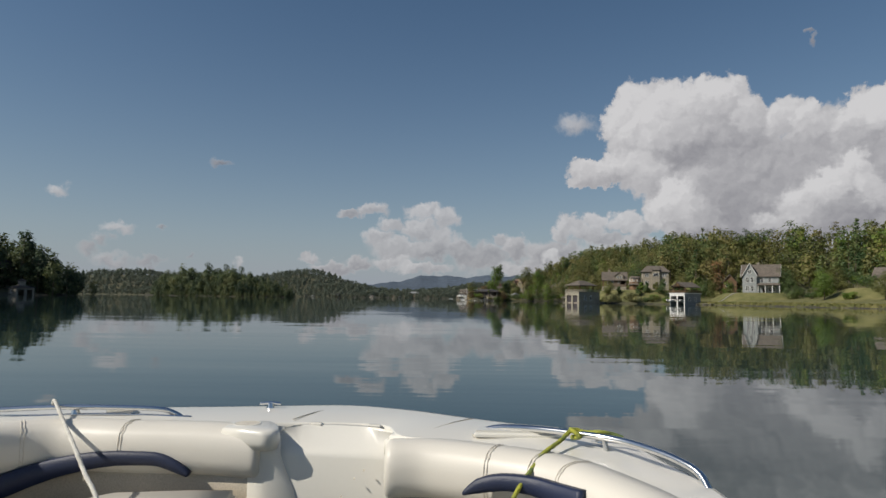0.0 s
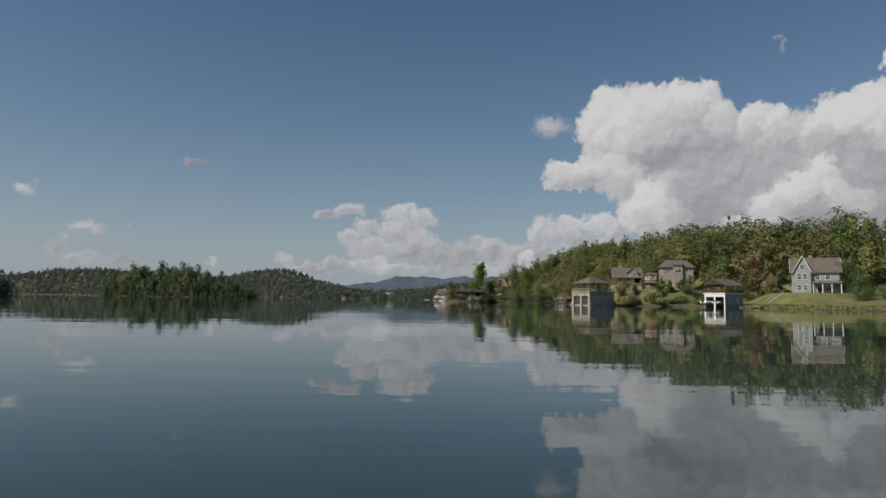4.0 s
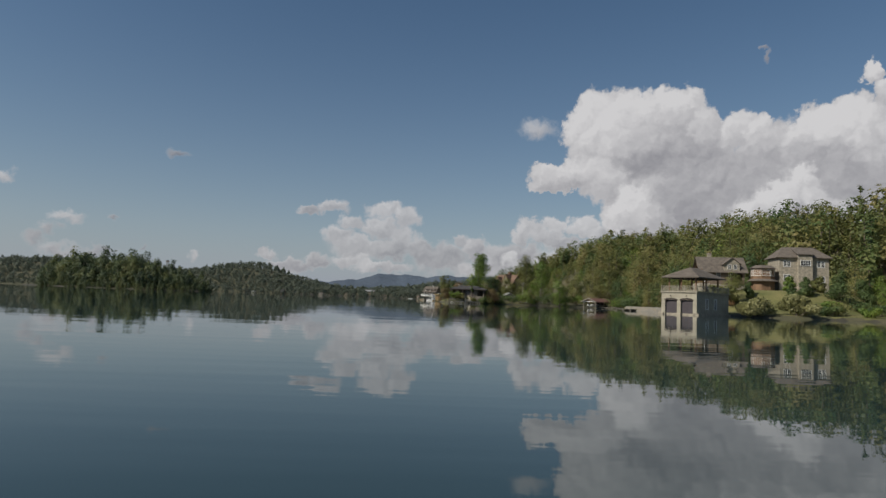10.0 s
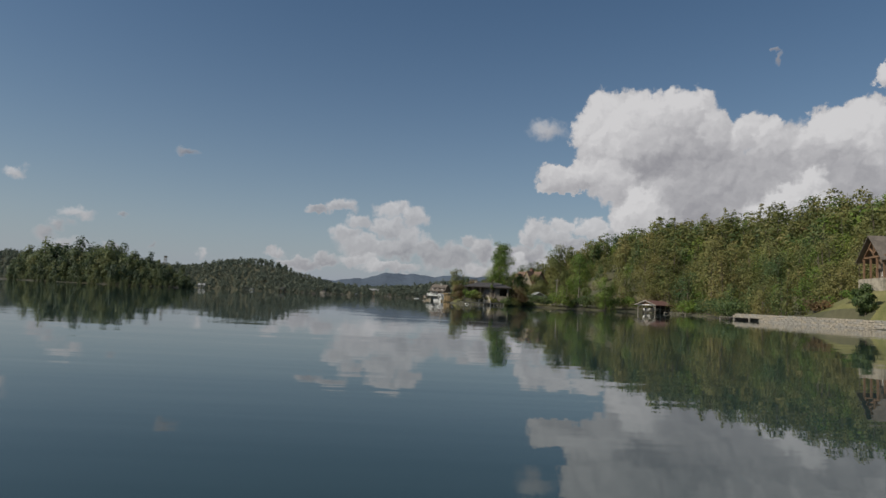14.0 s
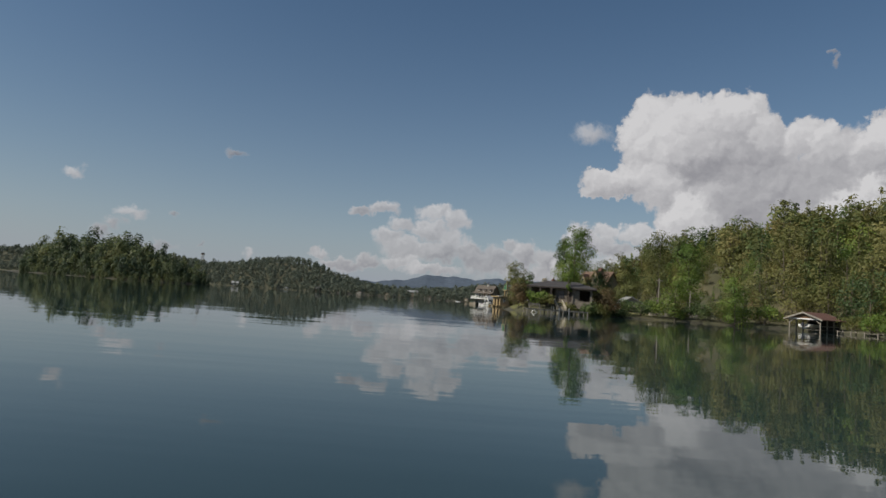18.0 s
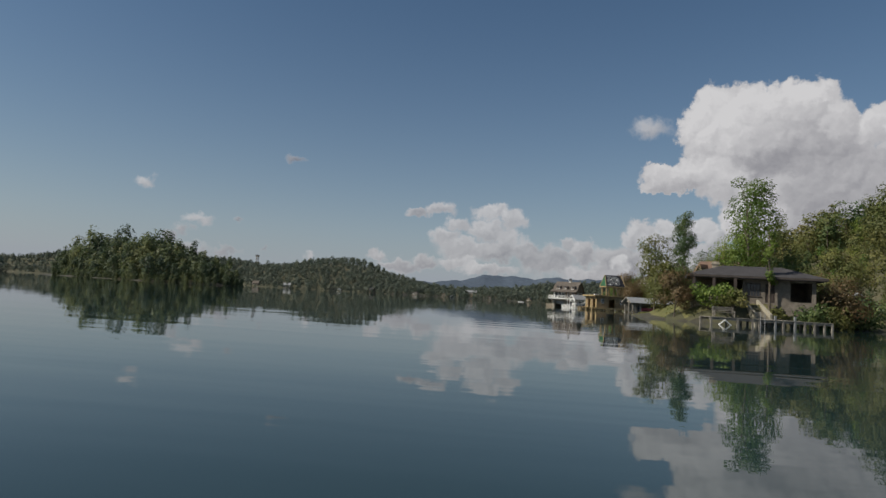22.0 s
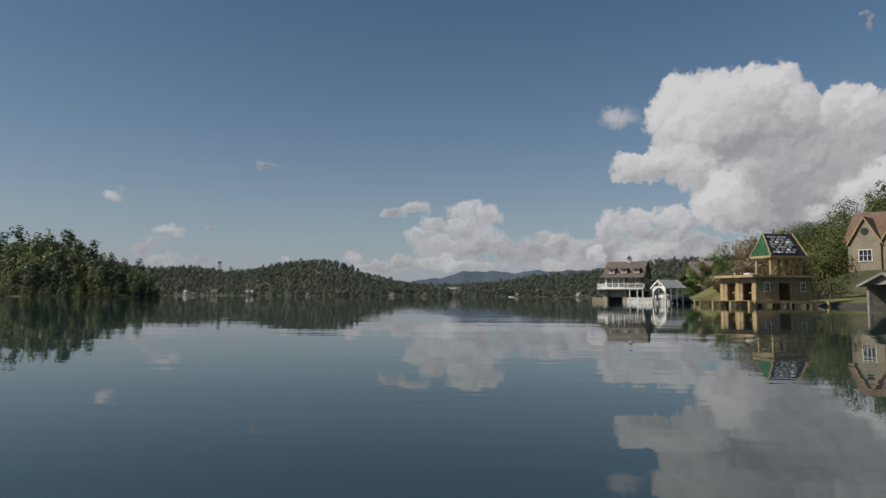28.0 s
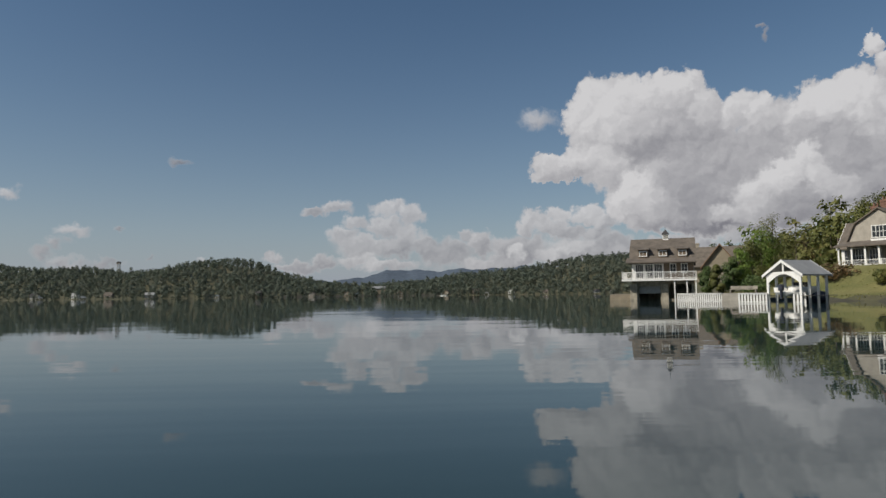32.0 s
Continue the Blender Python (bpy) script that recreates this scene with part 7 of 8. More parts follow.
# ---- single trees, shrubs and shore details ----
def tree(x, y, h, w, leaves, leaf, material, label, seed, base=0.3, lobes=12, conifer=False, kind="tree", z=None, group="shore trees", lean=0.03):
    rng = np.random.default_rng(seed)
    tv, tf, lv, lf = tree_arrays(rng, h, w, int(leaves * 2.2), leaf * 0.68, base, lobes + 4, lean, conifer)
    t = thing(kind, pose(x, y, float(height(x, y)) if z is None else z), label, kind, group)
    for name, v, f, mm in (("trunk", tv, tf, BARK), ("crown", lv, lf, material)):
        ob = new(name, array_mesh(name, v, f, [mm]))
        ob.parent = t
    return t


def shrub(x, y, h, w, leaves, leaf, material, label, seed, z=None, group="shore shrubs"):
    """A low bush: many stems from the ground, leaf clumps to the foot."""
    rng = np.random.default_rng(seed)
    n = 9
    cs = np.stack([rng.normal(0, w * 0.2, n), rng.normal(0, w * 0.2, n), rng.uniform(0.25, 0.7, n) * h], 1)
    rs = rng.uniform(0.2, 0.34, n) * w
    pick = rng.integers(0, n, leaves)
    d = rng.normal(size=(leaves, 3))
    d /= np.linalg.norm(d, axis=1)[:, None]
    c = cs[pick] + d * (rs[pick] * rng.uniform(0.5, 1.08, leaves) ** 0.5)[:, None] * np.array((1, 1, min(1.3, h / w * 0.95)))
    c[:, 2] = np.maximum(c[:, 2], 0.02)
    nn = d + rng.normal(size=(leaves, 3)) * 0.5
    nn /= np.linalg.norm(nn, axis=1)[:, None]
    u = np.cross(nn, rng.normal(size=(leaves, 3)))
    u /= np.linalg.norm(u, axis=1)[:, None]
    s = np.cross(nn, u)
    size = leaf * rng.uniform(0.6, 1.3, leaves)[:, None]
    lv = np.stack([c - u * size * 0.6, c - s * size * 0.4, c + u * size * 0.6, c + s * size * 0.4], 1).reshape(-1, 3)
    t = thing("shrub", pose(x, y, float(height(x, y)) - 0.1 if z is None else z), label, "shrub", group)
    ob = new("crown", array_mesh("crown", lv, np.arange(leaves * 4).reshape(-1, 4), [material]))
    ob.parent = t
    bm = bmesh.new()
    for k in range(n):
        cyl(bm, (0, 0, -0.3), cs[k], 0.05, 0.02, 5)
    part("stems", bm, BARK, t)
    return t


def near_trees():
    # the point with the ranch house
    tree(17.6, 389.5, 6.0, 4.6, 1500, 0.3, LEAF_HILL, "bushy olive tree behind the porch corner", 36, base=0.08, lobes=10)
    tree(20.0, 393.0, 7.0, 4.6, 1500, 0.32, LEAF_DARK, "dark leafy tree behind the porch corner", 37, base=0.08, lobes=10)
    tree(32.2, 402, 20.5, 9.0, 4200, 0.40, LEAF_BRIGHT, "tall airy broadleaf tree with a bare top", 11, base=0.28, lobes=17)
    tree(31.0, 418, 4.5, 4.0, 1700, 0.38, LEAF_HILL, "medium broadleaf tree on the grassy point", 12, base=0.25, lobes=12)
    tree(16.8, 381.5, 5.6, 4.2, 1200, 0.28, LEAF_RED, "small russet maple beside the porch", 13, base=0.3, lobes=8)
    tree(20.5, 401, 5.5, 3.6, 800, 0.3, LEAF_HILL, "slim young tree with thin foliage", 14, base=0.4, lobes=8)
    tree(35.6, 382.6, 6.2, 6.0, 1300, 0.32, LEAF_RED, "spreading russet tree in front of the house", 15, base=0.35, lobes=9)
    tree(27.3, 381.0, 9.5, 1.6, 420, 0.3, LEAF_BRIGHT, "thin sapling on the bank", 16, base=0.25, lobes=9)
    tree(17.3, 393.6, 10.4, 4.6, 1100, 0.34, LEAF_HILL, "airy tree with bare pale trunk on the point", 31, base=0.42, lobes=12)
    tree(53.0, 403, 20.5, 9.5, 2600, 0.45, LEAF_HILL, "tall broadleaf tree above the shore", 17, base=0.25, lobes=15)
    tree(59.0, 399, 17.5, 8.5, 2300, 0.45, LEAF_BRIGHT, "full green broadleaf tree on the bank", 18, base=0.15, lobes=14)
    tree(46.0, 404, 9.5, 7.0, 2000, 0.42, LEAF_HILL, "broadleaf tree behind the ranch house", 19, base=0.2, lobes=12)
    tree(40.5, 406, 9.0, 7.0, 1800, 0.42, LEAF_DARK, "dark broadleaf tree behind the ranch house", 20, base=0.2, lobes=12)
    tree(52.0, 387, 9.0, 6.0, 1500, 0.36, LEAF_BRIGHT, "leaning bank tree over the water", 21, base=0.1, lobes=11)
    tree(63.0, 382, 11.5, 6.5, 1700, 0.38, LEAF_BRIGHT, "yellow-green tree by the shore", 22, base=0.08, lobes=12)
    tree(41.5, 472, 24.0, 6.2, 2600, 0.40, LEAF_DARK, "tall narrow tree with ragged foliage", 23, base=0.52, lobes=16, z=3.0)
    tree(40.5, 444, 6.0, 6.0, 1600, 0.40, LEAF_BRIGHT, "broad golden-green tree over the cove", 24, base=0.12, lobes=15)
    tree(49.0, 438, 7.0, 6.0, 1600, 0.42, LEAF_HILL, "bushy broadleaf tree over the cove", 25, base=0.15, lobes=15)
    tree(43.5, 466, 9.5, 6.0, 1700, 0.38, LEAF_HILL, "olive tree on the slope below the timber-gabled house", 90, base=0.08, lobes=12)
    tree(46.5, 471, 11.0, 6.5, 1800, 0.38, LEAF_DARK, "dark broadleaf tree on the slope below the timber-gabled house", 91, base=0.08, lobes=12)
    tree(36.0, 458, 7.5, 6.0, 1700, 0.34, LEAF_DARK, "dark round tree behind the metal-roofed boathouse", 26, base=0.05, lobes=11)
    tree(36.5, 463, 9.0, 6.0, 1900, 0.34, LEAF_DARK, "dark bushy tree behind the cove", 38, base=0.05, lobes=12)
    tree(31.5, 487, 7.8, 5.5, 1800, 0.32, LEAF_RED, "russet tree beside the unfinished boathouse", 27, base=0.15, lobes=11)
    tree(34.0, 491, 8.5, 6.0, 1900, 0.34, LEAF_RED, "broad russet-brown tree on the lawn edge", 28, base=0.12, lobes=12)
    tree(37.5, 486, 10.5, 6.5, 2000, 0.36, LEAF_HILL, "olive broadleaf tree behind the boathouse", 29, base=0.1, lobes=12)
    tree(53.0, 478, 11.0, 8.0, 2200, 0.42, LEAF_HILL, "large tree below the timber-gabled house", 30, base=0.1, lobes=13)
    tree(33.2, 500.5, 11.0, 8.0, 3000, 0.36, LEAF_RED, "large russet tree in front of the mansion", 33, base=0.06, lobes=15)
    tree(37.5, 497, 9.5, 7.0, 2200, 0.36, LEAF_HILL, "olive tree beside the mansion drive", 34, base=0.06, lobes=13)
    tree(31.0, 501, 5.5, 5.5, 1800, 0.30, LEAF_RED, "low spreading russet tree on the lawn", 35, base=0.03, lobes=11)
    for k, (x, y, h) in enumerate(((29.5, 539, 4.5), (33, 541, 5.5), (36, 544, 7.0), (40, 548, 8.5), (30.5, 545, 4.5), (44.5, 553, 11.0), (49, 556, 13.5))):
        tree(x, y, h, h * 0.55, 1500, 0.36, (LEAF_HILL, LEAF_DARK, LEAF_BRIGHT)[k % 3], "bushy shore tree near the shingled boathouse", 40 + k, base=0.08, lobes=11)
    for k, (x, y, h) in enumerate(((54, 528, 13), (58, 534, 15), (62, 526, 16), (52, 538, 12), (66, 518, 17), (60, 545, 15))):
        tree(x, y, h, h * 0.55, 1500, 0.45, (LEAF_DARK, LEAF_HILL)[k % 2], "tree on the slope behind the mansion", 52 + k, base=0.1, lobes=12)
    # around the stone house and boathouses
    for k, (x, y, h) in enumerate(((77, 252, 3.5), (81, 254, 3.8), (87, 252, 6.5), (92, 251, 4.5), (98, 250, 5.5))):
        tree(x, y, h, h * 0.85, 1400, 0.34, LEAF_DARK, "dark conical evergreen on the lawn", 60 + k, base=0.03, lobes=12, conifer=True, kind="conifer", group="lawn evergreens")
    tree(66.5, 256, 7.0, 5.0, 1300, 0.34, LEAF_HILL, "small tree beside the stone boathouse", 66, base=0.2, lobes=10)
    tree(103, 250, 8.0, 6.0, 1300, 0.38, LEAF_DARK, "round tree between the two houses", 67, base=0.1, lobes=10)
    tree(124, 232, 9.0, 8.0, 1600, 0.42, LEAF_DARK, "dark tree beside the white house", 68, base=0.08, lobes=11)
    tree(119, 218, 6.5, 6.0, 1200, 0.38, LEAF_DARK, "rounded dark tree on the meadow edge", 69, base=0.05, lobes=10)
    tree(117, 196, 9.5, 7.5, 1800, 0.42, LEAF_BRIGHT, "golden-green tree on the meadow", 70, base=0.15, lobes=12)
    tree(122, 176, 8.0, 7.0, 1400, 0.42, LEAF_HILL, "broad tree on the meadow shore", 71, base=0.1, lobes=11)
    tree(126, 204, 8.0, 7.0, 1400, 0.42, LEAF_HILL, "broad tree behind the meadow", 72, base=0.1, lobes=11)
    for k, (x, y, h) in enumerate(((67, 258, 2.0), (71, 257, 2.8), (80, 258, 3.0), (86, 257, 3.2), (95, 256, 4.5), (104, 262, 6.5), (108, 256, 7.0), (62, 268, 3.6), (112, 250, 6.0))):
        tree(x, y, h, h * 0.8, 1100, 0.36, (LEAF_HILL, LEAF_DARK, LEAF_BRIGHT)[k % 3], "bushy garden tree below the stone house", 140 + k, base=0.05, lobes=10)
    # shrubs
    shrub(63.4, 241.8, 4.4, 6.2, 2400, 0.40, LEAF_PALE, "large pale flowering shrub at the water's edge", 80)
    shrub(71.0, 241.4, 4.2, 6.4, 2400, 0.40, LEAF_PALE, "large pale flowering shrub at the water's edge", 81)
    for k, (x, y, h) in enumerate(((77.5, 242.0, 2.2), (80.5, 243.5, 2.8), (84.0, 240.5, 2.0), (88.5, 243.0, 2.6), (92.5, 240.0, 2.2), (82.0, 247.5, 2.4), (88.0, 247.5, 2.2), (74.8, 246.5, 2.6), (95.5, 243.5, 2.4))):
        shrub(x, y, h, h * 1.5, 900, 0.30, (LEAF_DARK, LEAF_HILL, LEAF_BRIGHT)[k % 3], "rounded garden shrub on the bank below the stone house", 180 + k)
    for k, (x, y, h) in enumerate(((63.5, 262.0, 1.6), (66.5, 257.0, 2.0), (64.0, 272.0, 2.2), (68.5, 266.0, 1.8), (63.0, 280.0, 2.6), (66.5, 285.0, 3.0), (62.0, 252.0, 1.2))):
        shrub(x, y, h, h * 1.4, 800, 0.26, (LEAF_HILL, LEAF_RED, LEAF_BRIGHT)[k % 3], "low garden shrub on the lawn above the stone wall", 230 + k)
    shrub(20.6, 380.4, 3.8, 4.4, 1500, 0.26, LEAF_BRIGHT, "full green shrub below the ranch porch", 82)
    shrub(28.6, 381.2, 2.4, 3.0, 900, 0.26, LEAF_HILL, "green shrub by the garden steps", 83)
    shrub(32.5, 381.6, 2.6, 3.8, 800, 0.26, LEAF_DARK, "low dark shrub on the bank", 84)
    shrub(39.5, 385.5, 2.2, 4.2, 1000, 0.28, LEAF_DARK, "low dark shrub on the bank", 85)
    shrub(22.8, 379.6, 2.6, 3.4, 1200, 0.26, LEAF_HILL, "olive shrub at the porch foot", 86)
    shrub(31.0, 380.8, 3.4, 4.0, 1300, 0.28, LEAF_DARK, "dark leafy shrub before the ranch house", 87)
    shrub(34.8, 381.8, 3.6, 4.2, 1300, 0.28, LEAF_HILL, "olive shrub before the ranch house", 88)
    rng = random.Random(9)
    ring = [(34, 386.2), (37.5, 387), (41, 387.5), (44.5, 388.2), (48, 389), (51.5, 388.6), (55, 388), (58.5, 387.3), (62, 386), (66, 384.5), (69.5, 383), (81, 371), (80.5, 364), (79.5, 357), (78.5, 350), (77, 344), (75, 337), (72.5, 330), (70, 323), (67.5, 316), (65, 309)]
    for k, (x, y) in enumerate(ring):
        h = rng.uniform(3.0, 5.2)
        shrub(x + 0.2, y + 0.6, h, h * rng.uniform(1.2, 1.6), 900, 0.32, (LEAF_DARK, LEAF_HILL, LEAF_BRIGHT)[rng.choice((0, 1, 1, 2))], "overhanging shore bush at the waterline", 90 + k)
    for k, (x, y, h) in enumerate(((33, 517, 2.6), (35, 512, 2.2), (31, 531, 3.0), (36.5, 507, 2.0), (28.5, 527, 2.2), (33, 463, 2.4), (37, 441, 3.2), (27.5, 421, 1.6))):
        shrub(x, y, h, h * 1.4, 800, 0.28, LEAF_RED if k in (0, 3) else (LEAF_DARK, LEAF_HILL)[k % 2], "garden shrub on the shore bank", 120 + k)
    for k, (x, y, h, mm) in enumerate(((126, 226, 3.2, 1), (129, 219, 4.0, 0), (122, 222, 2.2, 2), (127, 212, 3.4, 2), (131, 208, 4.5, 0), (121, 210, 2.6, 1), (133, 200, 5.0, 2), (124, 199, 3.0, 0),
                                       (128, 190, 4.2, 1), (120, 188, 2.4, 2), (131, 181, 4.6, 0), (125, 168, 3.6, 2), (112, 241, 1.6, 1), (107, 238, 1.4, 0))):
        shrub(x, y, h, h * 1.35, 900, 0.36, (LEAF_HILL, LEAF_DARK, LEAF_BRIGHT)[mm], "uneven leafy bush on the meadow beside the white house", 200 + k)
    # reeds and rough grass along the meadow bank
    rng = np.random.default_rng(77)
    ys = rng.uniform(100, 232, 2600)
    xs = np.interp(ys, [0, 120, 190, 226, 236], [112, 104, 96, 92, 86]) + rng.uniform(0.3, 6.5, 2600)
    zs = height(xs, ys)
    hh = rng.uniform(0.15, 0.45, 2600)
    a = rng.uniform(0, 6.28, 2600)
    dx, dy = np.cos(a) * 0.16, np.sin(a) * 0.16
    v = np.stack([np.stack([xs - dx, ys - dy, zs - 0.05], 1), np.stack([xs + dx, ys + dy, zs - 0.05], 1), np.stack([xs + dx * 1.6 + 0.1, ys + dy * 1.6, zs + hh], 1), np.stack([xs - dx * 1.6 + 0.1, ys - dy * 1.6, zs + hh * 0.9], 1)], 1).reshape(-1, 3)
    tagged(new("reeds", array_mesh("reeds", v, np.arange(len(v)).reshape(-1, 4), [LEAF_GRASS])), "rough grass and reeds along the meadow bank", "reeds", kind="stuff")


near_trees()


def grass_tufts():
    """Uneven grass on the lawns and points near the water."""
    rng = np.random.default_rng(31)
    xs = np.concatenate([rng.uniform(12, 42, 9000), rng.uniform(60, 120, 6000), rng.uniform(26, 50, 5000)])
    ys = np.concatenate([rng.uniform(376, 440, 9000), rng.uniform(170, 262, 6000), rng.uniform(495, 545, 5000)])
    g = -outline_gap(xs, ys, SHORE)
    k = (g > 0.3) & (g < 22)
    for cx, cy, r, _ in PADS:
        k &= np.hypot(xs - cx, ys - cy) > r * 0.75
    xs, ys = xs[k], ys[k]
    n = len(xs)
    zs, hh, a = height(xs, ys), rng.uniform(0.02, 0.08, n), rng.uniform(0, 6.28, n)
    dx, dy, lx, ly = np.cos(a) * 0.05, np.sin(a) * 0.05, rng.normal(0, 0.05, n), rng.normal(0, 0.05, n)
    v = np.stack([np.stack([xs - dx, ys - dy, zs - 0.05], 1), np.stack([xs + dx, ys + dy, zs - 0.05], 1), np.stack([xs + dx * 1.5 + lx, ys + dy * 1.5 + ly, zs + hh], 1), np.stack([xs - dx * 1.5 + lx, ys - dy * 1.5 + ly, zs + hh * 0.8], 1)], 1).reshape(-1, 3)
    tagged(new("grass", array_mesh("grass", v, np.arange(len(v)).reshape(-1, 4), [LEAF_GRASS])), "uneven olive grass on the shore lawns", "grass", kind="stuff")


grass_tufts()


def retaining_wall():
    """Low stone wall along the shore from the boathouse: each block its own piece."""
    t = thing("retaining_wall", Matrix.Identity(4), "low pale stone retaining wall along the water", "wall")
    line = [Vector(p) for p in ((60.6, 254), (60.3, 268), (59.6, 282), (59.2, 297))]
    rng = random.Random(3)
    base = []
    for k in range(6):
        me_bm = bmesh.new()
        box(me_bm, -0.5, 0.5, -0.25, 0.25, 0, 0.32, bevel=0.05)
        for v in me_bm.verts:
            v.co += Vector((rng.uniform(-0.05, 0.05), rng.uniform(-0.04, 0.04), rng.uniform(-0.03, 0.03)))
        me = bpy.data.meshes.new("stone")
        me_bm.to_mesh(me)
        me_bm.free()
        me.materials.append(CONCRETE if k % 2 else STONE)
        base.append(me)
    for a, b in zip(line, line[1:]):
        n = int((b - a).length / 1.02)
        yaw = math.degrees(math.atan2(b.y - a.y, b.x - a.x))
        for row in range(5):
            for i in range(n):
                p = a + (b - a) * ((i + (0.5 if row % 2 else 0)) / n)
                ob = new("stone", rng.choice(base))
                ob.parent = t
                ob.matrix_basis = pose(p.x + 0.05 * row, p.y, -0.45 + row * 0.31, 0, 0, yaw + rng.uniform(-2, 2))
    d = thing("dock", frame_at(57.0, 296.5, 0, -86), "low grey dock at the end of the stone wall", "dock")
    planked(d, -1, 8, 0, 2.0, 0.5, GREY_WOOD)
    posts(d, [(x, y) for x in (-0.8, 3.5, 7.8) for y in (0.1, 1.9)], -1.6, 0.45, 0.2, GREY_WOOD, "leg")


retaining_wall()


def garden_path():
    t = thing("path", Matrix.Identity(4), "pale stone garden path crossing the lawn to the dock", "path")
    for k in range(16):
        a, b = k / 16, (k + 1) / 16
        x0, y0, x1, y1 = 93.0 + 15 * a, 229 + 4 * a, 93.0 + 15 * b - 0.05, 229 + 4 * b
        bm = bmesh.new()
        top = [bm.verts.new((x, y + s, float(height(x, y)) + 0.06)) for x, y, s in ((x0, y0, -0.6), (x1, y1, -0.6), (x1, y1, 0.6), (x0, y0, 0.6))]
        low = [bm.verts.new(v.co - Vector((0, 0, 0.3))) for v in top]
        bm.faces.new(top)
        bm.faces.new(low[::-1])
        for i in range(4):
            bm.faces.new((top[i], low[i], low[(i + 1) % 4], top[(i + 1) % 4]))
        part("slab", bm, CONCRETE, t)


garden_path()
small_boat(83.4, 231.8, 0.9, -60, "white motorboat on a lift in the bay", WHITE, 4.6)
small_boat(86.1, 230.2, 0.9, -60, "white motorboat on a lift in the bay", WHITE, 4.6)


def poles():
    for x, y, h in ((49.5, 391, 9.0), (52.5, 391.5, 6.0), (57.0, 392, 6.5)):
        t = thing("utility_pole", pose(x, y, float(height(x, y)) - 0.3), "weathered grey wooden pole among the shore trees", "pole", "wooden poles")
        part("shaft", cyl(bmesh.new(), (0, 0, 0), (0.1, 0, h), 0.15, 0.11, 10), GREY_WOOD, t)
        part("crossarm", boxed(-0.6, 0.8, -0.06, 0.06, h - 0.6, h - 0.45), GREY_WOOD, t)
    t = thing("shed", frame_at(45.5, 398, float(height(45.5, 398)), 10), "small grey shed roof behind the ranch house", "shed")
    storeys(t, 5, 4, -1, 2.2, GREY_WOOD, {"front": [("door", 1.8, 2.8, 0, 2.0)]})
    gable_roof(t, -2.5, 2.5, 0, 4, 2.2, 3.5, "y", GREY_ROOF, over=0.3, wall=GREY_WOOD)
    t = thing("garden_wall", Matrix.Identity(4), "pale stone bank wall climbing along the drive", "wall")
    for k in range(9):
        x, y = 49.0 + k * 1.6, 393.0 + k * 0.35
        z = float(height(x, y))
        part("stone", boxed(x - 0.82, x + 0.82, y - 0.3, y + 0.3, z - 0.6, z + 0.5, bevel=0.08), CONCRETE, t)


poles()


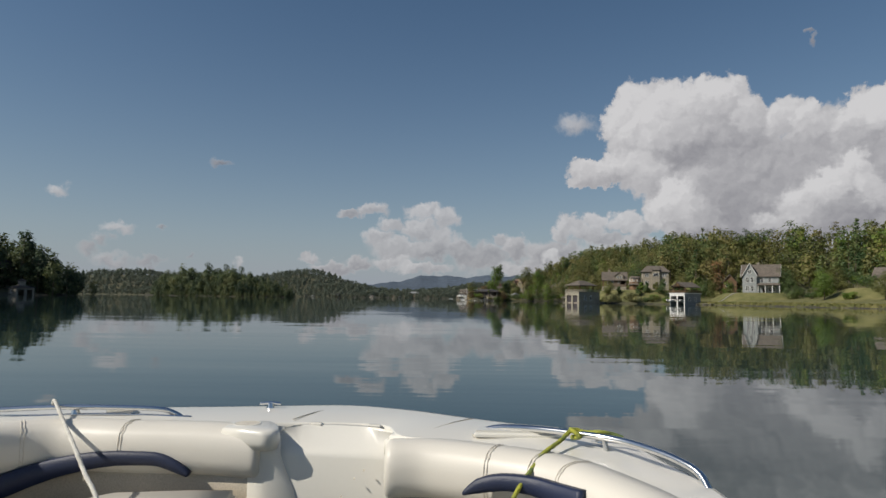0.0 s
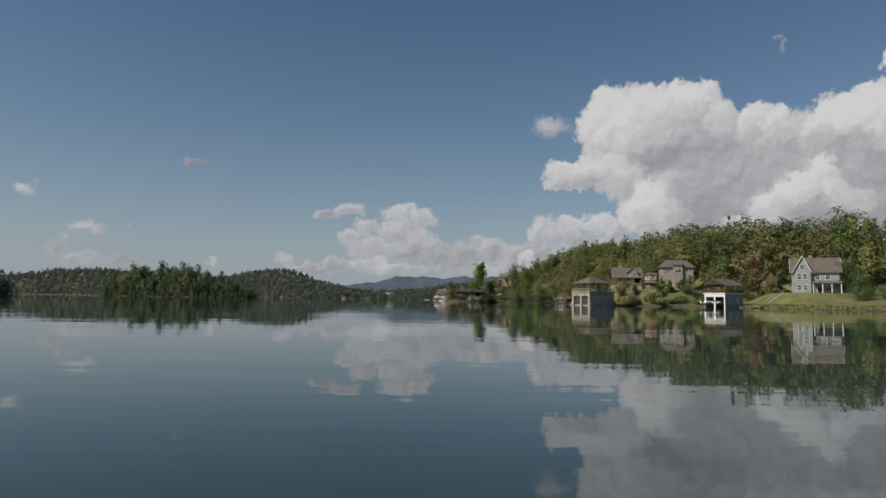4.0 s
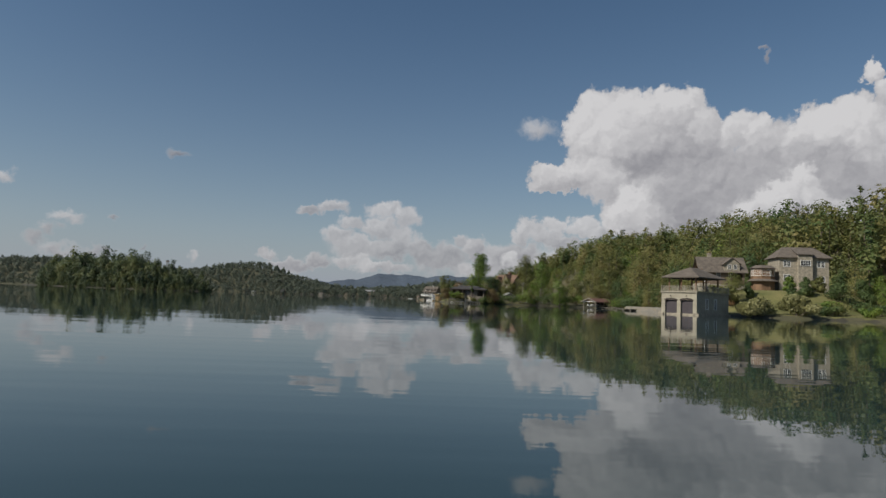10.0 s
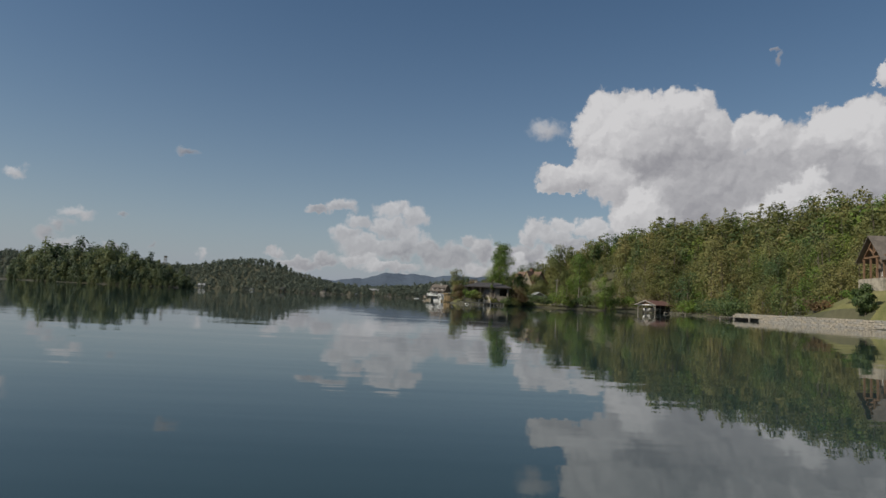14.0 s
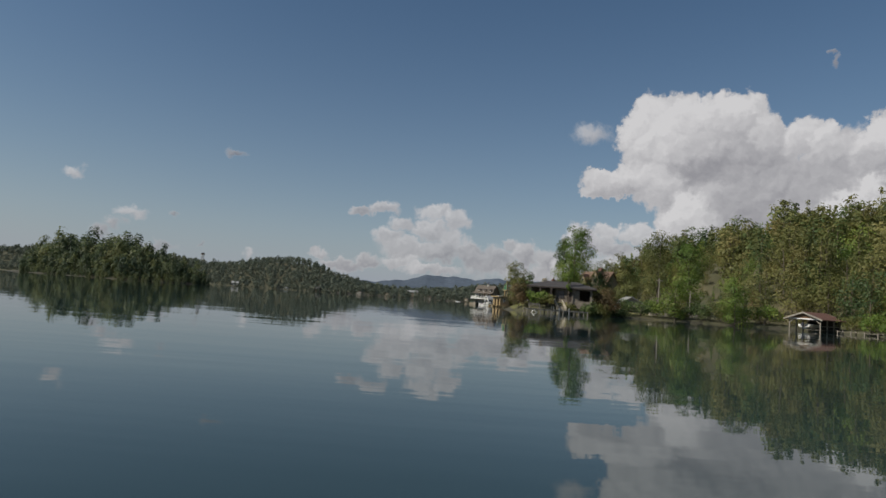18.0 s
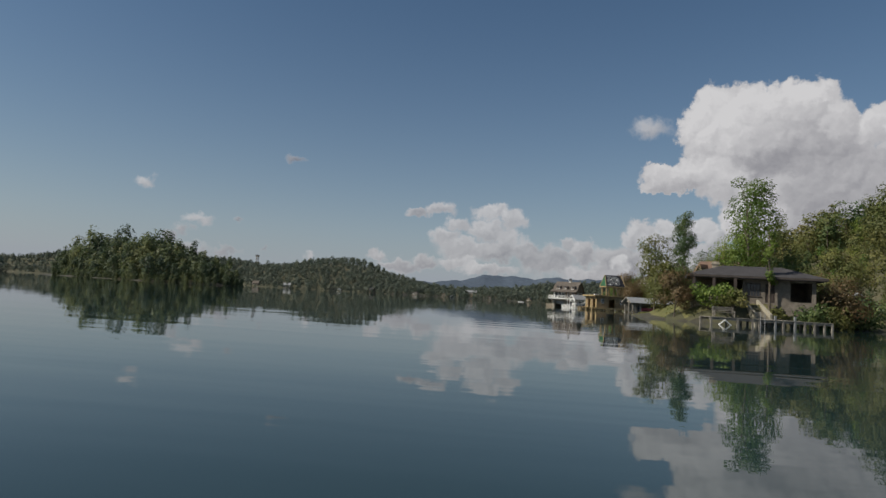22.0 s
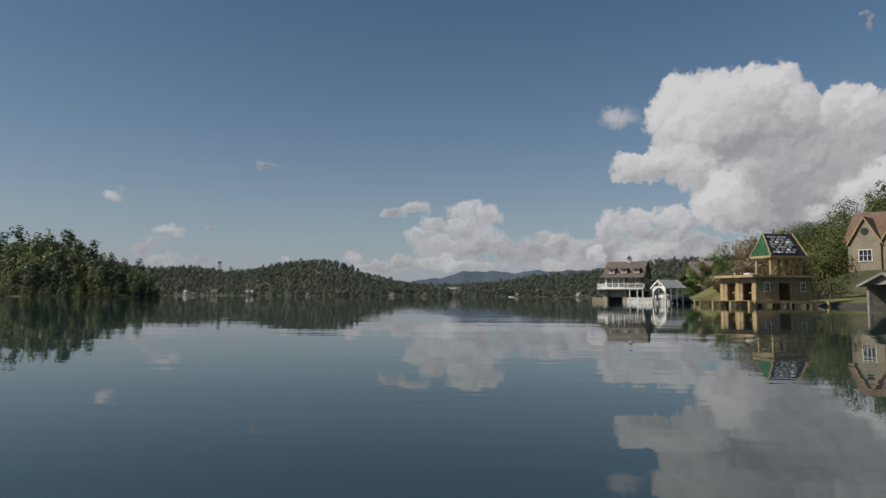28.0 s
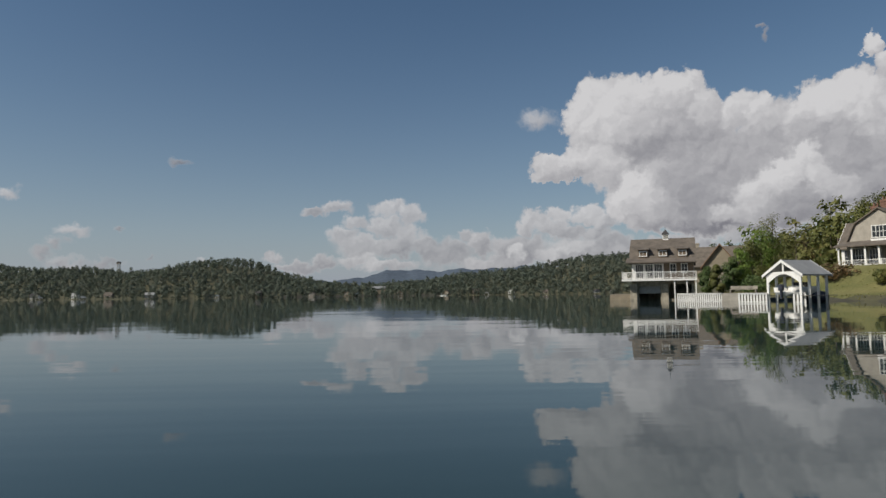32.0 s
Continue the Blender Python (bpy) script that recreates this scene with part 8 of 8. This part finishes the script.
def far_shore():
    """Small houses, boathouses and the lookout tower across the lake."""
    rng = random.Random(21)
    places = [(-420, 1231), (-380, 1229), (-330, 1226), (-262, 1231), (-205, 1240), (-140, 1247), (-96, 1252), (-30, 1250), (28, 1252), (66, 1244), (110, 1243), (150, 1234), (215, 1222), (270, 1208), (318, 1188), (-470, 1236), (-520, 1240), (372, 1132)]
    for k, (x, y) in enumerate(places):
        z = max(0.8, float(height(x, y)))
        w, d, h = rng.uniform(6, 10), rng.uniform(5, 7), rng.uniform(2.5, 4.2)
        t = thing("lake_house", frame_at(x, y, z, rng.uniform(-25, 25)), rng.choice(("small pale gabled house on the far shore", "distant white lake house below the woods")), "house", "houses on the far shore")
        mm = rng.choice((CREAM_BLOCK, TAUPE, SLATE, WHITE, GREY_WOOD))
        n = max(2, int(w / 3))
        storeys(t, w, d, -1.5, h, mm, {"front": [("win", 0.8 + i * w / n, 2.0 + i * w / n, h - 2.0, h - 0.6) for i in range(n)]})
        gable_roof(t, -w / 2, w / 2, 0, d, h, h + rng.uniform(2, 3.4), rng.choice("xy"), rng.choice((DARK_ROOF, SHINGLE, GREY_ROOF)), over=0.5, wall=mm)
        if k % 3 == 0:
            q = thing("lake_boathouse", frame_at(x + rng.uniform(8, 16), y - 8, 0, 0), "white open boathouse at the far waterline", "boathouse", "boathouses on the far shore")
            posts(q, [(a, b) for a in (-2.5, 2.5) for b in (0, 6)], -1.5, 2.6, 0.3, WHITE)
            gable_roof(q, -2.8, 2.8, -0.3, 6.3, 2.6, 4.0, "y", GREY_ROOF, over=0.4, wall=WHITE)
    for x, y, z in ((-60, 1236, 24),):
        z = float(height(x, y + 60))
        t = thing("lake_house", frame_at(x, y + 60, z + 4, 0), "large pale house on the wooded slope across the lake", "house", "houses on the far shore")
        storeys(t, 18, 8, -8, 3.4, TAUPE, {"front": [("win", 1.5 + 2.8 * i, 3.0 + 2.8 * i, 1.2, 2.8) for i in range(6)]})
        gable_roof(t, -9, 9, 0, 8, 3.4, 6.0, "x", GREY_ROOF, over=0.6, wall=TAUPE)
    x, y = -515, 1560
    t = thing("lookout_tower", pose(x, y, float(height(x, y))), "thin lookout tower on the far hilltop", "tower")
    for sx in (-1.6, 1.6):
        for sy in (-1.6, 1.6):
            part("leg", cyl(bmesh.new(), (sx * 1.5, sy * 1.5, 0), (sx, sy, 22), 0.35, seg=6), GREY_WOOD, t)
    for k in range(1, 6):
        part("brace", boxed(-2.2, 2.2, -2.2, 2.2, k * 3.6, k * 3.6 + 0.35), GREY_WOOD, t)
    part("cabin", boxed(-2.8, 2.8, -2.8, 2.8, 22, 25), GREY_WOOD, t)
    hip_roof(t, -2.8, 2.8, -2.8, 2.8, 25, 26.6, 0.2, "x", DARK_ROOF, over=0.5)
    small_boat(12, 1010, -0.2, 80, "white motorboat far out on the lake", WHITE, 6.5)
    # boathouse on the left headland
    t = thing("boathouse", frame_at(-197, 301, 0, 62), "grey boathouse with hip roof below the wooded headland", "boathouse")
    storeys(t, 8, 7, -0.8, 3.6, GREY_WOOD, {"front": [("open", 0.8, 3.4, -0.8, 2.6), ("open", 4.6, 7.2, -0.8, 2.6)], "left": [("win", 2, 3, 1.2, 2.6)]})
    hip_roof(t, -4, 4, 0, 7, 3.7, 5.2, 2, "x", DARK_ROOF)
    part("cupola", boxed(-1.2, 1.2, 2.3, 4.7, 4.6, 7.0), GREY_WOOD, t)
    hip_roof(t, -1.2, 1.2, 2.3, 4.7, 7.0, 8.2, 0.2, "x", DARK_ROOF, over=0.4, name="cupola_roof")
    t = thing("house", frame_at(-228, 326, 9, 60), "large grey house hidden in the headland trees", "house")
    storeys(t, 14, 9, -6, 5.5, GREY_WOOD, {"front": [("win", 1.5 + 3 * i, 2.9 + 3 * i, 2.6, 4.4) for i in range(4)]})
    gable_roof(t, -7, 7, 0, 9, 5.5, 9.5, "x", DARK_ROOF, over=0.6, wall=GREY_WOOD)


far_shore()
